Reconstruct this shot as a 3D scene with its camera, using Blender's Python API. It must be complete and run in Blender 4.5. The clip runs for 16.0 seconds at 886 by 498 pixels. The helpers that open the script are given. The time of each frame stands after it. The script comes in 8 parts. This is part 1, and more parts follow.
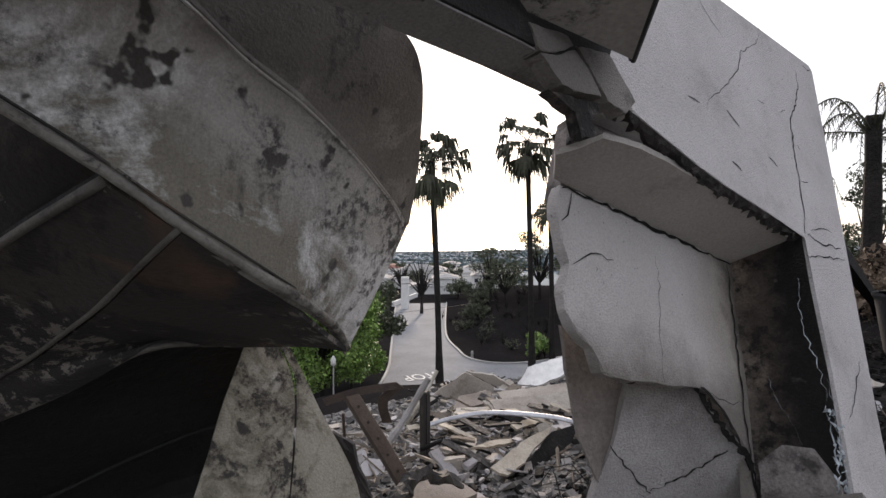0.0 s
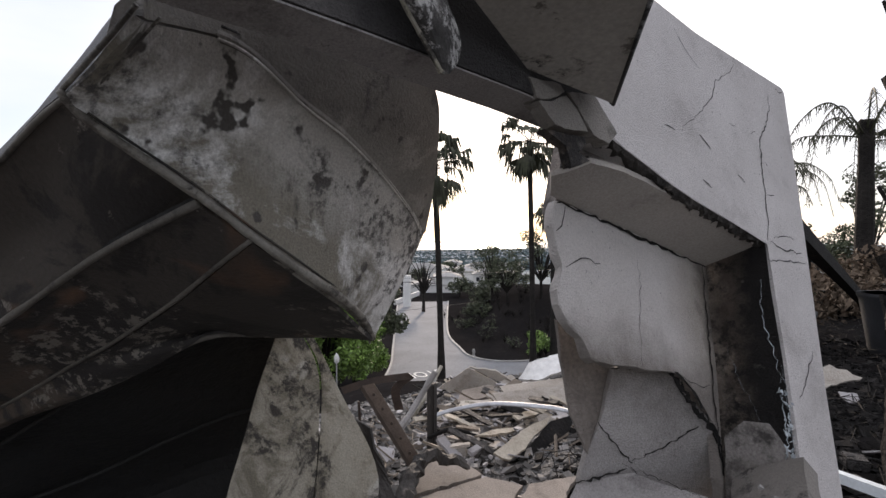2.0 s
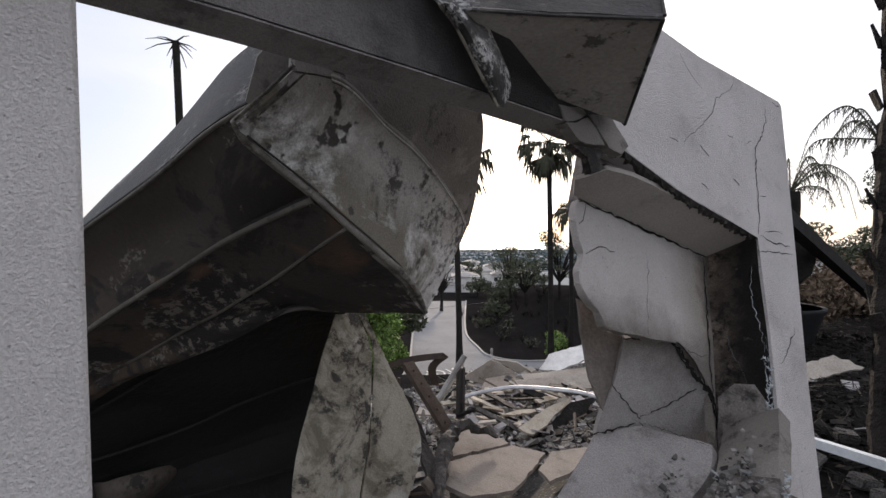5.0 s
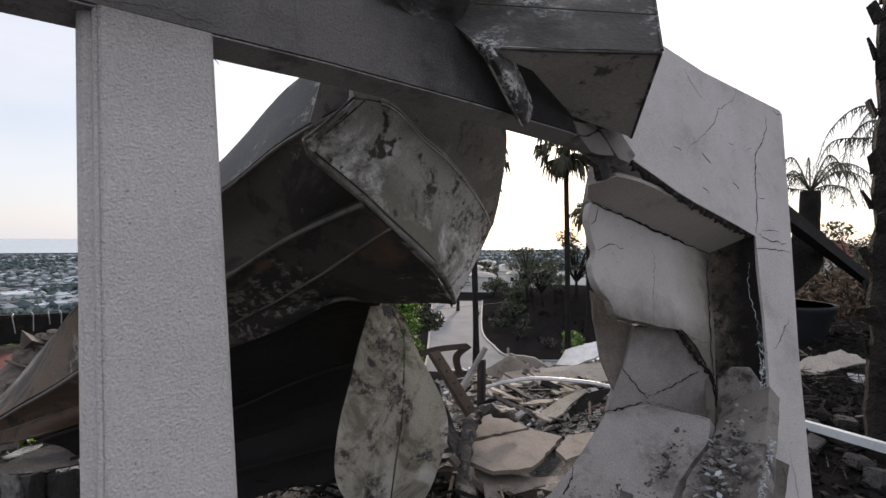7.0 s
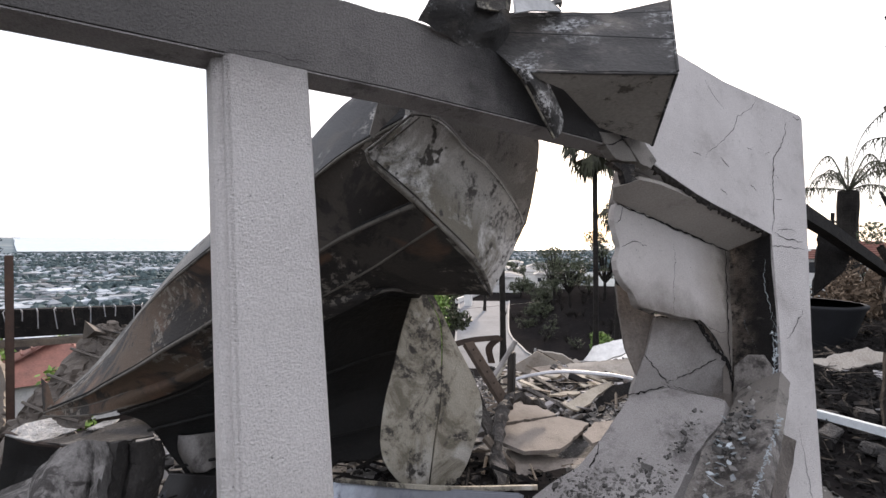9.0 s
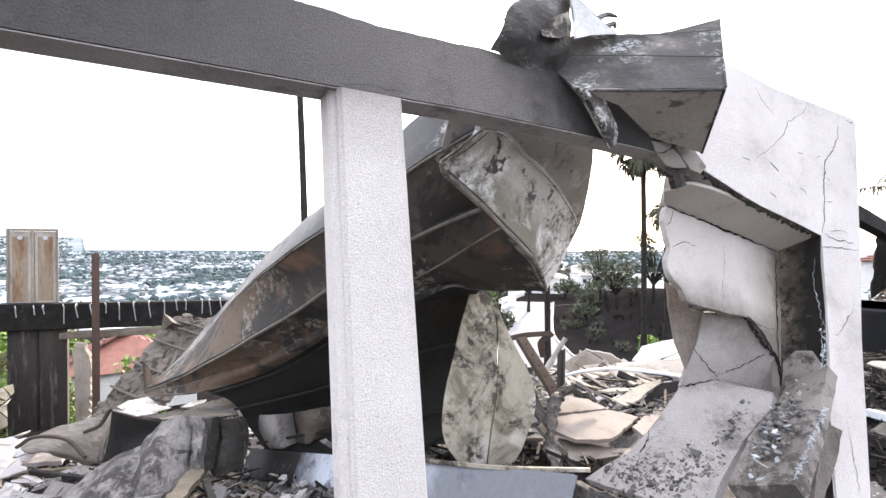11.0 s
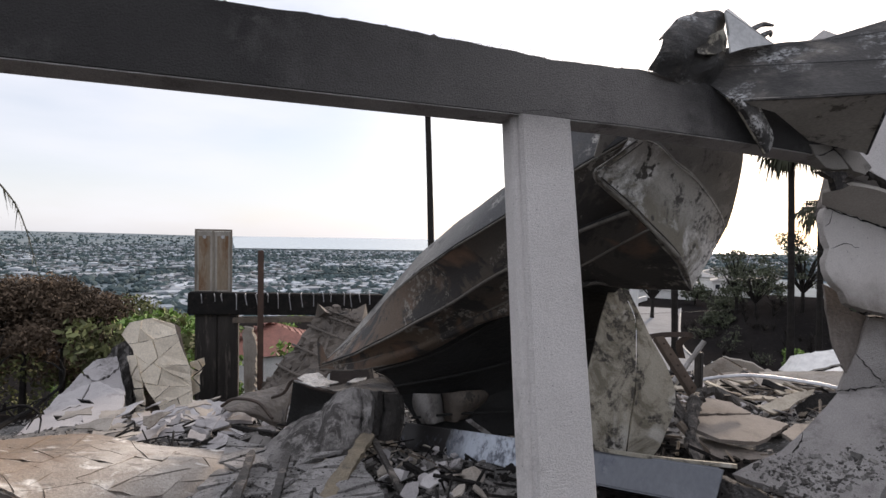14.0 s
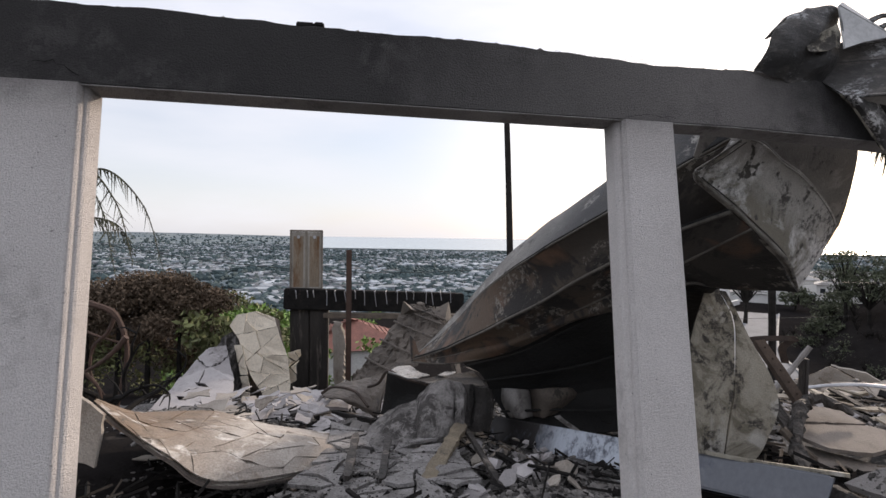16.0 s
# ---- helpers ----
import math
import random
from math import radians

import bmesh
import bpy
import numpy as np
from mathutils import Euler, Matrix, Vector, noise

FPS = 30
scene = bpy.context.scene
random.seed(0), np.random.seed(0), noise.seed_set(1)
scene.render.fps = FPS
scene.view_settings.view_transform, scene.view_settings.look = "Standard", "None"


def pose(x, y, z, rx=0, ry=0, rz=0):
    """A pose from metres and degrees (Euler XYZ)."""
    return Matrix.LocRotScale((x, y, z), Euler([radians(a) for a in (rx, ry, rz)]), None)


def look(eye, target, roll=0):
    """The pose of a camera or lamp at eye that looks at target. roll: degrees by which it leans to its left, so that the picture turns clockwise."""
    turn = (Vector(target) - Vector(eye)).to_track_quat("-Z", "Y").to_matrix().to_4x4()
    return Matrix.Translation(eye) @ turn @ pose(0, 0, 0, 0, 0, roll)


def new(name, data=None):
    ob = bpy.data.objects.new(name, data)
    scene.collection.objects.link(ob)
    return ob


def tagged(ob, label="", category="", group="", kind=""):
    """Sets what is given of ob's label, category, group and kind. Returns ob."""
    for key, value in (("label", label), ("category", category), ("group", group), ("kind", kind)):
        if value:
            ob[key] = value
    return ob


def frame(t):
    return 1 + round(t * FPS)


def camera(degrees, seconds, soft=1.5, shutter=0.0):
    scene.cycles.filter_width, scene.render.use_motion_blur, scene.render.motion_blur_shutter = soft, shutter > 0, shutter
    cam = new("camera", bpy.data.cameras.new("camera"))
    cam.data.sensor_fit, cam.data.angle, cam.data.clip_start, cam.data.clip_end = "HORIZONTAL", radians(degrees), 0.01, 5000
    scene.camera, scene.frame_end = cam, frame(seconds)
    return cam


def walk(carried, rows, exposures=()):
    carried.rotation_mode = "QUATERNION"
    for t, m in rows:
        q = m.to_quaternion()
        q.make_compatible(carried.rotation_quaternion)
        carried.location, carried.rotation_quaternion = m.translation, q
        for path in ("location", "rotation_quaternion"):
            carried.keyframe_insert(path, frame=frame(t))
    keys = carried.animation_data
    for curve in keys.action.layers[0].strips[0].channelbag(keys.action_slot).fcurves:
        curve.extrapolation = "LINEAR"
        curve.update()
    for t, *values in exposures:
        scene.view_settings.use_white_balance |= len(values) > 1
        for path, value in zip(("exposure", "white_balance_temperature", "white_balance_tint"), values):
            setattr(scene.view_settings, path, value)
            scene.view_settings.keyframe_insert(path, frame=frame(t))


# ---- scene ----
cam = camera(82.61, 16.0)
# seconds, x, y, z, turn about x, y, z
ROWS = [
    (0.0, -0.000, 0.000, 2.400, 88.80, -0.01, 48.90),
    (0.5, 0.063, -0.063, 2.406, 88.79, -0.06, 48.91),
    (1.0, 0.127, -0.135, 2.416, 88.71, -0.09, 48.97),
    (1.5, 0.177, -0.197, 2.424, 88.73, -0.10, 49.02),
    (2.0, 0.226, -0.265, 2.436, 88.63, -0.15, 49.09),
    (2.5, 0.264, -0.325, 2.439, 88.63, -0.19, 49.30),
    (3.0, 0.317, -0.396, 2.435, 88.62, -0.26, 49.59),
    (3.5, 0.362, -0.460, 2.423, 88.72, -0.32, 50.08),
    (4.0, 0.420, -0.545, 2.410, 88.63, -0.42, 50.45),
    (6.5, 0.708, -0.928, 2.379, 88.71, -0.57, 52.37),
    (7.0, 0.778, -1.002, 2.381, 88.61, -0.52, 52.92),
    (7.5, 0.846, -1.072, 2.372, 88.62, -0.49, 53.48),
    (8.0, 0.913, -1.144, 2.365, 88.61, -0.50, 54.23),
    (8.5, 0.969, -1.211, 2.362, 88.60, -0.55, 54.94),
    (9.0, 1.022, -1.284, 2.362, 88.59, -0.68, 55.94),
    (11.5, 1.294, -1.665, 2.362, 88.52, -0.87, 62.63),
    (12.0, 1.346, -1.746, 2.360, 88.51, -1.00, 64.72),
    (12.5, 1.395, -1.824, 2.356, 88.62, -1.06, 66.73),
    (13.0, 1.446, -1.906, 2.357, 88.50, -1.04, 69.19),
    (13.5, 1.494, -1.972, 2.356, 88.51, -1.06, 71.28),
    (14.0, 1.544, -2.036, 2.355, 88.43, -1.01, 73.68),
    (14.5, 1.586, -2.096, 2.356, 88.36, -0.98, 75.72),
    (15.0, 1.632, -2.155, 2.355, 88.34, -0.94, 78.02),
    (15.5, 1.678, -2.209, 2.353, 88.32, -0.87, 79.97),
    (16.0, 1.725, -2.261, 2.354, 88.28, -0.89, 82.09),
]

EXPOSURES = [(t, e, 6550, 17) for t, e in ((0.0, 0.24), (4.0, 0.1), (7.0, 0.0), (8.0, 0.04), (9.0, 0.6), (10.5, 1.35), (11.5, 2.08), (12.5, 1.2), (14.0, 0.12), (16.0, 0.04))]
walk(cam, [(t, pose(x, y, z, rx, ry, rz)) for t, x, y, z, rx, ry, rz in ROWS], EXPOSURES)

# ---- light: a low sun behind thin cloud, and a bright veiled sky ----
SUN_WAY = Vector((-0.655, 0.70, 0.29)).normalized()
world = bpy.data.worlds.new("sky")
scene.world = world
world.use_nodes = True
_wn, _wl = world.node_tree.nodes, world.node_tree.links
_sky = _wn.new("ShaderNodeTexSky")
_sky.sky_type, _sky.sun_disc = "NISHITA", False
_sky.sun_elevation = math.asin(SUN_WAY.z)
_sky.sun_rotation = math.atan2(SUN_WAY.x, SUN_WAY.y)
_sky.air_density, _sky.dust_density, _sky.ozone_density, _sky.altitude = 1.0, 1.2, 2.0, 60
_veil = _wn.new("ShaderNodeMix")          # thin cloud over the whole sky, with soft streaks
_veil.data_type = "RGBA"
_cloud = _wn.new("ShaderNodeTexNoise")
_cloud.inputs["Scale"].default_value, _cloud.inputs["Detail"].default_value = 2.2, 5.0
_map = _wn.new("ShaderNodeMapping")
_map.inputs["Scale"].default_value = (1, 1, 4)
_tc = _wn.new("ShaderNodeTexCoord")
_wl.new(_tc.outputs["Generated"], _map.inputs["Vector"])
_wl.new(_map.outputs["Vector"], _cloud.inputs["Vector"])
_rng = _wn.new("ShaderNodeMapRange")
_rng.inputs["From Min"].default_value, _rng.inputs["From Max"].default_value = 0.3, 0.7
_rng.inputs["To Min"].default_value, _rng.inputs["To Max"].default_value = 0.55, 0.9
_wl.new(_cloud.outputs["Fac"], _rng.inputs["Value"])
_wl.new(_rng.outputs["Result"], _veil.inputs["Factor"])
_wl.new(_sky.outputs[0], _veil.inputs[6])
_sep = _wn.new("ShaderNodeSeparateXYZ")
_wl.new(_tc.outputs["Generated"], _sep.inputs[0])
_dot = _wn.new("ShaderNodeVectorMath")    # the veil is brighter overhead, and whiter round the sun
_dot.operation = "DOT_PRODUCT"
_dot.inputs[1].default_value = SUN_WAY
_wl.new(_tc.outputs["Generated"], _dot.inputs[0])


def _grade(value, lo, hi, first, last):
    rg, mx = _wn.new("ShaderNodeMapRange"), _wn.new("ShaderNodeMix")
    mx.data_type = "RGBA"
    rg.interpolation_type = "SMOOTHSTEP"
    rg.inputs["From Min"].default_value, rg.inputs["From Max"].default_value = lo, hi
    _wl.new(value, rg.inputs["Value"])
    _wl.new(rg.outputs["Result"], mx.inputs["Factor"])
    for v, k in ((first, 6), (last, 7)):
        if hasattr(v, "links"):
            _wl.new(v, mx.inputs[k])
        else:
            mx.inputs[k].default_value = (*v, 1)
    return mx.outputs[2]


_dome = _grade(_sep.outputs[2], 0.1, 0.9, (5.9, 6.2, 6.45), (8.0, 8.35, 8.7))
_wl.new(_grade(_dot.outputs["Value"], 0.72, 1.0, _dome, (9.5, 9.3, 8.8)), _veil.inputs[7])
_wl.new(_veil.outputs[2], _wn["Background"].inputs[0])
_wn["Background"].inputs[1].default_value = 0.15
sun = new("sun", bpy.data.lights.new("sun", "SUN"))
sun.data.energy, sun.data.angle, sun.data.color = 3.3, radians(5), (1.0, 0.86, 0.68)
sun.matrix_world = look(SUN_WAY * 100, (0, 0, 0))

# ---- materials ----
def surface(name, base, dark=None, rough=0.85, metal=0.0, scale=3.0, spots=None, amount=0.5, grain=60.0, relief=0.25,
            speck=None, island=0.0, piece=0.0, fine_tone=0.5, blotch=None, stretch=None, along=None, swirl=0.0, soft=(0.45, 0.52)):
    """A worn surface: base colour drifting to dark in large stains, finer spots, and a grainy relief."""
    m = bpy.data.materials.new(name)
    m.use_nodes = True
    n, l = m.node_tree.nodes, m.node_tree.links
    b = n["Principled BSDF"]
    b.inputs["Roughness"].default_value, b.inputs["Metallic"].default_value = rough, metal
    at = n.new("ShaderNodeNewGeometry").outputs["Position"]
    if stretch:
        mp = n.new("ShaderNodeMapping")
        mp.inputs["Scale"].default_value = stretch
        l.new(at, mp.inputs["Vector"])
        at = mp.outputs["Vector"]

    def cloud(s, detail=6.0, rough_=0.6):
        t = n.new("ShaderNodeTexNoise")
        t.inputs["Scale"].default_value, t.inputs["Detail"].default_value, t.inputs["Roughness"].default_value = s, detail, rough_
        t.inputs["Distortion"].default_value = swirl if s < 8 else 0.0
        l.new(at, t.inputs["Vector"])
        return t.outputs["Fac"]

    def ramp(fac, lo, hi):
        r = n.new("ShaderNodeMapRange")
        r.inputs["From Min"].default_value, r.inputs["From Max"].default_value = lo, hi
        l.new(fac, r.inputs["Value"])
        return r.outputs["Result"]

    def mix(fac, a, c):
        x = n.new("ShaderNodeMix")
        x.data_type = "RGBA"
        l.new(fac, x.inputs["Factor"]) if hasattr(fac, "links") else setattr(x.inputs["Factor"], "default_value", fac)
        for v, k in ((a, 6), (c, 7)):
            if hasattr(v, "links"):
                l.new(v, x.inputs[k])
            else:
                x.inputs[k].default_value = (*v, 1)
        return x.outputs[2]

    dark = dark or tuple(0.55 * v for v in base)
    col = mix(ramp(cloud(scale), 0.5 - 0.22 * (1.4 - amount), 0.78 - 0.3 * amount + 0.1), base, dark)
    for colour, axis, lo, hi, *wander in along or ():           # blends to another colour towards one end
        size, reach = wander or (1.3, 1.0)
        if isinstance(axis, int):
            sp = n.new("ShaderNodeSeparateXYZ")
            l.new(at, sp.inputs[0])
            place = sp.outputs[axis]
        else:
            sp = n.new("ShaderNodeVectorMath")
            sp.operation = "DOT_PRODUCT"
            sp.inputs[1].default_value = axis
            l.new(at, sp.inputs[0])
            place = sp.outputs["Value"]
        wob = n.new("ShaderNodeMath")
        wob.operation = "MULTIPLY_ADD"
        wob.inputs[1].default_value = reach
        l.new(ramp(cloud(size, 7.0, 0.7), 0.0, 0.8), wob.inputs[0]), l.new(place, wob.inputs[2])
        col = mix(ramp(wob.outputs[0], lo, hi), col, colour)
    if spots:
        colour, size, lo, hi = spots
        col = mix(ramp(cloud(size, 8.0, 0.7), lo, hi), col, colour)
    if speck:
        colour, size, lo, hi = speck
        col = mix(ramp(cloud(size, 3.0, 0.5), lo, hi), col, colour)
    if blotch:          # ragged stains within which a finer pattern breaks the colour up
        colour, size, lo, hi, fine_size = blotch
        mask = n.new("ShaderNodeMath")
        mask.operation = "MULTIPLY"
        l.new(ramp(cloud(size, 9.0, 0.72), lo, hi), mask.inputs[0])
        l.new(ramp(cloud(fine_size, 5.0, 0.7), *soft), mask.inputs[1])
        col = mix(mask.outputs[0], col, colour)
    fine = cloud(grain, 4.0, 0.65)
    tone = n.new("ShaderNodeHueSaturation")
    l.new(col, tone.inputs["Color"])
    val = n.new("ShaderNodeMath")
    val.operation = "MULTIPLY_ADD"
    l.new(fine, val.inputs[0])
    val.inputs[1].default_value, val.inputs[2].default_value = fine_tone * 1.6, 1 - fine_tone * 0.8
    out = val.outputs[0]
    for on, kind, socket in ((island, "ShaderNodeNewGeometry", "Random Per Island"), (piece, "ShaderNodeObjectInfo", "Random")):
        if on:
            r = n.new("ShaderNodeMath")
            r.operation = "MULTIPLY_ADD"
            l.new(n.new(kind).outputs[socket], r.inputs[0])
            r.inputs[1].default_value, r.inputs[2].default_value = on, 1 - on / 2
            q = n.new("ShaderNodeMath")
            q.operation = "MULTIPLY"
            l.new(out, q.inputs[0]), l.new(r.outputs[0], q.inputs[1])
            out = q.outputs[0]
    l.new(out, tone.inputs["Value"])
    l.new(tone.outputs["Color"], b.inputs["Base Color"])
    if relief:
        bump = n.new("ShaderNodeBump")
        bump.inputs["Strength"].default_value, bump.inputs["Distance"].default_value = relief, 0.02 if grain > 20 else 0.1
        l.new(fine, bump.inputs["Height"])
        l.new(bump.outputs["Normal"], b.inputs["Normal"])
    return m


STUCCO = surface("stucco", (0.69, 0.655, 0.64), (0.52, 0.488, 0.475), 0.95, scale=1.3, amount=0.5, grain=120, relief=0.9, fine_tone=0.42,
                 blotch=((0.42, 0.39, 0.375), 1.3, 0.54, 0.7, 3.0), spots=((0.22, 0.2, 0.19), 14.0, 0.69, 0.75), speck=((0.3, 0.28, 0.27), 55.0, 0.68, 0.74))
SOOTED = surface("sooted_stucco", (0.042, 0.04, 0.039), (0.022, 0.02, 0.02), 0.95, scale=1.1, amount=0.6, grain=110, relief=0.8, fine_tone=0.6,
                 blotch=((0.08, 0.075, 0.073), 1.2, 0.52, 0.72, 9.0), along=[((0.155, 0.144, 0.138), 1, -1.6, 0.2), ((0.028, 0.026, 0.026), 1, 0.55, 1.05)], spots=((0.04, 0.037, 0.036), 1.5, 0.56, 0.7))
BURNT = surface("burnt_stucco", (0.3, 0.27, 0.25), (0.12, 0.1, 0.088), 0.95, scale=2.2, amount=0.7, grain=80, relief=0.8, fine_tone=0.7,
                spots=((0.02, 0.0175, 0.0165), 1.7, 0.43, 0.54), speck=((0.3, 0.28, 0.27), 9.0, 0.66, 0.74), blotch=((0.09, 0.072, 0.06), 3.0, 0.5, 0.6, 9.0))
SLABM = surface("brown_ceiling_slab", (0.235, 0.208, 0.185), (0.15, 0.13, 0.114), 0.95, scale=2.0, amount=0.5, grain=70, relief=0.5, fine_tone=0.5,
                blotch=((0.1, 0.086, 0.075), 2.0, 0.52, 0.64, 9.0), piece=0.4)
BROKEN = surface("broken_plaster", (0.2, 0.175, 0.156), (0.11, 0.094, 0.083), 0.95, scale=2.5, amount=0.6, grain=50, relief=0.8, fine_tone=0.7,
                 blotch=((0.1, 0.088, 0.078), 2.5, 0.53, 0.66, 12.0), piece=0.3)
# plaster toned down for the shade under the beam, besides smoke
SMOKEDIMPL = surface("smoked_dim_plaster", (0.27, 0.248, 0.225), (0.19, 0.172, 0.155), 0.95, scale=1.6, amount=0.5, grain=120, relief=0.7, fine_tone=0.5,
                  spots=((0.1, 0.09, 0.082), 5.0, 0.6, 0.68), blotch=((0.06, 0.054, 0.05), 2.4, 0.54, 0.62, 9.0))
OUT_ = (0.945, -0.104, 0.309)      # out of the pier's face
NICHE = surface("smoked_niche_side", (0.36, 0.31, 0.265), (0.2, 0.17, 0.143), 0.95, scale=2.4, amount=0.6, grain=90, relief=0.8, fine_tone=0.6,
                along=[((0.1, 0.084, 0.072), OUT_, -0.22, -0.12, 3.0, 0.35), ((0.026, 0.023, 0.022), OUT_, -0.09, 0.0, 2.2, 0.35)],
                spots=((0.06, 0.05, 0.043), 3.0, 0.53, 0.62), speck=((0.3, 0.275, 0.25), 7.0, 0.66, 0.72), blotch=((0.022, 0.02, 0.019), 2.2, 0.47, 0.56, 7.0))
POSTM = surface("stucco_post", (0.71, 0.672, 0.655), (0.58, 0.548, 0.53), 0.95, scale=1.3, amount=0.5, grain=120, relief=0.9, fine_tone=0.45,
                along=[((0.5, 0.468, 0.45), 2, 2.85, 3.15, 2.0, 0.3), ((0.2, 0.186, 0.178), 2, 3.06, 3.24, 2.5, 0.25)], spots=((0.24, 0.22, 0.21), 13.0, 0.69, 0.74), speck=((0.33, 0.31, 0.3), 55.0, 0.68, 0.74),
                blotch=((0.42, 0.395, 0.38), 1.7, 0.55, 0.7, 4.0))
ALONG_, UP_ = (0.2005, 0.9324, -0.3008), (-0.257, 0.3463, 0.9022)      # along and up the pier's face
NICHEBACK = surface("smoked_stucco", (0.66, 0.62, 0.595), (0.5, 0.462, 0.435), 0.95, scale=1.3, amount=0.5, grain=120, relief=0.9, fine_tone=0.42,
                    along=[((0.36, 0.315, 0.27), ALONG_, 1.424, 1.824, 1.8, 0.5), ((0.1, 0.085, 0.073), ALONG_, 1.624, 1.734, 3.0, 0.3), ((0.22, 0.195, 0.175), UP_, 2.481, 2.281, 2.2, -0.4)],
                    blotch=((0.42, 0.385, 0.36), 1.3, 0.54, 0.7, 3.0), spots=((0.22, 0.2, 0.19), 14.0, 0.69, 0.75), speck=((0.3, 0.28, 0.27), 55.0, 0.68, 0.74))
PALE = surface("scorched_plaster", (0.44, 0.402, 0.355), (0.26, 0.228, 0.196), 0.95, scale=1.5, amount=0.5, grain=55, relief=0.6, fine_tone=0.7,
               blotch=((0.2, 0.165, 0.13), 1.5, 0.52, 0.7, 9.0), spots=((0.2, 0.13, 0.08), 2.3, 0.66, 0.8), piece=0.35)
SHEET = surface("scorched_sheet_metal", (0.36, 0.335, 0.28), (0.23, 0.208, 0.16), 0.75, 0.1, scale=2.0, amount=0.6, grain=90, relief=0.5, fine_tone=0.6, swirl=0.7, soft=(0.44, 0.54),
                spots=((0.15, 0.134, 0.1), 2.4, 0.5, 0.6), speck=((0.45, 0.43, 0.39), 3.0, 0.58, 0.68), blotch=((0.04, 0.035, 0.03), 2.0, 0.49, 0.56, 13.0))
TORN = surface("flaking_torn_sheet", (0.075, 0.07, 0.066), (0.03, 0.028, 0.027), 0.65, 0.2, scale=4.0, amount=0.6, grain=60, relief=0.5, fine_tone=0.7,
               spots=((0.24, 0.225, 0.205), 9.0, 0.56, 0.6), blotch=((0.46, 0.45, 0.44), 6.0, 0.5, 0.55, 40.0))
SOOTEDGE = surface("sooted_broken_edge", (0.06, 0.053, 0.048), (0.025, 0.022, 0.02), 0.95, scale=5.0, amount=0.6, grain=60, relief=1.0, fine_tone=0.8, spots=((0.16, 0.145, 0.13), 6.0, 0.58, 0.66))
SHEETDARK = surface("sooted_sheet_metal", (0.06, 0.056, 0.054), (0.026, 0.025, 0.0245), 0.65, 0.2, scale=2.4, amount=0.6, grain=40, relief=0.4, fine_tone=0.7,
                    spots=((0.15, 0.135, 0.12), 3.0, 0.52, 0.7), speck=((0.02, 0.019, 0.019), 2.6, 0.52, 0.62), blotch=((0.36, 0.365, 0.37), 2.2, 0.53, 0.63, 34.0), stretch=(1, 1, 1.8))
DOOROUT = surface("garage_door_front", (0.57, 0.55, 0.515), (0.38, 0.36, 0.328), 0.72, 0.1, scale=1.6, amount=0.6, grain=110, relief=0.6, fine_tone=0.6, swirl=0.5, soft=(0.44, 0.56),
                  along=[((0.03, 0.027, 0.025), (0, -0.85, 0.53), 1.74, 1.8, 3.0, 0.35), ((0.23, 0.21, 0.17), (0, 0.53, 0.85), 2.35, 2.2, 2.2, -0.35)],
                  spots=((0.8, 0.79, 0.775), 2.4, 0.5, 0.62), speck=((0.08, 0.073, 0.066), 9.0, 0.62, 0.66), blotch=((0.1, 0.094, 0.09), 2.2, 0.48, 0.56, 30.0))
DOORUP = surface("smoked_door_panel", (0.21, 0.195, 0.175), (0.12, 0.11, 0.098), 0.7, 0.1, scale=1.8, amount=0.55, grain=80, relief=0.4, fine_tone=0.5, swirl=0.8,
                 spots=((0.36, 0.34, 0.31), 2.0, 0.54, 0.68), speck=((0.06, 0.055, 0.05), 12.0, 0.65, 0.7), blotch=((0.07, 0.064, 0.06), 2.4, 0.5, 0.58, 20.0))
LIPM = surface("scuffed_rim", (0.3, 0.285, 0.255), (0.15, 0.138, 0.12), 0.65, 0.15, scale=5.0, amount=0.6, grain=60, relief=0.5, fine_tone=0.6,
               spots=((0.06, 0.054, 0.048), 7.0, 0.55, 0.6), blotch=((0.09, 0.08, 0.07), 3.0, 0.5, 0.58, 20.0))
# darker towards the front end, browner towards the tip
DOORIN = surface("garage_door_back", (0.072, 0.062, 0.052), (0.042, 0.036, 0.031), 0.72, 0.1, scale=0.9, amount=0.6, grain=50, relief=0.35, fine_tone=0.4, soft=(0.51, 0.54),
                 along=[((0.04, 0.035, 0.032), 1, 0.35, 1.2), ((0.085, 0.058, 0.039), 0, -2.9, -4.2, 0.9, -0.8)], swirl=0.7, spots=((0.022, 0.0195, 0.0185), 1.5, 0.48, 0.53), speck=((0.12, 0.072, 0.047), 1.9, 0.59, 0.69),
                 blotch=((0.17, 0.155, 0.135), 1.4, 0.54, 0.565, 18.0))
BLACKSHEET = surface("near_black_metal", (0.009, 0.0086, 0.0083), (0.005, 0.005, 0.005), 0.8, 0.0, scale=1.5, grain=14, relief=0.3)
CHAR = surface("charred_wood", (0.022, 0.02, 0.019), (0.008, 0.008, 0.008), 0.8, scale=5, grain=25, relief=0.9, spots=((0.07, 0.055, 0.045), 6.0, 0.6, 0.7))
WOOD = surface("weathered_wood", (0.19, 0.155, 0.12), (0.085, 0.068, 0.055), 0.85, scale=6, grain=40, relief=0.5)
REDWOOD = surface("brown_post", (0.085, 0.046, 0.031), (0.045, 0.028, 0.022), 0.8, scale=4, grain=40, relief=0.4)
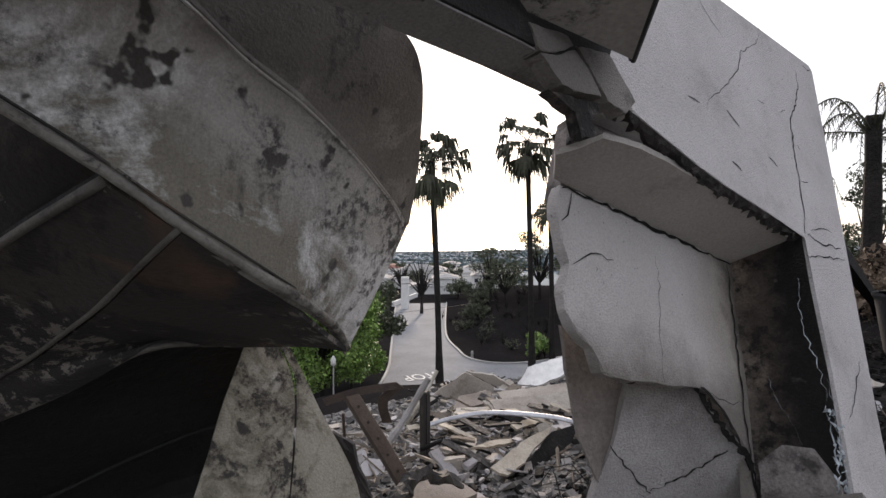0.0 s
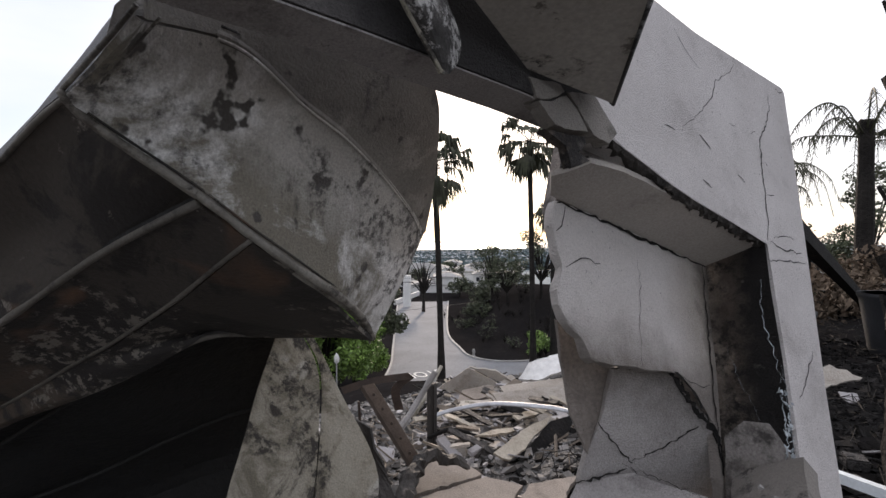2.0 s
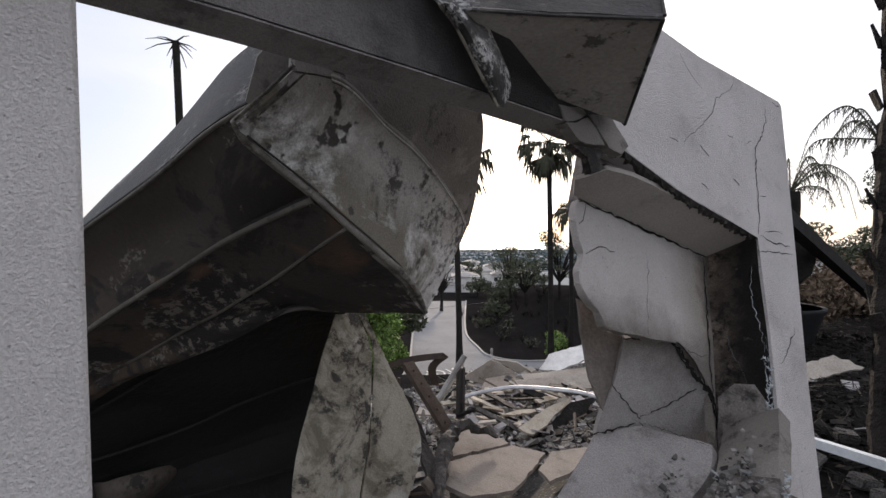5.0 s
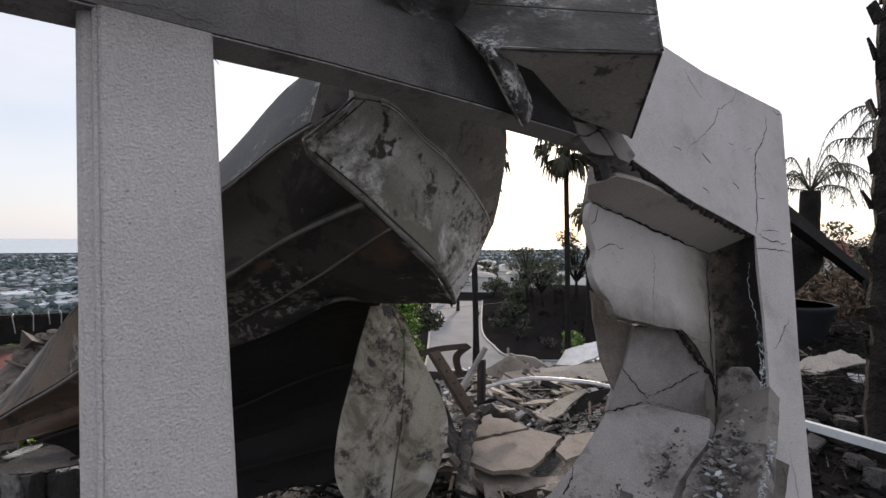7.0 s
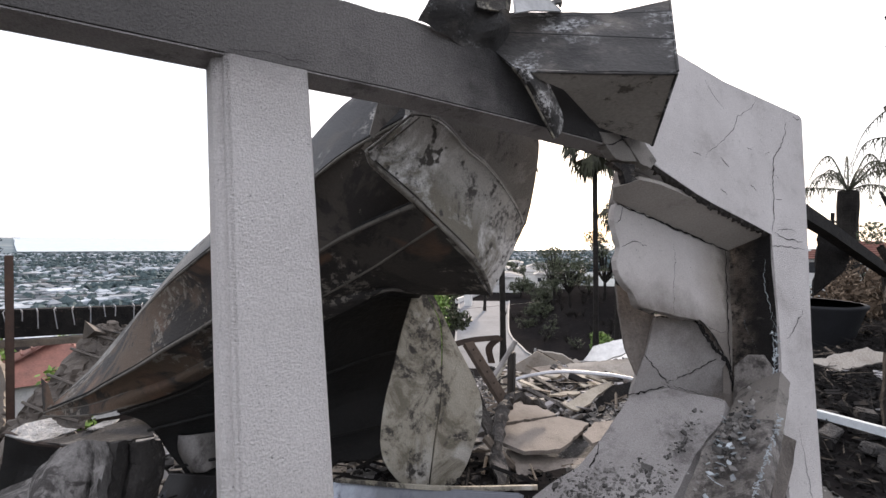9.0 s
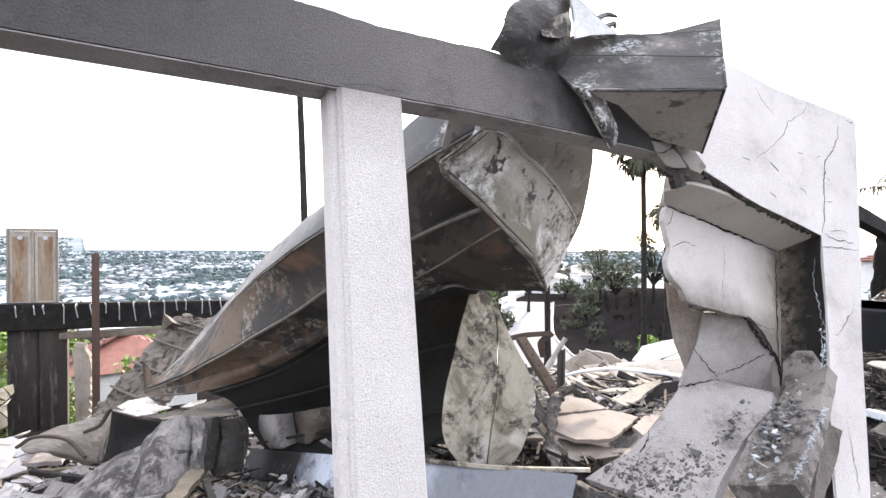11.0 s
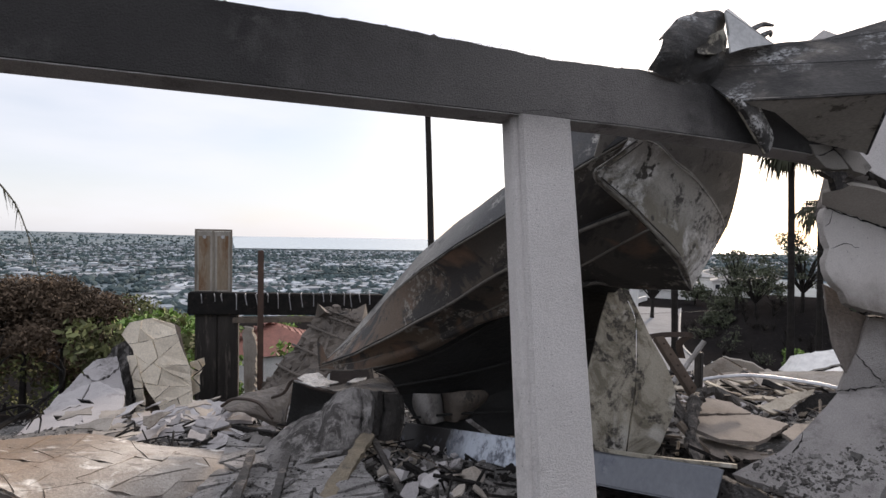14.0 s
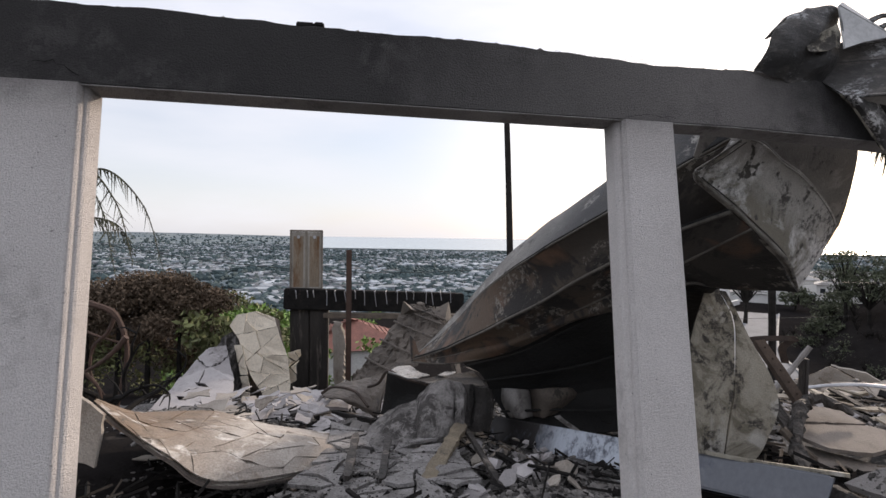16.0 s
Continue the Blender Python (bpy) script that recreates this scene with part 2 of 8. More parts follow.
# black burn at one end, dark bluish grey towards the other
CHANNELM = surface("burnt_white_steel", (0.47, 0.515, 0.58), (0.33, 0.365, 0.42), 0.4, 0.25, scale=2.0, amount=0.4, grain=30, relief=0.1, fine_tone=0.3, along=[((0.02, 0.018, 0.018), (0.823, 0.547, 0.147), -2.55, -2.85, 4.0, 0.5), ((0.13, 0.14, 0.16), (0.823, 0.547, 0.147), -1.8, -1.4, 4.0, 0.5)],
                   spots=((0.2, 0.21, 0.23), 2.0, 0.54, 0.68), blotch=((0.09, 0.1, 0.125), 4.0, 0.52, 0.62, 12.0), stretch=(1, 1, 0.35))
PIPE = surface("galvanised_pipe", (0.5, 0.51, 0.53), (0.3, 0.3, 0.32), 0.4, 0.5, scale=7, grain=50, relief=0.1)
RUSTBAR = surface("dull_rusted_steel", (0.17, 0.13, 0.105), (0.08, 0.062, 0.052), 0.75, 0.25, scale=5, grain=50, relief=0.4)
RUST = surface("rusted_steel", (0.075, 0.053, 0.042), (0.035, 0.028, 0.025), 0.8, 0.3, scale=7, grain=50, relief=0.4)
ASH = surface("ash_ground", (0.15, 0.145, 0.141), (0.05, 0.048, 0.046), 0.97, scale=1.6, amount=0.5, grain=22, relief=0.9, fine_tone=0.9,
              spots=((0.025, 0.023, 0.022), 5.0, 0.55, 0.63), speck=((0.3, 0.29, 0.28), 30.0, 0.6, 0.66))
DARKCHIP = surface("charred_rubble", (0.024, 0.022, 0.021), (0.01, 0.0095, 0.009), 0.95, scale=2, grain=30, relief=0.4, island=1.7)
PALESOOT = surface("ashy_plaster", (0.27, 0.257, 0.247), (0.12, 0.113, 0.107), 0.95, scale=2.2, amount=0.6, grain=55, relief=1.0, fine_tone=1.0, blotch=((0.07, 0.065, 0.06), 2.5, 0.5, 0.62, 10.0),
                   spots=((0.05, 0.046, 0.043), 3.2, 0.54, 0.6), swirl=0.8)
BROWNSHEET = surface("scorched_brown_metal", (0.135, 0.113, 0.094), (0.07, 0.058, 0.049), 0.65, 0.15, scale=1.4, amount=0.6, grain=30, relief=0.4, fine_tone=0.5, spots=((0.22, 0.19, 0.16), 2.0, 0.56, 0.68), blotch=((0.04, 0.035, 0.031), 2.0, 0.54, 0.62, 8.0))
PANEL = surface("scorched_panel", (0.3, 0.265, 0.22), (0.16, 0.135, 0.11), 0.6, 0.3, scale=1.6, grain=20, relief=0.2, blotch=((0.1, 0.08, 0.065), 2.0, 0.52, 0.62, 9.0), stretch=(1, 1, 0.3))
RUSTPANEL = surface("rust_streaked_panel", (0.3, 0.255, 0.2), (0.2, 0.15, 0.1), 0.7, 0.15, scale=1.4, grain=20, relief=0.2, blotch=((0.16, 0.085, 0.04), 1.6, 0.48, 0.6, 6.0), stretch=(1, 1, 0.25))
LUMPM = surface("ash_caked_plaster", (0.22, 0.21, 0.203), (0.11, 0.103, 0.099), 0.97, scale=2.6, amount=0.6, grain=40, relief=1.0, fine_tone=0.9, swirl=0.6, soft=(0.42, 0.5),
                blotch=((0.04, 0.037, 0.035), 1.6, 0.44, 0.52, 6.0), spots=((0.055, 0.05, 0.048), 3.4, 0.53, 0.58), stretch=(1, 1, 0.55))
RAILM = surface("white_coated_rail", (0.74, 0.79, 0.83), (0.6, 0.65, 0.69), 0.35, 0.1, scale=2.0, amount=0.3, grain=40, relief=0.1, fine_tone=0.3, spots=((0.3, 0.31, 0.32), 7.0, 0.66, 0.72))
PLYM = surface("split_plywood", (0.5, 0.45, 0.37), (0.32, 0.275, 0.215), 0.85, scale=3.0, amount=0.5, grain=50, relief=0.4, fine_tone=0.6, blotch=((0.14, 0.11, 0.085), 2.5, 0.54, 0.64, 9.0))
PLANKM = surface("splintered_plank", (0.24, 0.2, 0.14), (0.12, 0.1, 0.075), 0.85, scale=7, grain=60, relief=0.7, fine_tone=0.9, spots=((0.05, 0.044, 0.038), 3.0, 0.58, 0.66))
LEAFPANEL = surface("pale_scorched_leaf", (0.4, 0.375, 0.335), (0.25, 0.225, 0.195), 0.6, 0.2, scale=1.6, grain=20, relief=0.2, blotch=((0.14, 0.115, 0.095), 2.0, 0.5, 0.62, 9.0), stretch=(1, 1, 0.3))
CHIP = surface("rubble_chips", (0.2, 0.19, 0.181), (0.075, 0.07, 0.066), 0.95, scale=3, grain=30, relief=0.4, island=1.8)
SOIL = surface("burnt_hillside_and_hollows", (0.022, 0.02, 0.0198), (0.011, 0.0105, 0.0105), 0.97, scale=0.15, amount=0.5, grain=2.0, relief=0.9,
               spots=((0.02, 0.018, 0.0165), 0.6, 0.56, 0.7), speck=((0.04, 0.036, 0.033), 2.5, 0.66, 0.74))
ASPHALT = surface("asphalt", (0.24, 0.246, 0.258), (0.18, 0.186, 0.197), 0.92, scale=0.3, grain=8, relief=0.1, spots=((0.15, 0.15, 0.152), 0.8, 0.6, 0.7))
KERB = surface("kerb_concrete", (0.42, 0.41, 0.395), (0.3, 0.29, 0.28), 0.9, scale=1, grain=15, relief=0.2)
PAINT = surface("road_paint", (0.75, 0.75, 0.73), (0.55, 0.55, 0.54), 0.8, scale=3, grain=20, relief=0.0)
BARK = surface("palm_bark", (0.036, 0.032, 0.029), (0.016, 0.0145, 0.0135), 0.95, scale=2, grain=12, relief=0.7)
FROND = surface("palm_frond", (0.055, 0.062, 0.03), (0.03, 0.028, 0.015), 0.7, scale=3, grain=20, relief=0.1, island=0.6)
LEAF = surface("green_leaves", (0.19, 0.3, 0.06), (0.09, 0.15, 0.035), 0.6, scale=0.6, grain=6, relief=0.0, island=1.1)
DARKLEAF = surface("dark_leaves", (0.085, 0.1, 0.055), (0.045, 0.053, 0.03), 0.7, scale=0.6, grain=6, relief=0.0, island=0.9)
OLIVE = surface("dull_green_leaves", (0.15, 0.165, 0.06), (0.08, 0.085, 0.035), 0.75, scale=0.8, grain=6, relief=0.0, island=0.9)
BROWNLEAF = surface("scorched_leaves", (0.17, 0.125, 0.09), (0.075, 0.058, 0.043), 0.8, scale=0.8, grain=6, relief=0.0, island=0.9)
# far town, trees and plain: distance haze put into pale bluish colours
TOWN = surface("hazy_town_walls", (0.33, 0.355, 0.38), (0.17, 0.192, 0.215), 0.9, scale=0.03, grain=0.5, relief=0.0, island=1.5)
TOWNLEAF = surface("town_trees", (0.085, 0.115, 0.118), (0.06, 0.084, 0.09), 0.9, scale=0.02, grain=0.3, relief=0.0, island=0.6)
PLAIN = surface("hazy_coastal_plain", (0.15, 0.19, 0.215), (0.11, 0.145, 0.165), 0.95, scale=0.012, grain=0.1, relief=0.0, fine_tone=0.5,
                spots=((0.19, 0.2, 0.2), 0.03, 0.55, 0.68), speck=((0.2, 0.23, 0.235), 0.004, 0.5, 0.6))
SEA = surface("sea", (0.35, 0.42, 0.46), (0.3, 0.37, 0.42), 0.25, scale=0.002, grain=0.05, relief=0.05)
ROOF = surface("red_roof_tiles", (0.26, 0.115, 0.09), (0.16, 0.075, 0.06), 0.85, scale=1.5, grain=8, relief=0.3, piece=0.3)
WHITE = surface("white_wall", (0.75, 0.74, 0.72), (0.62, 0.61, 0.59), 0.85, scale=0.5, grain=8, relief=0.1)
GLASSDARK = surface("window_pane", (0.04, 0.045, 0.05), (0.03, 0.03, 0.035), 0.15, scale=1, grain=5, relief=0.0)
POT = surface("smoked_pot", (0.014, 0.015, 0.019), (0.008, 0.0085, 0.011), 0.8, scale=3, grain=20, relief=0.1)
FLOORM = surface("dark_floor_concrete", (0.1, 0.096, 0.092), (0.05, 0.048, 0.046), 0.92, scale=1.2, grain=30, relief=0.3)
SHARDM = surface("shard_glaze", (0.33, 0.36, 0.38), (0.18, 0.2, 0.21), 0.4, scale=9, grain=40, relief=0.1, piece=1.0)
WIRE = surface("black_wire", (0.03, 0.03, 0.03), (0.02, 0.02, 0.02), 0.6, grain=10, relief=0.0)
GREYDUCT = surface("dull_grey_duct", (0.27, 0.258, 0.25), (0.17, 0.16, 0.153), 0.7, 0.15, scale=2.0, amount=0.5, grain=50, relief=0.3, fine_tone=0.5, blotch=((0.07, 0.063, 0.058), 2.4, 0.52, 0.62, 9.0))
GREYPLATE = surface("grey_plaster", (0.4, 0.383, 0.385), (0.28, 0.265, 0.266), 0.95, scale=1.2, amount=0.5, grain=70, relief=0.6, fine_tone=0.5,
                    blotch=((0.13, 0.12, 0.117), 1.6, 0.54, 0.66, 8.0), piece=0.45)
PITTED = surface("pitted_ash_plaster", (0.3, 0.29, 0.285), (0.16, 0.153, 0.149), 0.95, scale=2.6, amount=0.65, grain=60, relief=1.0, fine_tone=1.0, piece=0.35,
                 speck=((0.03, 0.028, 0.027), 26.0, 0.62, 0.66), blotch=((0.1, 0.095, 0.09), 3.0, 0.5, 0.6, 14.0))
CREAM = surface("cream_plaster", (0.84, 0.76, 0.63), (0.66, 0.58, 0.47), 0.95, scale=1.2, amount=0.5, grain=30, relief=0.5, fine_tone=0.5,
                blotch=((0.2, 0.17, 0.14), 2.0, 0.58, 0.7, 8.0), piece=0.3)
DARKCORE = surface("sooty_mortar", (0.13, 0.122, 0.118), (0.06, 0.056, 0.054), 0.95, scale=2.0, amount=0.6, grain=20, relief=0.9, fine_tone=0.8)
# sooty_mortar at half tone: shade under the overhanging door put into the colour
SHADEDPILE = surface("shade_dark_pile", (0.06, 0.055, 0.052), (0.026, 0.024, 0.023), 0.95, scale=2.4, amount=0.6, grain=40, relief=0.8, fine_tone=0.8, spots=((0.12, 0.112, 0.105), 5.0, 0.58, 0.66))
SLABSOOT = surface("sooty_stucco", (0.42, 0.398, 0.388), (0.27, 0.252, 0.245), 0.95, scale=1.6, amount=0.6, grain=120, relief=0.8, fine_tone=0.7,
                   blotch=((0.12, 0.11, 0.107), 2.0, 0.5, 0.66, 5.0), spots=((0.1, 0.09, 0.085), 12.0, 0.66, 0.72))
WALLPIECE = surface("smoked_wall_piece", (0.45, 0.425, 0.41), (0.28, 0.26, 0.25), 0.95, scale=1.6, amount=0.6, grain=120, relief=0.8, fine_tone=0.7, along=[((0.13, 0.115, 0.104), UP_, 2.52, 2.72, 3.0, 0.3)],
                    spots=((0.2, 0.18, 0.165), 6.0, 0.62, 0.72), blotch=((0.2, 0.18, 0.165), 2.2, 0.52, 0.64, 6.0))
TANPLASTER = surface("tan_scorched_plaster", (0.44, 0.41, 0.375), (0.28, 0.243, 0.208), 0.95, scale=1.0, amount=0.6, grain=55, relief=0.7, fine_tone=0.8, piece=0.12,
                     along=[((0.2, 0.15, 0.11), 1, -3.75, -4.5, 1.6, -0.5)], swirl=0.8, spots=((0.15, 0.105, 0.076), 1.2, 0.52, 0.68), speck=((0.6, 0.575, 0.54), 4.0, 0.6, 0.7), blotch=((0.1, 0.085, 0.072), 2.0, 0.53, 0.64, 14.0))
RIBM = surface("worn_rib", (0.14, 0.128, 0.112), (0.07, 0.063, 0.055), 0.7, 0.15, scale=3.0, amount=0.6, grain=40, relief=0.4, fine_tone=0.5,
               spots=((0.04, 0.036, 0.033), 3.0, 0.54, 0.6))
STRIPM = surface("scuffed_outer_strip", (0.2, 0.19, 0.175), (0.1, 0.094, 0.086), 0.65, 0.15, scale=1.8, amount=0.6, grain=60, relief=0.4, fine_tone=0.5,
                 along=[((0.036, 0.036, 0.038), 0, -2.9, -2.15, 1.5, 0.5)], spots=((0.05, 0.046, 0.042), 2.6, 0.54, 0.6), blotch=((0.3, 0.288, 0.268), 2.2, 0.53, 0.63, 24.0))
SOFTSTEEL = surface("dull_bare_metal", (0.5, 0.5, 0.5), (0.36, 0.36, 0.36), 0.6, 0.2, scale=4.0, amount=0.4, grain=30, relief=0.15, spots=((0.2, 0.19, 0.18), 6.0, 0.62, 0.7))
UNDERSIDE = surface("scorched_soffit", (0.36, 0.335, 0.305), (0.25, 0.23, 0.205), 0.75, 0.1, scale=1.3, amount=0.5, grain=50, relief=0.2, fine_tone=0.5,
                    spots=((0.1, 0.088, 0.076), 6.0, 0.6, 0.65), blotch=((0.05, 0.045, 0.042), 2.5, 0.58, 0.64, 16.0), stretch=(1, 1, 2.5))
CEILM = surface("smoked_smooth_stucco", (0.44, 0.405, 0.37), (0.3, 0.27, 0.24), 0.95, scale=1.2, amount=0.5, grain=90, relief=0.4, fine_tone=0.5,
                spots=((0.2, 0.18, 0.16), 13.0, 0.69, 0.74), blotch=((0.16, 0.145, 0.13), 1.7, 0.55, 0.7, 6.0))
SILLM = surface("burnt_sill", (0.3, 0.278, 0.262), (0.15, 0.134, 0.122), 0.95, scale=2.4, amount=0.65, grain=90, relief=0.8, fine_tone=0.8,
                spots=((0.06, 0.054, 0.05), 4.0, 0.52, 0.62), blotch=((0.07, 0.062, 0.056), 2.6, 0.47, 0.56, 9.0))
CHARPOST = surface("charred_grain", (0.05, 0.043, 0.038), (0.012, 0.011, 0.0105), 0.75, scale=3, grain=25, relief=0.9, fine_tone=0.8,
                   spots=((0.18, 0.155, 0.135), 4.0, 0.54, 0.66), stretch=(1, 1, 0.12))
FLASH = surface("crumpled_flashing", (0.36, 0.36, 0.36), (0.13, 0.126, 0.122), 0.45, 0.4, scale=4.0, amount=0.6, grain=20, relief=0.6, blotch=((0.04, 0.038, 0.036), 4.0, 0.52, 0.6, 14.0))
for m in (SOIL, BARK, CHAR, DARKCHIP, BROWNLEAF, ASPHALT, PLAIN, TOWNLEAF):      # dull, with next to no sheen
    m.node_tree.nodes["Principled BSDF"].inputs["Specular IOR Level"].default_value = 0.0 if m is SOIL else 0.12
# ---- building helpers ----
def thing(name, m=None, label="", category="", group="", kind=""):
    ob = new(name)
    ob.empty_display_size = 0.1
    if m is not None:
        ob.matrix_world = m
    return tagged(ob, label, category, group, kind)


def mesh_of(name, bm, material, smooth=False):
    bmesh.ops.recalc_face_normals(bm, faces=bm.faces)
    me = bpy.data.meshes.new(name)
    bm.to_mesh(me)
    bm.free()
    for mt in material if isinstance(material, (list, tuple)) else [material]:
        me.materials.append(mt)
    if smooth:
        me.shade_smooth()
    return me


def part(name, bm, material, parent, label="", m=None, smooth=False):
    ob = new(name, mesh_of(name, bm, material, smooth) if isinstance(bm, bmesh.types.BMesh) else bm)
    ob.parent = parent
    if m is not None:
        ob.matrix_basis = m
    if label:
        ob["label"] = label
    return ob


def solo(name, bm, material, m=None, label="", category="", group="", kind="", smooth=False):
    ob = part(name, bm, material, None, "", m, smooth)
    return tagged(ob, label, category, group, kind)


def slab(outline, lo, hi, bevel=0.008, into=None, rough=0.0, rng=None):
    """A plate with the outline in its x and y, from lo to hi in z. rough makes its edge ragged."""
    bm = into or bmesh.new()
    pts = [Vector((x, y)) for x, y in outline]
    if rough:
        rng = rng or random.Random(len(pts))
        out = []
        for i, p in enumerate(pts):
            q = pts[(i + 1) % len(pts)]
            d = q - p
            k = max(1, int(d.length / (rough * 5)))
            nrm = Vector((d.y, -d.x)).normalized() if d.length else d
            for j in range(k):
                out.append(p + d * (j / k) + nrm * rng.uniform(-rough, rough) * (0.4 if j == 0 else 1))
        pts = out
    a = [bm.verts.new((p.x, p.y, hi)) for p in pts]
    b = [bm.verts.new((p.x + (random.uniform(-rough, rough) if rough else 0), p.y + (random.uniform(-rough, rough) if rough else 0), lo)) for p in pts]
    top = bm.faces.new(a)
    bm.faces.new(b[::-1])
    for i in range(len(pts)):
        j = (i + 1) % len(pts)
        bm.faces.new((a[i], b[i], b[j], a[j]))
    if bevel:
        bmesh.ops.bevel(bm, geom=list(top.edges), offset=bevel, segments=1, affect="EDGES", clamp_overlap=True)
    return bm


def box(size, at=(0, 0, 0), bevel=0.0, into=None, m=None):
    bm = into or bmesh.new()
    r = bmesh.ops.create_cube(bm, size=1, matrix=(m or Matrix.Identity(4)) @ Matrix.Translation(at) @ Matrix.Diagonal((*size, 1)))
    if bevel:
        es = list({e for v in r["verts"] for e in v.link_edges})
        bmesh.ops.bevel(bm, geom=es, offset=bevel, segments=2, affect="EDGES", clamp_overlap=True)
    return bm


def tube(path, radii, sides=8, into=None, cap=True):
    """A round bar along the path; radii is one radius or one per point."""
    bm = into or bmesh.new()
    path = [Vector(p) for p in path]
    radii = radii if isinstance(radii, (list, tuple)) else [radii] * len(path)
    rings, side = [], None
    for i, p in enumerate(path):
        d = (path[min(i + 1, len(path) - 1)] - path[max(i - 1, 0)]).normalized()
        if side is None:
            side = d.orthogonal().normalized()
        side = (side - d * side.dot(d)).normalized()
        up = d.cross(side)
        rings.append([bm.verts.new(p + (side * math.cos(2 * math.pi * k / sides) + up * math.sin(2 * math.pi * k / sides)) * radii[i]) for k in range(sides)])
    for a, b in zip(rings, rings[1:]):
        for k in range(sides):
            bm.faces.new((a[k], a[(k + 1) % sides], b[(k + 1) % sides], b[k]))
    if cap:
        bm.faces.new(rings[0][::-1])
        bm.faces.new(rings[-1])
    return bm


def smooth_line(pts, n):
    """n + 1 points on a smooth curve through pts."""
    p = [Vector(q) for q in pts]
    p = [p[0] * 2 - p[1]] + p + [p[-1] * 2 - p[-2]]
    out = []
    for i in range(n + 1):
        s = i / n * (len(pts) - 1)
        k = min(int(s), len(pts) - 2)
        f = s - k
        a, b, c, d = p[k:k + 4]
        out.append(0.5 * ((2 * b) + (c - a) * f + (2 * a - 5 * b + 4 * c - d) * f * f + (3 * b - a - 3 * c + d) * f ** 3))
    return out


def skin(lines, n, between=4, dent=0.0, seed=0, thick=0.02, crumple=0.0):
    """A bent sheet through several lines, with dents, given thickness."""
    rows = [smooth_line(l, n) for l in lines]
    cols = [smooth_line([r[i] for r in rows], (len(rows) - 1) * between) for i in range(n + 1)]
    bm = bmesh.new()
    grid = []
    for c in cols:
        grid.append([bm.verts.new(p + Vector(noise.noise_vector(p * 2.2 + Vector((seed, 0, 0)))) * dent + Vector(noise.noise_vector(p * 11 + Vector((seed, 0, 0)))) * crumple) for p in c])
    for a, b in zip(grid, grid[1:]):
        for k in range(len(a) - 1):
            bm.faces.new((a[k], a[k + 1], b[k + 1], b[k]))
    bmesh.ops.remove_doubles(bm, verts=bm.verts, dist=0.002)
    if thick:
        bmesh.ops.solidify(bm, geom=list(bm.faces), thickness=thick)
    return bm


def frame_of(origin, u, v):
    """The pose whose x runs along u, whose y as nearly as possible along v."""
    u = Vector(u).normalized()
    w = u.cross(Vector(v)).normalized()
    v = w.cross(u)
    return Matrix.Translation(origin) @ Matrix((u, v, w)).transposed().to_4x4()


WALL = frame_of((-0.86, 0, 3.0), (0, 1, 0), (-0.1564, 0, 0.9877))       # the leaning wall: along it, up it, out of it
FIN = frame_of((-0.61, 2.6, 2.42), (0.2, 0.93, -0.3), (-0.257, 0.346, 0.902))  # the tipped pier at its end

# ---- the leaning wall: beam, posts, pier ----
def plate(corners, thick, away=(1.2, -1.2, 2.4), rough=0.0):
    """A flat or slightly bent broken plate through corners, its thickness behind the face that is turned to `away`."""
    p = [Vector(c) for c in corners]
    if rough:
        rng = random.Random(int(1000 * abs(p[0].x)))
        c, m, q = sum(p, Vector()) / len(p), Vector(), []
        for a, b in zip(p, p[1:] + p[:1]):
            m += (a - c).cross(b - c)
        m.normalize()
        for i, a in enumerate(p):
            b = p[(i + 1) % len(p)]
            n = max(1, int((b - a).length / 0.06))
            for k in range(n):
                d = Vector([rng.uniform(-rough, rough) for _ in range(3)]) * (1 if k else 0.3)
                q.append(a.lerp(b, k / n) + d - m * d.dot(m))
        p = q
    c = sum(p, Vector()) / len(p)
    n = Vector()
    for a, b in zip(p, p[1:] + p[:1]):
        n += (a - c).cross(b - c)
    n.normalize()
    if n.dot(Vector(away) - c) < 0:
        n = -n
    bm = bmesh.new()
    top = [bm.verts.new(v) for v in p]
    low = [bm.verts.new(v - n * thick) for v in p]
    f = bm.faces.new(top)
    bm.faces.new(low[::-1])
    for i in range(len(p)):
        j = (i + 1) % len(p)
        bm.faces.new((top[i], low[i], low[j], top[j]))
    bmesh.ops.triangulate(bm, faces=[f for f in bm.faces if len(f.verts) > 4])
    return bm


def crack(points, width, z, seed=0, step=0.03):
    """A wandering dark crack on a face: a thin tapering strip."""
    rng = random.Random(seed)
    pts = []
    for a, b in zip(points, points[1:]):
        a, b = Vector(a), Vector(b)
        n = max(1, int((b - a).length / step))
        pts += [a.lerp(b, k / n) + Vector((rng.uniform(-1, 1), rng.uniform(-1, 1))) * step * 0.28 for k in range(n)]
    pts.append(Vector(points[-1]))
    bm, prev = bmesh.new(), None
    for i, p in enumerate(pts):
        d = (pts[min(i + 1, len(pts) - 1)] - pts[max(i - 1, 0)]).normalized()
        w = width * (0.35 + 0.65 * math.sin(math.pi * (i + 0.6) / (len(pts) + 0.2))) * rng.uniform(0.5, 1.3) / 2
        s = Vector((-d.y, d.x)) * w
        cur = (bm.verts.new((*(p + s), z)), bm.verts.new((*(p - s), z)))
        if prev:
            bm.faces.new((prev[0], prev[1], cur[1], cur[0]))
        prev = cur
    return bm


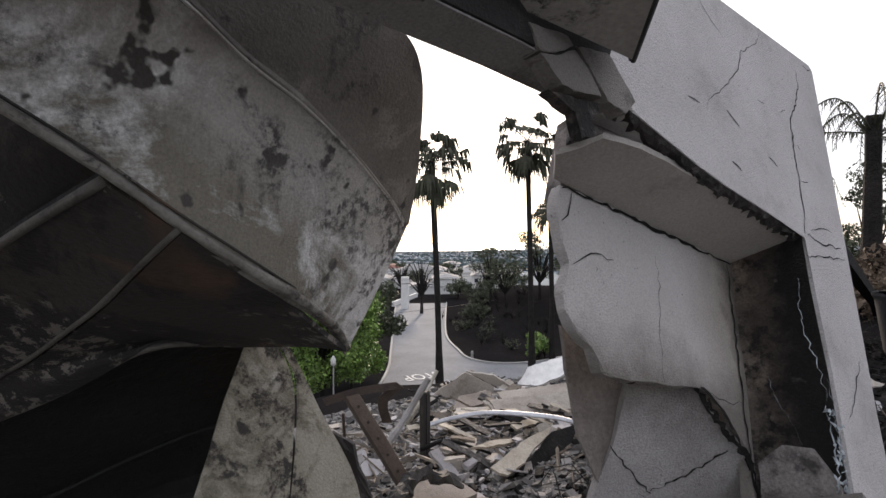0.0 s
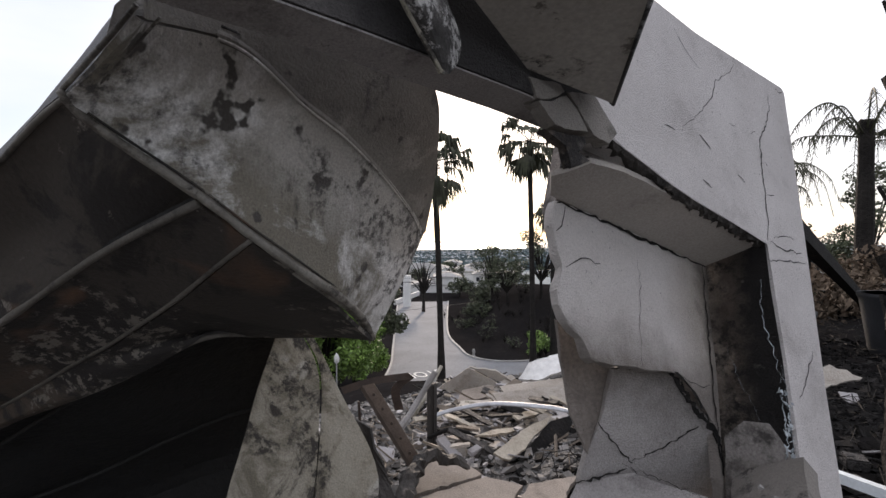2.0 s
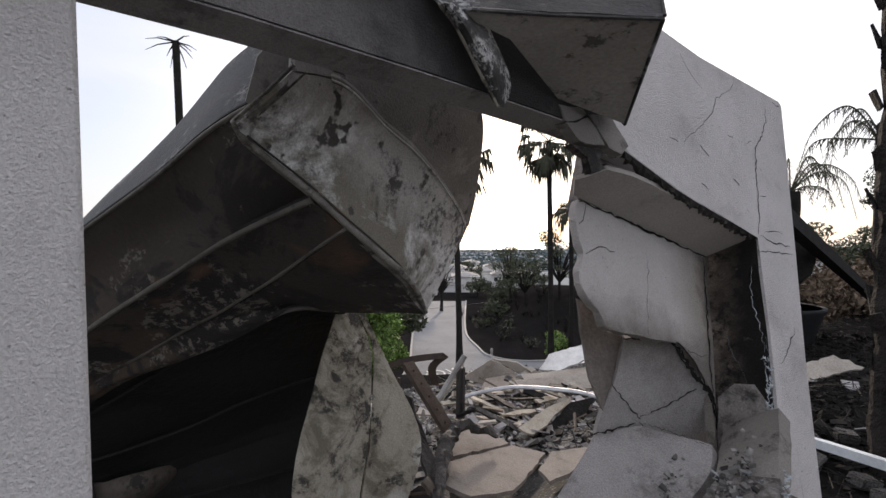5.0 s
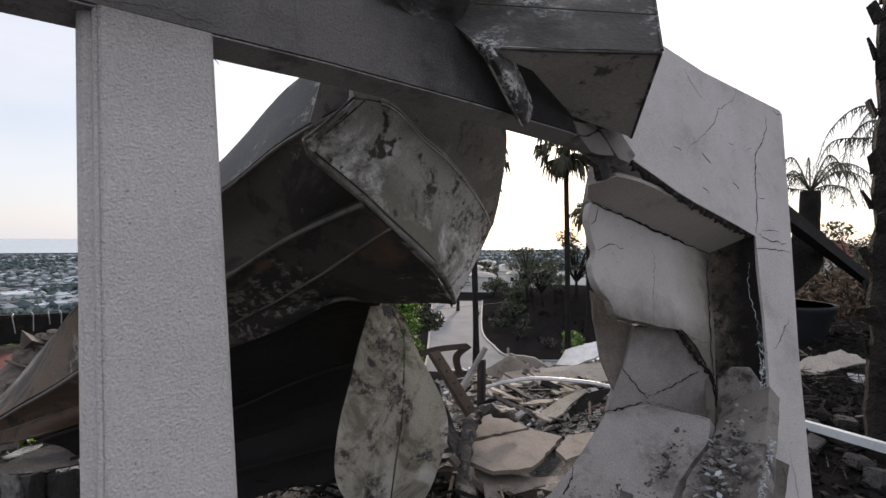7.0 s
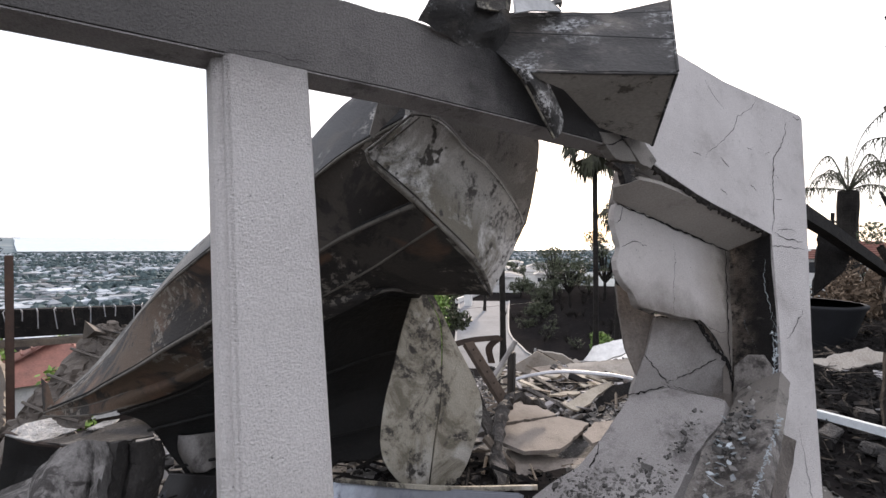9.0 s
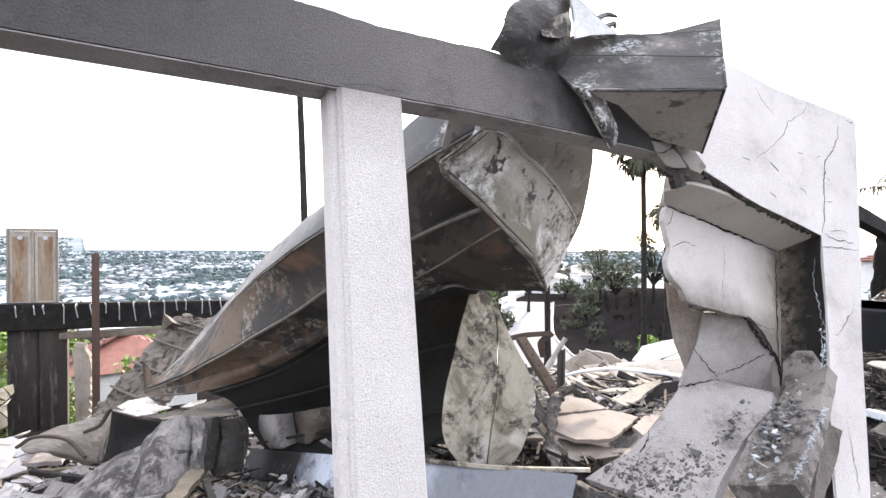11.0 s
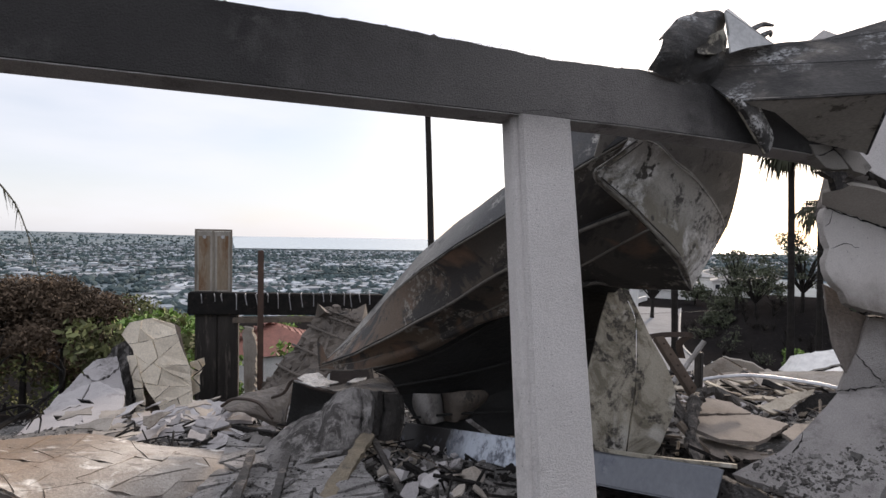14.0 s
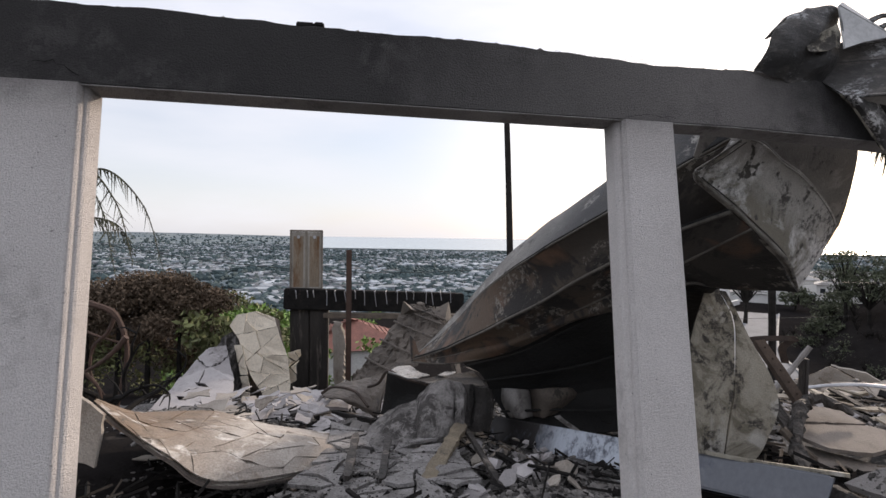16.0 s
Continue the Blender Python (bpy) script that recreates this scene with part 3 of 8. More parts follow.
def ragged(line, amp, step, seed):
    """More points along a line of (x, y), jittered in y: a crumbled edge."""
    rng = random.Random(seed)
    out = []
    for a, b in zip(line, line[1:]):
        n = max(1, int(math.dist(a, b) / step))
        out += [(a[0] + (b[0] - a[0]) * k / n, a[1] + (b[1] - a[1]) * k / n + rng.uniform(-amp, amp)) for k in range(n)]
    return out + [line[-1]]


wall = thing("wall_frame", WALL, "sooted stucco window wall frame leaning outwards, beam burnt along its top", "wall", kind="structure")
low_edge = [(-5.2, 0.05), (-3.6, 0.035), (-2.4, 0.015), (-1.0, -0.008), (-0.27, -0.02), (0.4, -0.05), (1.0, -0.09), (1.38, -0.13)]
top_edge = ragged([(1.5, 0.05), (1.42, 0.2), (0.9, 0.24), (0.05, 0.29), (-0.12, 0.315), (-0.59, 0.305), (-0.8, 0.31), (-1.25, 0.35), (-1.48, 0.36),
                   (-1.5, 0.375), (-2.44, 0.39), (-3.25, 0.425), (-5.2, 0.44)], 0.007, 0.06, 4)
part("beam", slab(low_edge + top_edge, -0.15, 0.0, 0.008), SOOTED, wall, "soot-blackened stucco beam with a ragged top")
crust = [(x, y + 0.004) for x, y in ragged([(0.3, 0.285), (-0.12, 0.312), (-0.59, 0.3), (-0.8, 0.305), (-1.25, 0.345), (-1.5, 0.368), (-2.44, 0.385), (-3.25, 0.42), (-3.6, 0.425)], 0.018, 0.03, 9)]
bm, prev = bmesh.new(), None
for u, v in low_edge:
    cur = [bm.verts.new(p) for p in ((u, v - 0.002, -0.006), (u, v - 0.002, -0.148), (u, v - 0.008, -0.148), (u, v - 0.008, -0.006))]
    if prev:
        for k in range(4):
            bm.faces.new((prev[k], prev[(k + 1) % 4], cur[(k + 1) % 4], cur[k]))
    prev = cur
part("beam_soffit", bm, SLABSOOT, wall, "greyer underside of the beam")
part("crumbled_edge", slab(crust + [(x, y - 0.03) for x, y in crust[::-1]], -0.1, -0.02, 0), BROKEN, wall, "crumbled plaster along the top edge")
bm = bmesh.new()
rng = random.Random(12)
for i in range(46):
    u = -3.6 + i * 0.07
    z = -0.09 + rng.uniform(-0.02, 0.02)
    h = 0.37 + 0.02 * -u
    tube([(u, h - 0.04, z), (u + 0.02, h + rng.uniform(-0.012, 0.008), z + 0.01), (u + 0.05, h + rng.uniform(-0.015, 0.006), z + 0.01), (u + 0.08, h - 0.05, z)], 0.0012, 3, bm, False)
part("wire_lath", bm, WIRE, wall, "torn wire lath along the top")
bm = box((0.09, 0.03, 0.06), (-2.62, 0.435, -0.08), 0.006)
box((0.05, 0.025, 0.05), (-2.55, 0.445, -0.08), 0.006, bm)
part("burnt_clump", bm, CHAR, wall, "charred scrap caught on the top")
def bead(line, far, deep):
    """The slanting return of a post: from its front arris back to a line beside it."""
    bm = bmesh.new()
    rows = []
    for (u, v), (p, q) in zip(line, far):
        rows.append([bm.verts.new((u + (p - u) * f, v + (q - v) * f, z)) for f, z in ((0.0, -0.002), (0.22, -0.012), (0.3, -0.03), (0.75, -0.036), (1.0, -0.05), (1.0, -deep), (0.0, -deep))])
    for a, b in zip(rows, rows[1:]):
        for k in range(len(a)):
            bm.faces.new((a[k], a[(k + 1) % len(a)], b[(k + 1) % len(a)], b[k]))
    bm.faces.new(rows[0]), bm.faces.new(rows[-1][::-1])
    return bm


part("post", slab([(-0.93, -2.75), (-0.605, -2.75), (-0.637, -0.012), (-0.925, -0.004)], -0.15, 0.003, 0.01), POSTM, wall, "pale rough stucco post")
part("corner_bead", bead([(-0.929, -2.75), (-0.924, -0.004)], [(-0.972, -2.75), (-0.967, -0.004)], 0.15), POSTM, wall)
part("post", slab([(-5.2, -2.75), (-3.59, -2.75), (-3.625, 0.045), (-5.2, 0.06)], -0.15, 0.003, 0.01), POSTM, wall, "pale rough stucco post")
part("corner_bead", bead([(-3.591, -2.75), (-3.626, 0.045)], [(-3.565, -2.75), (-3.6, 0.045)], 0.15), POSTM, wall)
part("sill_wall", slab([(-5.2, -4.2), (1.2, -4.2), (1.2, -2.45), (-5.2, -2.45)], -0.15, 0.0, 0.01), STUCCO, wall, "low stucco wall under the openings")
for k, (pts, w) in enumerate((([(-0.93, 0.0), (-0.8, 0.02), (-0.62, 0.0)], 0.002), ([(-3.62, 0.06), (-3.75, 0.14), (-3.85, 0.12)], 0.006))):
    part("crack", crack(pts, w, 0.006, k), CHAR, wall)

for outline, mat in (([(1.036, -0.039), (1.21, -0.03), (1.23, -0.054), (1.128, -0.1), (1.066, -0.106)], SMOKEDIMPL), ([(1.07, -0.116), (1.135, -0.108), (1.236, -0.066), (1.29, -0.11), (1.345, -0.182), (1.227, -0.192), (1.152, -0.186)], SMOKEDIMPL),
                     ([(1.245, -0.05), (1.424, -0.03), (1.481, -0.094), (1.55, -0.16), (1.48, -0.21), (1.38, -0.19), (1.34, -0.15), (1.3, -0.105)], SMOKEDIMPL),
                     ([(1.11, -0.2), (1.225, -0.2), (1.35, -0.195), (1.352, -0.221), (1.292, -0.262), (1.362, -0.285), (1.241, -0.32), (1.225, -0.245)], BURNT)):
    part("plaster_plate", slab(outline, -0.05, 0.008 if mat is SMOKEDIMPL else -0.012, 0.003, rough=0.004), mat, wall, "cracked plaster plate, smoke-stained and darkened for shade under the beam")

pier = thing("broken_pier", FIN, "cracked white stucco pier tipped sideways with a broken window niche", "wall", kind="structure")
part("front_panel", slab([(-1.5, 0.30), (-1.24, 0.2), (-1.188, 0.088), (-1.07, 0.062), (-0.938, 0.042), (-0.76, 0.012), (-0.59, -0.002), (-0.3, -0.008), (0, -0.01), (-0.022, -0.25), (-0.03, -0.6),
                          (-0.05, -0.9), (-0.1, -1.3), (-0.14, -2.6), (0.09, -2.6), (0.21, -1.63), (0.3, -0.7), (0.43, 0.19), (0.585, 1.25), (0.55, 1.29), (-0.4, 1.13), (-1.5, 1.12)],
                         -0.14, 0.0, 0.014), STUCCO, pier, "rough white stucco face with hairline cracks")
under = [(-1.19, 0.088), (-1.07, 0.062), (-0.938, 0.042), (-0.76, 0.012), (-0.59, -0.002), (-0.3, -0.008), (-0.005, -0.01)]
rb = random.Random(31)
bm, prev = bmesh.new(), None
for u, v in ragged(under, 0.0, 0.02, 5):
    row = [bm.verts.new((u + rb.uniform(-0.006, 0.006), v + dv + rb.uniform(-0.012, 0.012) * k, w + rb.uniform(-0.006, 0.006) * k)) for k, dv, w in ((0, -0.001, -0.004), (1, -0.012, -0.02), (1, -0.008, -0.045), (1, 0.004, -0.075), (0, 0.05, -0.1))]
    if prev:
        for k in range(4):
            bm.faces.new((prev[k], prev[k + 1], row[k + 1], row[k]))
    prev = row
part("broken_edge", bm, SOOTEDGE, pier, "crumbling sooted edge over the niche")
HEAD = [(-1.247, -0.23), (-1.205, -0.165), (-1.171, -0.083), (-1.02, -0.048), (-0.89, -0.04), (-0.671, -0.043), (-0.42, -0.056), (-0.22, -0.03), (0.0, -0.028), (-0.03, -0.325), (-0.257, -0.318), (-0.54, -0.322), (-0.83, -0.332), (-1.16, -0.322)]
part("niche_head", plate([(u, 0.17 * w, w) for u, w in HEAD], 0.03, (-0.5, -9, -0.2), rough=0.004), CEILM, pier, "smooth plaster head of the niche")
part("backing", plate([(-1.24, 0.0, -0.16), (-1.17, 0.03, -0.1), (-1.0, 0.05, -0.1), (-1.05, 0.22, -0.13), (-1.2, 0.2, -0.16)], 0.04, (-1, 0, 9), rough=0.008), BURNT, pier, "sooted broken core beside the beam")
# dark plate added so that no sky shows through above the niche
part("backing", slab([(-1.12, -0.1), (0.0, -0.06), (0.0, 0.2), (-0.6, 0.3), (-1.05, 0.3)], -0.42, -0.34, 0), BURNT, pier, "dark backing closing the gap above the niche")
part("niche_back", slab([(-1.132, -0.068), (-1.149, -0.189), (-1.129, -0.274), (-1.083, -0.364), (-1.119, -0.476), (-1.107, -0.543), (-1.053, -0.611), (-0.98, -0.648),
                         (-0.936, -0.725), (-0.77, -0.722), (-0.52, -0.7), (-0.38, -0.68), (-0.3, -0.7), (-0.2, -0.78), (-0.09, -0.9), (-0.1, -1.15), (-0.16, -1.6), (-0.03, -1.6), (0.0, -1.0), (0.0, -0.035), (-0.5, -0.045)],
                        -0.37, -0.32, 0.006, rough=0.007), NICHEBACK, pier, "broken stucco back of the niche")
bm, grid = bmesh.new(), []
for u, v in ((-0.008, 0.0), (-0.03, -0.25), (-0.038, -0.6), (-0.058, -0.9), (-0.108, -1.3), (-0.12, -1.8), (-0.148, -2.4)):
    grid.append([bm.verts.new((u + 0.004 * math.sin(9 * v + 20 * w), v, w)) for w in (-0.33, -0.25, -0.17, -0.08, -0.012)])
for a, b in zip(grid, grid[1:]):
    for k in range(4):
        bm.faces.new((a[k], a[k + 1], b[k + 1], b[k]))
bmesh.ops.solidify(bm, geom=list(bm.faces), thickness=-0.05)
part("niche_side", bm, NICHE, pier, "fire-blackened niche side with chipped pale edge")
part("wall_piece", plate([(-1.01, 1.86, 1.83), (-0.91, 1.96, 1.84), (-0.84, 2.05, 1.82), (-0.8, 2.12, 1.71), (-0.71, 2.24, 1.55), (-0.7, 2.28, 1.38), (-0.71, 2.32, 1.15), (-0.73, 2.33, 0.95),
                          (-1.17, 1.85, 0.92), (-1.17, 1.82, 1.24), (-1.12, 1.82, 1.41), (-1.07, 1.84, 1.56)], 0.06, rough=0.003), WALLPIECE, pier, "cracked lower wall piece", FIN.inverted())
part("plaster_return", plate([(-1.225, 1.71, 2.04), (-1.17, 1.78, 2.0), (-1.12, 1.83, 1.86), (-1.03, 1.94, 1.81), (-1.08, 1.875, 1.55), (-1.12, 1.82, 1.4), (-1.17, 1.76, 1.58), (-1.2, 1.73, 1.8)], 0.05, rough=0.004), BROKEN, pier, "brown-stained return of the wall", FIN.inverted())


def crack3(points, width, seed, eye=(0.9, -1.0, 2.4)):
    """A dark crack along points in space, a hair proud of the face it splits."""
    rng = random.Random(seed)
    pts = []
    for a, b in zip(points, points[1:]):
        a, b = Vector(a), Vector(b)
        n = max(2, int((b - a).length / 0.018))
        pts += [a.lerp(b, k / n) + Vector([rng.uniform(-0.006, 0.006) for _ in range(3)]) for k in range(n)]
    pts.append(Vector(points[-1]))
    bm, prev = bmesh.new(), None
    for i, p in enumerate(pts):
        d = pts[min(i + 1, len(pts) - 1)] - pts[max(i - 1, 0)]
        out = (Vector(eye) - p).normalized()
        s = d.cross(out).normalized() * width * rng.uniform(0.15, 1.0) * (0.3 + 0.7 * math.sin(math.pi * (i + 0.5) / len(pts))) / 2
        p = p + out * 0.009
        cur = (bm.verts.new(p + s), bm.verts.new(p - s))
        if prev:
            bm.faces.new((prev[0], prev[1], cur[1], cur[0]))
        prev = cur
    return bm


for k, (pts, w) in enumerate((
        ([(-1.02, 1.85, 1.83), (-0.91, 1.96, 1.84), (-0.83, 2.06, 1.81), (-0.81, 2.1, 1.72), (-0.75, 2.19, 1.6), (-0.71, 2.25, 1.53)], 0.03),
        ([(-1.08, 1.84, 1.56), (-1.03, 1.9, 1.46), (-0.98, 1.98, 1.36)], 0.014), ([(-0.98, 1.97, 1.37), (-0.87, 2.08, 1.45), (-0.76, 2.18, 1.55)], 0.011),
        ([(-0.79, 2.06, 1.774), (-0.76, 2.12, 1.65), (-0.7, 2.21, 1.54), (-0.685, 2.24, 1.43), (-0.68, 2.265, 1.32), (-0.69, 2.28, 1.17), (-0.7, 2.28, 1.05)], 0.055), ([(-0.98, 1.96, 1.35), (-0.94, 2.02, 1.25), (-0.9, 2.07, 1.12), (-0.89, 2.09, 1.09)], 0.008),
        ([(-1.16, 1.77, 1.26), (-1.07, 1.86, 1.3), (-0.99, 1.95, 1.34)], 0.016),
        ([(-1.19, 1.51, 0.98), (-1.15, 1.45, 0.93), (-1.14, 1.36, 0.85), (-1.09, 1.27, 0.785)], 0.014), ([(-1.0, 1.93, 1.36), (-0.8, 1.9, 1.37), (-0.55, 1.86, 1.375)], 0.004))):
    part("crack", crack3(pts, w, 60 + k), CHAR, pier, "", FIN.inverted())
part("sill_piece", plate([FIN @ Vector(p) for p in ((-0.075, -0.93, -0.3), (-0.075, -0.86, -0.2), (-0.07, -0.87, -0.1), (-0.09, -1.0, -0.025), (-0.13, -1.4, -0.025), (-0.14, -1.45, -0.3))], 0.03, rough=0.004), SILLM, pier, "sooted sill piece leaning in the niche", FIN.inverted())
EDGE = [(-0.04, -0.62), (-0.05, -0.75), (-0.062, -0.92), (-0.085, -1.12), (-0.108, -1.3), (-0.115, -1.6)]
for k, (pts, w) in enumerate((([FIN @ Vector((u - 0.012, v, -0.012)) for u, v in EDGE], 0.006), ([FIN @ Vector((u - 0.014, v, -0.03)) for u, v in EDGE[1:4]], 0.008),
                              ([FIN @ Vector(p) for p in ((-0.034, -0.2, -0.05), (-0.046, -0.35, -0.065), (-0.046, -0.46, -0.057), (-0.05, -0.58, -0.035), (-0.055, -0.7, -0.03))], 0.0035),
                              ([FIN @ Vector(p) for p in ((-0.045, -0.5, -0.25), (-0.055, -0.62, -0.22), (-0.07, -0.78, -0.16), (-0.075, -0.86, -0.13))], 0.002))):
    part("crack", crack3(pts, w, 90 + k), SHARDM, pier, "pale bluish chipped plaster", FIN.inverted())
CRACKS = (
    ([(0.319, 1.096), (0.299, 0.969), (0.214, 0.814), (0.112, 0.658), (0.075, 0.478), (0.053, 0.294), (0.026, 0.117), (-0.009, -0.001)], 0.011, 0.0),
    ([(-0.013, 1.209), (-0.072, 1.067), (-0.267, 0.869), (-0.32, 0.756), (-0.405, 0.63), (-0.498, 0.524), (-0.63, 0.385), (-0.652, 0.32)], 0.004, 0.0),
    ([(0.009, 0.005), (0.151, 0.0), (0.343, 0.038)], 0.006, 0.0), ([(-0.049, -0.116), (0.133, -0.065), (0.359, -0.012)], 0.006, 0.0), ([(0.06, 0.03), (0.2, 0.09), (0.28, 0.1)], 0.004, 0.0),
    ([(0.239, -0.513), (0.125, -0.663), (0.028, -0.752)], 0.006, 0.0), ([(0.44, 1.22), (0.5, 1.2), (0.53, 1.23)], 0.008, 0.0), ([(-0.62, 1.02), (-0.5, 0.9), (-0.42, 0.86)], 0.004, 0.0),
    ([(0.08, 0.3), (0.15, 0.32)], 0.006, 0.0), ([(-0.2, 0.62), (-0.14, 0.63)], 0.005, 0.0), ([(0.12, 0.52), (0.14, 0.5)], 0.006, 0.0), ([(0.02, 0.66), (0.07, 0.7)], 0.005, 0.0),
    ([(0.05, -1.3), (0.1, -1.7)], 0.004, 0.0), ([(-0.5, 0.4), (-0.42, 0.36)], 0.007, 0.0), ([(-0.2, 0.3), (-0.14, 0.28)], 0.007, 0.0), ([(-0.78, 0.32), (-0.7, 0.33)], 0.005, 0.0), ([(-0.52, 0.13), (-0.46, 0.12)], 0.006, 0.0),
    ([(-1.13, -0.075), (-0.8, -0.066), (-0.5, -0.064), (-0.25, -0.06), (-0.03, -0.058)], 0.018, -0.318), ([(-1.08, -0.08), (-1.1, -0.18), (-1.13, -0.22)], 0.006, -0.318),
    ([(-1.07, -0.37), (-0.98, -0.3), (-0.86, -0.29)], 0.005, -0.318), ([(-0.6, -0.2), (-0.59, -0.35), (-0.62, -0.5), (-0.61, -0.7)], 0.003, -0.318),
    ([(-0.384, -0.68), (-0.3, -0.72), (-0.2, -0.8), (-0.1, -0.95), (-0.07, -1.15)], 0.022, -0.318), ([(-0.06, -0.05), (-0.07, -0.3), (-0.085, -0.55), (-0.09, -0.8), (-0.085, -1.1)], 0.012, -0.318), ([(-0.38, -0.69), (-0.2, -0.72), (-0.1, -0.7)], 0.003, -0.318))
for k, (pts, w, z) in enumerate(CRACKS):
    part("crack", crack(pts, w, z + 0.002, 20 + k), CHAR, pier)

# broken slabs at the pier's foot
RAMP = [(-1.18, 1.82, 1.24), (-0.94, 1.91, 1.35), (-0.54, 1.87, 1.38), (-0.5, 1.76, 1.29), (-0.55, 1.56, 1.11), (-0.54, 1.34, 0.93), (-0.5, 1.17, 0.78), (-0.68, 1.13, 0.73), (-0.9, 1.13, 0.7), (-1.16, 1.12, 0.655), (-1.42, 1.12, 0.605), (-1.34, 1.22, 0.71), (-1.22, 1.35, 0.84), (-1.19, 1.51, 0.98), (-1.18, 1.65, 1.1)]
solo("stucco_slab", plate(RAMP, 0.07, rough=0.005), SLABSOOT, None, "cracked stucco wall slab fallen at a slant", "slab")
solo("stucco_slab", plate([(-0.41, 1.615, 1.345), (-0.3, 1.65, 1.385), (-0.19, 1.68, 1.405), (-0.125, 1.45, 1.33), (-0.03, 1.1, 1.18), (-0.36, 1.1, 1.03), (-0.45, 1.45, 1.2)], 0.1, rough=0.006), SILLM,
     None, "sooted sill slab strewn with broken glass", "slab")
solo("stucco_slab", plate([(-0.43, 1.63, 1.325), (-0.21, 1.7, 1.385), (-0.26, 1.88, 1.49), (-0.325, 2.08, 1.58), (-0.48, 2.14, 1.48), (-0.62, 2.2, 1.37), (-0.52, 1.9, 1.32)], 0.08, rough=0.006), SMOKEDIMPL, None, "smoked sill piece leaning against the niche", "slab")
solo("plaster_piece", plate([(-0.2, 1.74, 1.33), (-0.15, 1.86, 1.27), (-0.15, 1.8, 1.1), (-0.1, 1.55, 0.95), (-0.08, 1.4, 1.0), (-0.13, 1.55, 1.2)], 0.06, rough=0.012), BROKEN, None, "rough broken plaster chunk beside the sill slab", "plaster fragment")
# pale chips along the broken arris of the niche
bm = bmesh.new()
rc = random.Random(58)
for _ in range(64):
    v = rc.choice((rc.uniform(-1.02, -0.72), rc.uniform(-1.7, -0.7)))
    u = -0.055 - 0.075 * (-v - 0.7)
    c = FIN @ Vector((u - 0.02 + rc.gauss(0, 0.012), v, -0.012 + rc.gauss(0, 0.012)))
    d = Vector([rc.gauss(0, 1) for _ in range(3)]).normalized() * rc.uniform(0.004, 0.02)
    e = d.orthogonal().normalized() * rc.uniform(0.002, 0.007)
    g = d.cross(e).normalized() * 0.002
    q = [bm.verts.new(c + p) for p in (d, e, -d, -e)] + [bm.verts.new(c + p + g) for p in (d, e, -d, -e)]
    for f in ((0, 1, 2, 3), (7, 6, 5, 4), (0, 4, 5, 1), (1, 5, 6, 2), (2, 6, 7, 3), (3, 7, 4, 0)):
        bm.faces.new([q[k] for k in f])
for _ in range(120):
    f = rc.random()
    c = Vector((-0.17, 1.7, 1.425)).lerp(Vector((-0.04, 1.12, 1.2)), f) + Vector([rc.gauss(0, 0.006) for _ in range(3)])
    d = Vector((rc.gauss(0, 0.4), rc.gauss(0, 1), rc.gauss(0, 0.4))).normalized() * rc.uniform(0.004, 0.016)
    e = d.orthogonal().normalized() * rc.uniform(0.002, 0.005)
    g = d.cross(e).normalized() * 0.002
    q = [bm.verts.new(c + p) for p in (d, e, -d, -e)] + [bm.verts.new(c + p + g) for p in (d, e, -d, -e)]
    for f in ((0, 1, 2, 3), (7, 6, 5, 4), (0, 4, 5, 1), (1, 5, 6, 2), (2, 6, 7, 3), (3, 7, 4, 0)):
        bm.faces.new([q[k] for k in f])
part("chipped_plaster", bm, SHARDM, pier, "pale bluish plaster chips along the arris", FIN.inverted())

# sheet-metal box end on top of the beam
cap = thing("soffit_box", None, "scorched folded sheet-metal soffit box jammed on the beam", "sheet metal")
part("front_face", plate([(-1.08, 0.32, 3.5), (-0.98, 0.51, 3.54), (-0.71, 0.94, 3.55), (-0.58, 1.25, 3.65), (-0.36, 0.98, 3.155), (-0.8, 0.37, 3.165), (-0.94, 0.3, 3.31)], 0.012, rough=0.004), SHEETDARK, cap, "blistered dark paint")
part("underside", plate([(-0.37, 0.985, 3.15), (-0.73, 1.35, 2.905), (-0.84, 1.02, 2.98), (-0.74, 0.62, 3.1), (-0.79, 0.37, 3.155)], 0.012, (0, 0, -5)), UNDERSIDE, cap, "pale scorched underside")
part("end_face", plate([(-0.36, 0.985, 3.155), (-0.58, 1.255, 3.65), (-0.95, 1.62, 3.4), (-0.735, 1.36, 2.905)], 0.012, (5, 5, 3)), SHEETDARK, cap)
part("hem", tube([(-0.365, 0.985, 3.15), (-0.6, 0.66, 3.152), (-0.8, 0.365, 3.158)], 0.008, 6), SHEETDARK, cap)
part("torn_strip", skin([[(-0.828, 0.359, 3.182), (-0.806, 0.423, 3.107), (-0.790, 0.493, 3.003), (-0.788, 0.556, 2.928), (-0.789, 0.608, 2.869)],
                         [(-0.774, 0.370, 3.159), (-0.751, 0.441, 3.077), (-0.747, 0.521, 2.988), (-0.766, 0.588, 2.921), (-0.783, 0.617, 2.867)],
                         [(-0.807, 0.528, 3.179), (-0.793, 0.594, 3.087), (-0.791, 0.656, 3.013), (-0.795, 0.685, 2.943), (-0.789, 0.631, 2.872)]], 24, 5, 0.006, 4, 0.006, 0.008), TORN, cap, "torn strip hanging down, creased along its length")
rim = [p + Vector((0.006, -0.006, -0.002)) for p in smooth_line([(-0.828, 0.359, 3.182), (-0.806, 0.423, 3.107), (-0.790, 0.493, 3.003), (-0.788, 0.556, 2.928), (-0.789, 0.608, 2.869)], 24)]
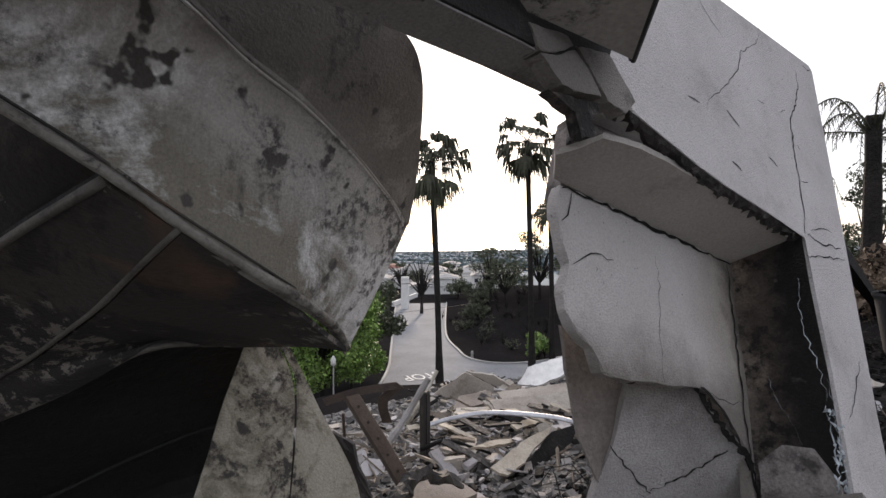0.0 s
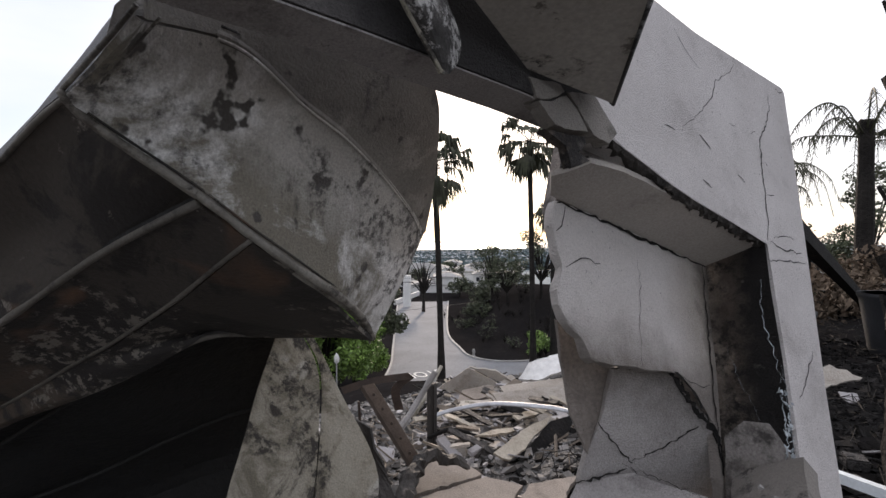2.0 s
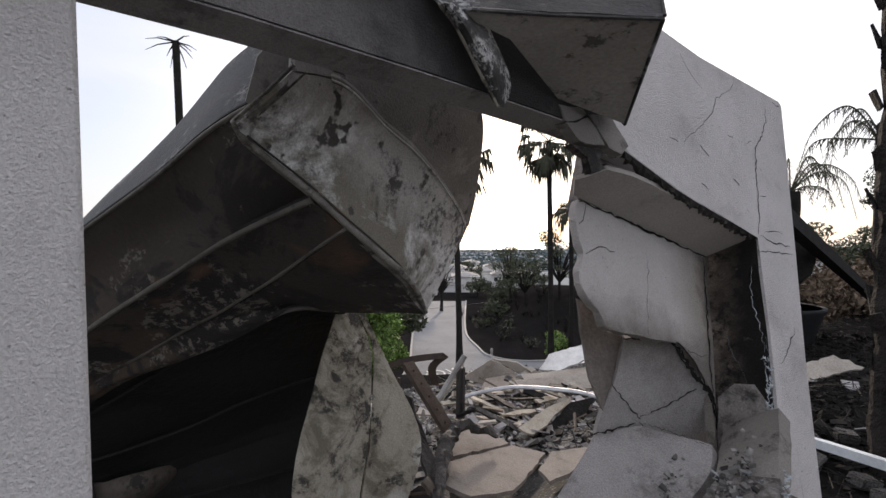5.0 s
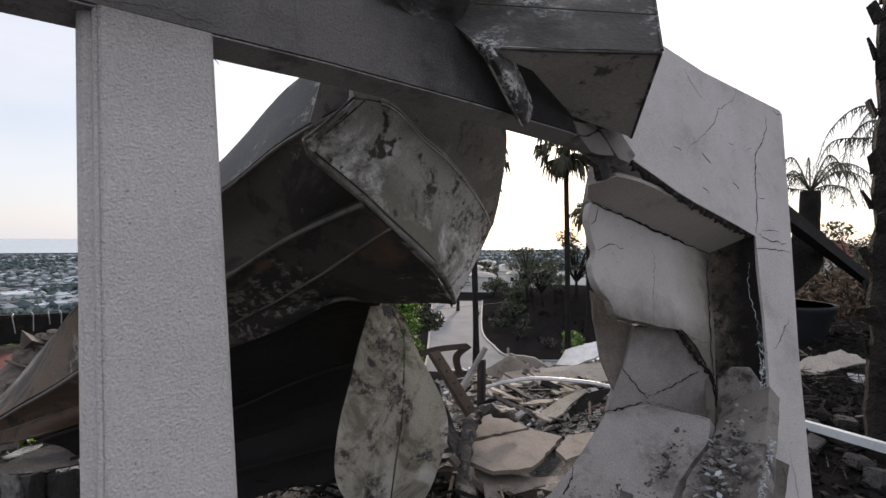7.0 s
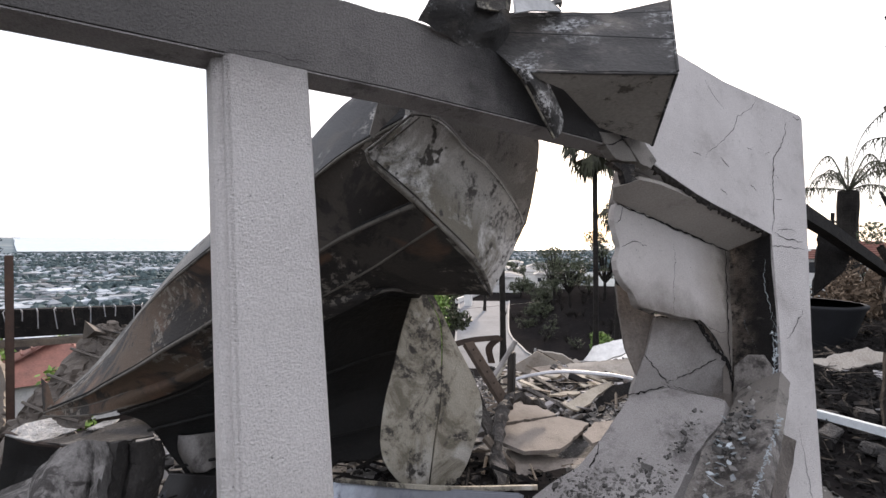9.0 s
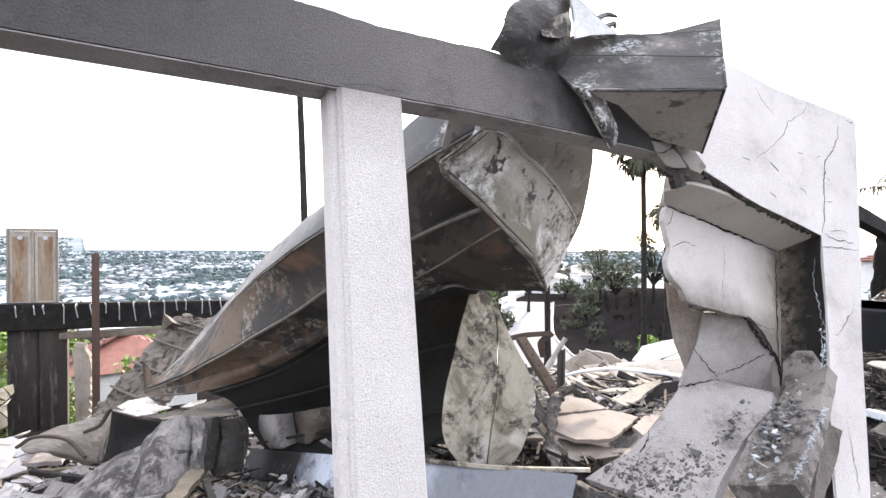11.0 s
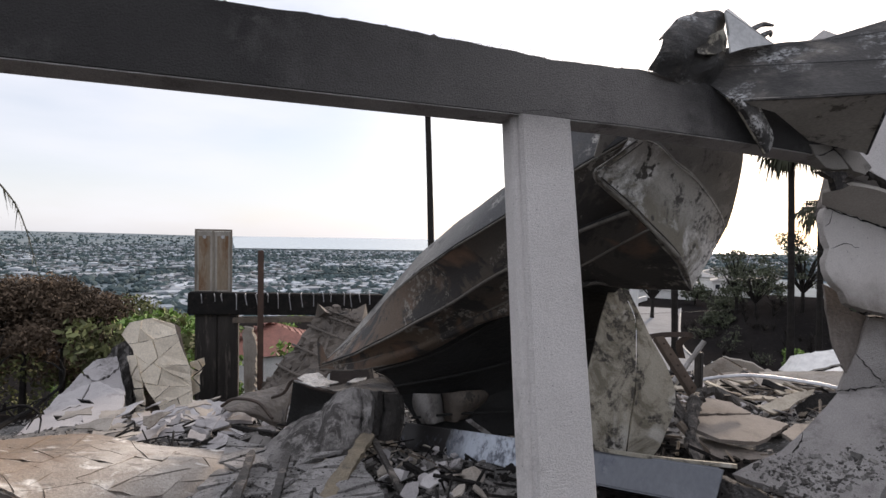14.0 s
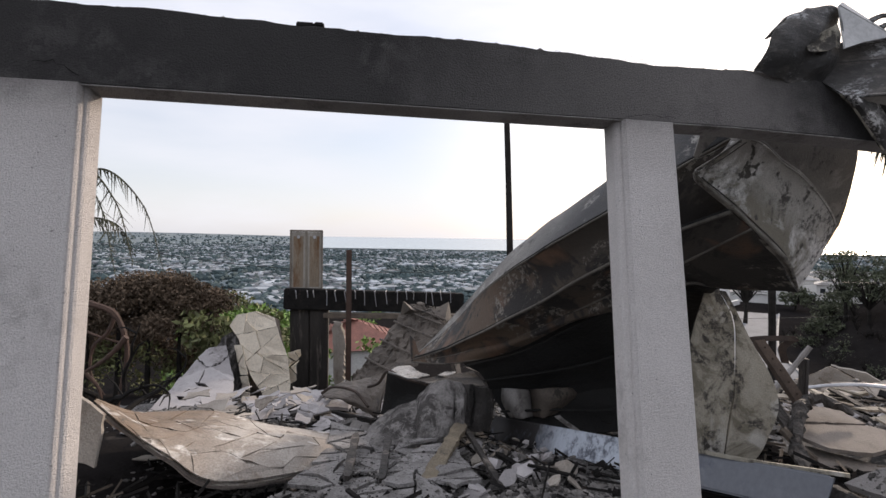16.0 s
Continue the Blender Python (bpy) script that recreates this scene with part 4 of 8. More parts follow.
part("torn_strip", tube(rim, [0.004 + 0.004 * abs(noise.noise(p * 40)) + 0.00012 * k for k, p in enumerate(rim)], 5), SHEET, cap, "pale scraped rim")
part("crumpled_flap", skin([[(-0.9, -0.14, 3.30), (-0.88, -0.02, 3.27), (-0.9, 0.12, 3.25), (-0.92, 0.24, 3.25), (-0.95, 0.36, 3.27)],
                            [(-0.84, -0.116, 3.41), (-0.8, 0.018, 3.4), (-0.86, 0.163, 3.37), (-0.82, 0.26, 3.4), (-0.88, 0.38, 3.42)],
                            [(-0.84, -0.046, 3.532), (-0.83, 0.07, 3.55), (-0.8, 0.2, 3.52), (-0.88, 0.3, 3.54), (-0.9, 0.38, 3.52)],
                            [(-0.92, 0.079, 3.619), (-0.9, 0.16, 3.66), (-0.93, 0.247, 3.69), (-0.9, 0.33, 3.7), (-0.9, 0.39, 3.69)],
                            [(-1.05, 0.05, 3.55), (-1.05, 0.16, 3.6), (-1.05, 0.25, 3.62), (-1.05, 0.34, 3.63), (-1.05, 0.42, 3.63)]], 26, 6, 0.015, 5, 0.008, 0.014), SHEETDARK, cap, "crumpled sooted sheet standing up")
part("crumpled_flap", skin([[(-0.82, 0.12, 3.47), (-0.8, 0.2, 3.5), (-0.82, 0.31, 3.57)], [(-0.8, 0.14, 3.4), (-0.79, 0.24, 3.42), (-0.81, 0.33, 3.44)]], 12, 4, 0.01, 7, 0.006, 0.02), SHEET, cap, "paler torn fold")
part("bare_sheet", plate([(-0.86, 0.361, 3.694), (-0.83, 0.5, 3.61), (-0.8, 0.655, 3.517), (-0.8, 0.46, 3.47), (-0.8, 0.349, 3.43), (-0.835, 0.38, 3.52), (-0.82, 0.345, 3.6)], 0.01), SOFTSTEEL, cap, "bare pale metal sheet")
part("bare_sheet", plate([(-0.86, 0.365, 3.7), (-0.8, 0.66, 3.522), (-0.95, 0.82, 3.6), (-1.0, 0.525, 3.79)], 0.01, (-1, 0, 6)), SOFTSTEEL, cap, "bare pale metal sheet")
for pts in ([(-0.95, 0.66, 3.66), (-0.95, 0.74, 3.7), (-0.95, 0.83, 3.705)], [(-0.95, 0.72, 3.62), (-0.95, 0.8, 3.66), (-0.95, 0.81, 3.63)]):
    part("torn_tab", tube(smooth_line(pts, 8), [0.016, 0.018, 0.018, 0.016, 0.016, 0.014, 0.012, 0.01, 0.006], 5), SHEETDARK, cap)
A_, B_, C_, D_ = Vector((-0.94, 0.3, 3.31)), Vector((-1.04, 0.4, 3.52)), Vector((-0.36, 0.98, 3.155)), Vector((-0.58, 1.25, 3.65))
for f, rad in ((0.42, 0.003), (0.82, 0.002)):
    part("crease", tube([A_.lerp(B_, f) + Vector((0.012, -0.012, -0.005)), C_.lerp(D_, f) + Vector((0.006, -0.008, 0))], rad, 5), STRIPM, cap, "paler worn crease")
part("hem", tube([(-0.36, 0.985, 3.16), (-0.58, 1.255, 3.65)], 0.008, 6), SHEETDARK, cap)
part("hem", tube([(-0.365, 0.985, 3.15), (-0.735, 1.36, 2.905)], 0.008, 6), SHEETDARK, cap)
# ---- the curled garage door ----
door = thing("garage_door", pose(0, 0, 0), "scorched sectional metal garage door curled and hanging off the ruin", "garage door")
TIP = (-4.88, -1.72, 0.69)
TOP = [(-1.38, 0.34, 3.52), (-1.92, 0.08, 3.25), (-2.24, -0.01, 3.12), (-2.44, -0.09, 2.98), (-2.57, -0.21, 2.81), (-3.3, -0.45, 2.48), (-3.95, -0.7, 2.1), (-4.4, -1.0, 1.62), (-4.85, -1.35, 1.05), TIP]
CREASE = [(-1.42, 0.2, 3.06), (-1.62, -0.1, 2.85), (-2.05, -0.34, 2.6), (-2.5, -0.57, 2.36), (-2.95, -0.75, 2.14), (-3.5, -0.9, 1.9), (-4.1, -1.05, 1.58), (-4.6, -1.3, 1.12), TIP]
RIB1 = [(-1.45, 0.2, 2.55), (-1.95, -0.03, 2.35), (-2.45, -0.3, 2.07), (-2.9, -0.6, 1.76), (-3.36, -0.92, 1.45), (-4.1, -1.35, 1.03), TIP]
RIB2 = [(-1.46, 0.36, 2.43), (-2.05, 0.22, 2.15), (-2.55, 0.02, 1.9), (-3.05, -0.3, 1.6), (-3.5, -0.72, 1.26), (-4.15, -1.3, 0.93), TIP]
LIP = [(-1.82, 1.06, 1.955), (-2.2, 0.95, 1.93), (-2.35, 0.72, 1.93), (-2.3, 0.43, 1.95), (-2.65, 0.1, 1.72), (-3.1, -0.28, 1.5), (-3.6, -0.7, 1.12), (-4.05, -1.25, 0.86), (TIP[0], TIP[1], TIP[2] - 0.03)]
FA = [(-1.36, -0.147, 2.8), (-1.4, -0.08, 2.74), (-1.43, 0.2, 2.56), (-1.46, 0.38, 2.43), (-1.53, 0.62, 2.28), (-1.66, 0.85, 2.15), (-1.79, 1.0, 2.05), (-1.84, 1.08, 1.95)]
FM = [(-1.24, -0.096, 2.865), (-1.33, -0.02, 2.86), (-1.44, 0.24, 2.7), (-1.48, 0.53, 2.6), (-1.56, 0.8, 2.46), (-1.66, 1.0, 2.33), (-1.77, 1.14, 2.2), (-1.8, 1.18, 2.16)]
FB = [(-1.12, -0.04, 2.94), (-1.28, 0.03, 2.99), (-1.36, 0.3, 3.0), (-1.42, 0.53, 2.885), (-1.45, 0.72, 2.8), (-1.53, 0.93, 2.69), (-1.66, 1.17, 2.55), (-1.735, 1.289, 2.453)]
FC = [(-1.2, -0.02, 3.05), (-1.35, 0.1, 3.2), (-1.38, 0.6, 3.25), (-1.42, 1.0, 3.15), (-1.47, 1.17, 3.02), (-1.6, 1.25, 2.75), (-1.735, 1.3, 2.46)]


def hollowed(a, b, depth, n=48):
    """A line half-way between two others, pressed in: a section of the door between its ribs."""
    return [p.lerp(q, 0.5) + Vector((-0.6, 0.25, 0.3)).normalized() * depth * math.sin(math.pi * min(1, k / n * 1.1)) for k, (p, q) in enumerate(zip(smooth_line(a, n), smooth_line(b, n)))]


def wavy(line, n, seed, amp):
    return [p + Vector(noise.noise_vector(p * 2.2 + Vector((seed, 0, 0)))) * amp for p in smooth_line(line, n)]


part("outer_strip", skin([TOP, hollowed(TOP, CREASE, -0.03), CREASE], 60, 4, 0.014, 2), STRIPM, door, "light scuffed outer strip")
middle = hollowed(CREASE, RIB1, 0.05)
for k in range(10):                    # its front end is tucked behind the corner of the front panel
    middle[k] += (Vector((-1.52, 0.1, 2.72)) - hollowed(CREASE, RIB1, 0.05)[0]) * (1 - k / 10)
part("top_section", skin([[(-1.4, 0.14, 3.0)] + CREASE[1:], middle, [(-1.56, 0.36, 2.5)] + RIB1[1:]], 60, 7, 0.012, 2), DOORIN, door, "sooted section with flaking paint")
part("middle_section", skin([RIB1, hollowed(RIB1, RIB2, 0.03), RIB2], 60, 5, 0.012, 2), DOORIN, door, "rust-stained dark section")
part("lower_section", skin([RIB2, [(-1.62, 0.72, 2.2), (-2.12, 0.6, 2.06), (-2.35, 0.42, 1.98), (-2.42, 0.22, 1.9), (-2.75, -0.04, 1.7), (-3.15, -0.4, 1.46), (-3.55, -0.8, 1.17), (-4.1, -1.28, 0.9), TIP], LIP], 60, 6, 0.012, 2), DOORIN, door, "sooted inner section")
for line, r in ((CREASE, 0.012), (RIB1, 0.017), (RIB2, 0.013)):
    pts = [p + Vector((0.012, -0.014, -0.006)) for p in wavy(line, 60, 2, 0.012)]
    part("rib", tube(pts, [r * (0.35 + 0.65 * min(1, (60 - k) / 20)) * (0.8 + 0.4 * noise.noise(p * 5) ** 2) for k, p in enumerate(pts)], 7), RIBM, door, "paler worn ridge", smooth=True)
    # the groove beside each rib, drawn as a near-black tube
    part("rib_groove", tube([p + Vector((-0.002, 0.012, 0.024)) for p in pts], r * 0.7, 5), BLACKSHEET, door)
part("edge_roll", tube(wavy(TOP, 50, 2, 0.014), 0.016, 7), STRIPM, door, "rolled upper edge", smooth=True)
part("edge_roll", tube([p + Vector((0.0, -0.008, -0.004)) for p in wavy(LIP, 60, 2, 0.012)], [0.016 * (0.5 + 0.5 * min(1, k / 30)) for k in range(61)], 6), RIBM, door, "rolled lower edge", smooth=True)
part("front_panel", skin([FA, FM, FB], 44, 10, 0.012, 4, 0.015, 0.002), DOOROUT, door, "pale blistered front panel", smooth=False)
part("upper_panel", skin([FB, FC], 40, 8, 0.014, 4, 0.015, 0.002), DOORUP, door, "smoke-darkened upper panel")
hem = smooth_line([(-1.365, -0.15, 2.798), (-1.24, -0.096, 2.865), (-1.1, -0.03, 2.955)], 16)
part("corner_backing", plate([(-1.52, -0.06, 2.92), (-1.5, -0.02, 3.1), (-1.42, 0.2, 3.38), (-1.44, 0.5, 3.3), (-1.5, 0.5, 2.95), (-1.54, 0.2, 2.72)], 0.01), DOORUP, door)
part("turned_hem", tube([p + Vector((0.004, -0.006, 0.002)) for p in hem], 0.007, 6), LIPM, door, "bare turned edge of the front panel", smooth=True)
part("turned_hem", tube([p + Vector((-0.012, 0.045, -0.006)) for p in hem], 0.004, 5), LIPM, door)
seam = [p + Vector(noise.noise_vector(p * 2.2 + Vector((4, 0, 0)))) * 0.012 for p in smooth_line(FB, 44)][11:]
lift = lambda o: [p + Vector(o) for p in seam]
part("seam", skin([lift((0.01, -0.01, 0.03)), lift((0.032, -0.032, 0.006)), lift((0.016, -0.016, -0.016))], 40, 3, 0.0, 4, 0.006), DOORUP, door, "dark folded seam")
part("seam", tube(lift((0.026, -0.026, -0.008)), 0.005, 6), DOOROUT, door)
part("seam", tube(lift((0.014, -0.014, 0.034)), 0.006, 6), BLACKSHEET, door)
# the rim under the front panel: a rolled lip that widens towards the hanging corner
rim = smooth_line(FA, 40)
part("edge_lip", tube([p + Vector((0.012, -0.014, -0.004)) for p in rim], [0.009 + 0.007 * min(1, k / 25) + 0.003 * math.sin(0.9 * k) ** 2 for k in range(41)], 7), LIPM, door, "pale rolled lower edge", smooth=True)
part("edge_lip", skin([[p + Vector((-0.005, 0.0, -0.004)) for p in rim], [p + Vector((-0.03, 0.0, -0.012 - 0.03 * min(1, k / 22))) for k, p in enumerate(rim)], [p + Vector((-0.075, 0.02, -0.01 - 0.02 * min(1, k / 22))) for k, p in enumerate(rim)]], 40, 3, 0.004, 6, 0.01, 0.003), LIPM, door, "scuffed return of the edge")
part("edge_lip", tube([p + Vector((0.03, -0.03, 0.018 + 0.014 * min(1, k / 20))) for k, p in enumerate(rim)][6:38], 0.004, 5), DOORIN, door)
# the near-black lower part of the door, hanging in folds behind
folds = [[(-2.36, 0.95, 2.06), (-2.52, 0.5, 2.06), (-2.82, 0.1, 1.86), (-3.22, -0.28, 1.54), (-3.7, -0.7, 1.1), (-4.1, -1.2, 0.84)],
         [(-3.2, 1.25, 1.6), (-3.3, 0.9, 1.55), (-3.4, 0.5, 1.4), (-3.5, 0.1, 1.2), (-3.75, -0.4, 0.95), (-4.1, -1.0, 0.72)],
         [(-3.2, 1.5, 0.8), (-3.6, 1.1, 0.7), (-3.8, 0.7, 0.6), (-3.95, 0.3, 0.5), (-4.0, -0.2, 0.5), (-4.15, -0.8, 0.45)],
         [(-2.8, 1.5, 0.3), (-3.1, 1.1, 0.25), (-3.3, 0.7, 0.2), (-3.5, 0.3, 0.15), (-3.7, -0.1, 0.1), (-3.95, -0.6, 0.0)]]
part("hanging_section", skin(folds, 40, 6, 0.07, 8, 0.02), BLACKSHEET, door, "near-black lower section hanging in folds")
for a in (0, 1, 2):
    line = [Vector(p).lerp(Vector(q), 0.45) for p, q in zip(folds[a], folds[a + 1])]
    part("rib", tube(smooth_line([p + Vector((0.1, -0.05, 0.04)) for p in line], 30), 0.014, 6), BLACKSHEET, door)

# ---- the standing sheet of the same door ----
sheet = thing("folded_sheet", None, "bent pale scorched door panel standing on end with a central fold", "sheet metal")
part("left_leaf", skin([[(-2.92, 1.06, 1.83), (-2.8, 0.83, 1.37), (-2.6, 0.57, 0.72), (-2.5, 0.66, 0.41), (-2.43, 0.88, 0.30)],
                        [(-2.905, 1.19, 1.83), (-2.8, 1.28, 1.52), (-2.61, 1.15, 0.97), (-2.5, 1.02, 0.6), (-2.42, 0.92, 0.30)]], 24, 8, 0.02, 11, 0.015), SHEET, sheet, "pale scorched leaf")
part("right_leaf", skin([[(-2.91, 1.2, 1.83), (-2.8, 1.3, 1.52), (-2.61, 1.17, 0.97), (-2.5, 1.04, 0.6), (-2.42, 0.94, 0.30)],
                         [(-2.895, 1.26, 1.82), (-2.77, 1.38, 1.47), (-2.55, 1.57, 0.85), (-2.45, 1.39, 0.48), (-2.39, 1.16, 0.27)]], 24, 6, 0.02, 12, 0.015), SHEET, sheet, "pale scorched leaf")
part("fold", tube(smooth_line([(-2.89, 1.2, 1.82), (-2.785, 1.29, 1.52), (-2.59, 1.16, 0.97), (-2.48, 1.03, 0.6), (-2.4, 0.93, 0.30)], 20), 0.004, 5), SHEET, sheet)

# ---- ground, road, sea ----
def smooth01(v):
    v = min(1.0, max(0.0, v))
    return v * v * (3 - 2 * v)


def height(x, y):
    """The height of the hillside at a place."""
    d = math.hypot(x, y)
    near = 0.62 - 0.25 * min(13.5, max(0.0, -x - 1.8)) + 0.05 * smooth01((x + 4) / 3) * max(0.0, y - 2.5) * (1 if y < 22 else 22 / y)
    near += 0.07 * math.sin(1.7 * x + 0.6 * y) * math.cos(1.3 * y) * smooth01((20 - d) / 8)
    near -= 0.2 * math.exp(-((x + 3.1) / 1.1) ** 2 - ((y + 0.9) / 1.3) ** 2)
    near -= 0.28 * math.exp(-((x + 2.3) / 0.7) ** 2 - ((y + 1.9) / 0.8) ** 2)
    near -= 0.42 * math.exp(-((x + 1.8) / 1.1) ** 2 - ((y - 0.3) / 0.95) ** 2)
    near -= 0.38 * math.exp(-((x + 3.1) / 1.3) ** 2 - ((y + 3.3) / 1.2) ** 2)
    near -= 0.3 * math.exp(-((x + 2.2) / 0.75) ** 2 - ((y - 2.3) / 0.8) ** 2)
    near -= 0.33 * max(0.0, min(9.0, y - 9.0)) * smooth01((-x - 3.5) / 2)
    z = near + (-11.0 - near) * smooth01((-x - 13.5) / 15.5)
    u, v = (-0.7 * (x + 52) + 0.72 * (y - 68)) / 27, (0.72 * (x + 52) + 0.7 * (y - 68)) / 18
    side_of = (x + 44.2) * 0.58 + (y - 40.9) * 0.815
    z += 5.4 * smooth01(1.05 - math.hypot(u, v)) ** 0.8 * smooth01((side_of - 1.2) / 7) * smooth01((-x - 34.5) / 5)
    far = smooth01((-x * 0.93 - 48 - 72 * smooth01((y / max(1.0, -x) - 0.25) / 0.35)) / 210.0)
    return z * (1 - far) - 42.0 * far + 24.0 * smooth01((d - 2200) / 2600) * smooth01((-y - 100) / 1800)


def polar(rings, seg, centre, mat, name, label, kind_cat, z_of):
    bm, prev = bmesh.new(), None
    for r in rings:
        ring = [bm.verts.new((centre[0] + r * math.cos(2 * math.pi * k / seg), centre[1] + r * math.sin(2 * math.pi * k / seg), 0)) for k in range(seg if r else 1)]
        for v in ring:
            v.co.z = z_of(v.co.x, v.co.y)
        if prev:
            for k in range(seg):
                q = (k + 1) % seg
                bm.faces.new((prev[0], ring[k], ring[q]) if len(prev) == 1 else (prev[k], ring[k], ring[q], prev[q]))
        prev = ring
    return bm


bm = polar([0.0] + [0.3 * 1.068 ** i for i in range(147)], 180, (-2, 0), None, "", "", "", height)
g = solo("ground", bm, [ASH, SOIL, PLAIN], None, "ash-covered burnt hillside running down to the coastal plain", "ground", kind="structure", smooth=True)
# SOIL also paints shade: hollow by the channel, void beside the curled plaster
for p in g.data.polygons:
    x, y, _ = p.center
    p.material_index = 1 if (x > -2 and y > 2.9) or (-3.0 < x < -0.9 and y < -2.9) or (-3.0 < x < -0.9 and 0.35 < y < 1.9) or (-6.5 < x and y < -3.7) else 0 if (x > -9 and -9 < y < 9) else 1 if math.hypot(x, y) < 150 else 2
shore = [(-1480 + 190 * min(1, a * 4) - 50 * math.sin(a * 7) - 200 * (a - 0.5), -150 + a * 2400) for a in [i / 40 for i in range(41)]]
sea_out = [(-4900, -560), (-3300, -365), (-2200, -245)] + shore + [(-700, 4600), (-4900, 4600)]
bm = bmesh.new()
bm.faces.new([bm.verts.new((x, y, -40.0)) for x, y in sea_out])
bmesh.ops.triangulate(bm, faces=bm.faces)
solo("sea", bm, SEA, None, "pale hazy sea beyond the town", "sea", kind="structure")


def on_ground(pts, lift, step=1.5):
    """A sheet draped over the ground between two edges of points."""
    bm = bmesh.new()
    rows = []
    for a, b in pts:
        a, b = Vector(a), Vector(b)
        n = max(2, int((a - b).length / step))
        rows.append([a.lerp(b, k / 8) for k in range(9)])
    vs = [[bm.verts.new((p.x, p.y, height(p.x, p.y) + lift)) for p in r] for r in rows]
    for r, s in zip(vs, vs[1:]):
        for k in range(8):
            bm.faces.new((r[k], r[k + 1], s[k + 1], s[k]))
    return bm


def resample(line, n):
    return smooth_line([(x, y, 0) for x, y in line], n)


left = resample([(-24, 12), (-32.7, 20.3), (-41.4, 28.7), (-49.5, 34.9), (-66, 47.1), (-84, 60.5)], 60)
right = resample([(-22, 30), (-31.5, 37.5), (-40.1, 38.8), (-44.2, 40.9), (-50.1, 44.5), (-58.6, 51.6), (-78, 69)], 60)
road = solo("road", on_ground(list(zip(left, right)), 0.05), ASPHALT, None, "worn grey asphalt street running downhill to a junction", "road", kind="structure")
kerb_line = resample([(-33.3, 50.2), (-34.2, 43.2), (-36.5, 39.5), (-40.1, 38.8), (-44.2, 40.9), (-50.1, 44.5), (-58.6, 51.6), (-78, 69)], 60)
side = resample([(-24, 44), (-27, 38), (-31.5, 36.5), (-40.1, 38.0), (-44.2, 40.4), (-50.1, 44.0), (-58.6, 51.0), (-78, 68.4)], 60)
solo("side_road", on_ground(list(zip(side, kerb_line)), 0.056), ASPHALT, None, "grey asphalt side street curving round the burnt slope", "road", kind="structure")
for line in (kerb_line, left):
    bm = bmesh.new()
    pts = [Vector((p.x, p.y, height(p.x, p.y) + 0.1)) for p in line]
    tube(pts, 0.16, 4, bm)
    solo("kerb", bm, KERB, None, "pale concrete kerb along the street", "kerb", kind="structure")
stop_line = solo("stop_line", on_ground([((-32.9, 20.6), (-33.5, 20.6)), ((-32.9, 27.6), (-33.5, 27.6))], 0.075), PAINT, None, "white painted stop line on the asphalt", "road marking", kind="structure")
word = bpy.data.curves.new("stop_word", "FONT")
word.body, word.size, word.align_x, word.align_y = "STOP", 1.0, "CENTER", "CENTER"
word.extrude = 0.005
ob = new("stop_word", word)
ob.matrix_world = Matrix.Translation((-37.9, 30.4, height(-37.9, 30.4) + 0.09)) @ pose(0, 0, 0, 0, 0, -103) @ Matrix.Diagonal((1.65, 2.6, 1, 1))
word.materials.append(PAINT)
tagged(ob, "white STOP lettering painted on the asphalt", "road marking", kind="structure")

# unseen floor added under the camera's side of the wall, dark against bounce light
solo("floor", slab([(-0.35, -8), (6, -8), (6, 1.1), (-0.35, 1.1)], 0.45, 0.72, 0.01), FLOORM, None, "unseen dark concrete floor slab", "floor", kind="structure")

# ---- rubble and debris ----
def bundle(name, verts, faces, material):
    me = bpy.data.meshes.new(name)
    me.from_pydata([tuple(v) for v in verts], [], faces)
    me.materials.append(material)
    return me


def stuff(name, me, label, category):
    return tagged(new(name, me), label, category, kind="stuff")


def chips(name, places, sizes, material, label, category, flat=0.35, lift=0.25, seed=1, base=None):
    """Very many small angular bits lying on the ground."""
    rng = np.random.default_rng(seed)
    cube = np.array([(x, y, z) for x in (-1, 1) for y in (-1, 1) for z in (-1, 1)], float)
    quad = [(0, 1, 3, 2), (4, 6, 7, 5), (0, 4, 5, 1), (2, 3, 7, 6), (0, 2, 6, 4), (1, 5, 7, 3)]
    verts, faces = [], []
    for (x, y), s in zip(places, sizes):
        e = Euler((rng.uniform(-0.6, 0.6), rng.uniform(-0.6, 0.6), rng.uniform(0, 6.3))).to_matrix()
        b = (cube * (1 + rng.uniform(-0.35, 0.35, (8, 3)))) * (s * rng.uniform(0.5, 1.3), s * rng.uniform(0.4, 0.9), s * flat * rng.uniform(0.5, 1.3))
        b = b @ np.array(e).T + (x, y, (base or height)(x, y) + s * lift * rng.uniform(0.2, 1.6))
        k = len(verts)
        verts.extend(b)
        faces.extend(tuple(k + i for i in q) for q in quad)
    return stuff(name, bundle(name, verts, faces, material), label, category)


rng = np.random.default_rng(5)


def spread(n, x0, x1, y0, y1):
    return np.stack([rng.uniform(x0, x1, n), rng.uniform(y0, y1, n)], 1)


inside = lambda p: p[(p[:, 0] < -1.35) | (p[:, 1] > 2.9) | ((p[:, 1] < 0.9) & (p[:, 0] < -0.75))]
clear = lambda p: p[~((p[:, 0] > -3.1) & (p[:, 0] < -1.2) & (p[:, 1] > 0.35) & (p[:, 1] < 2.75)) & ~((p[:, 0] > -3.0) & (p[:, 1] < -2.9) & (np.arange(len(p)) % 4 > 0)) & ~((p[:, 0] > -6.5) & (p[:, 1] < -3.7) & (np.arange(len(p)) % 5 > 0))]
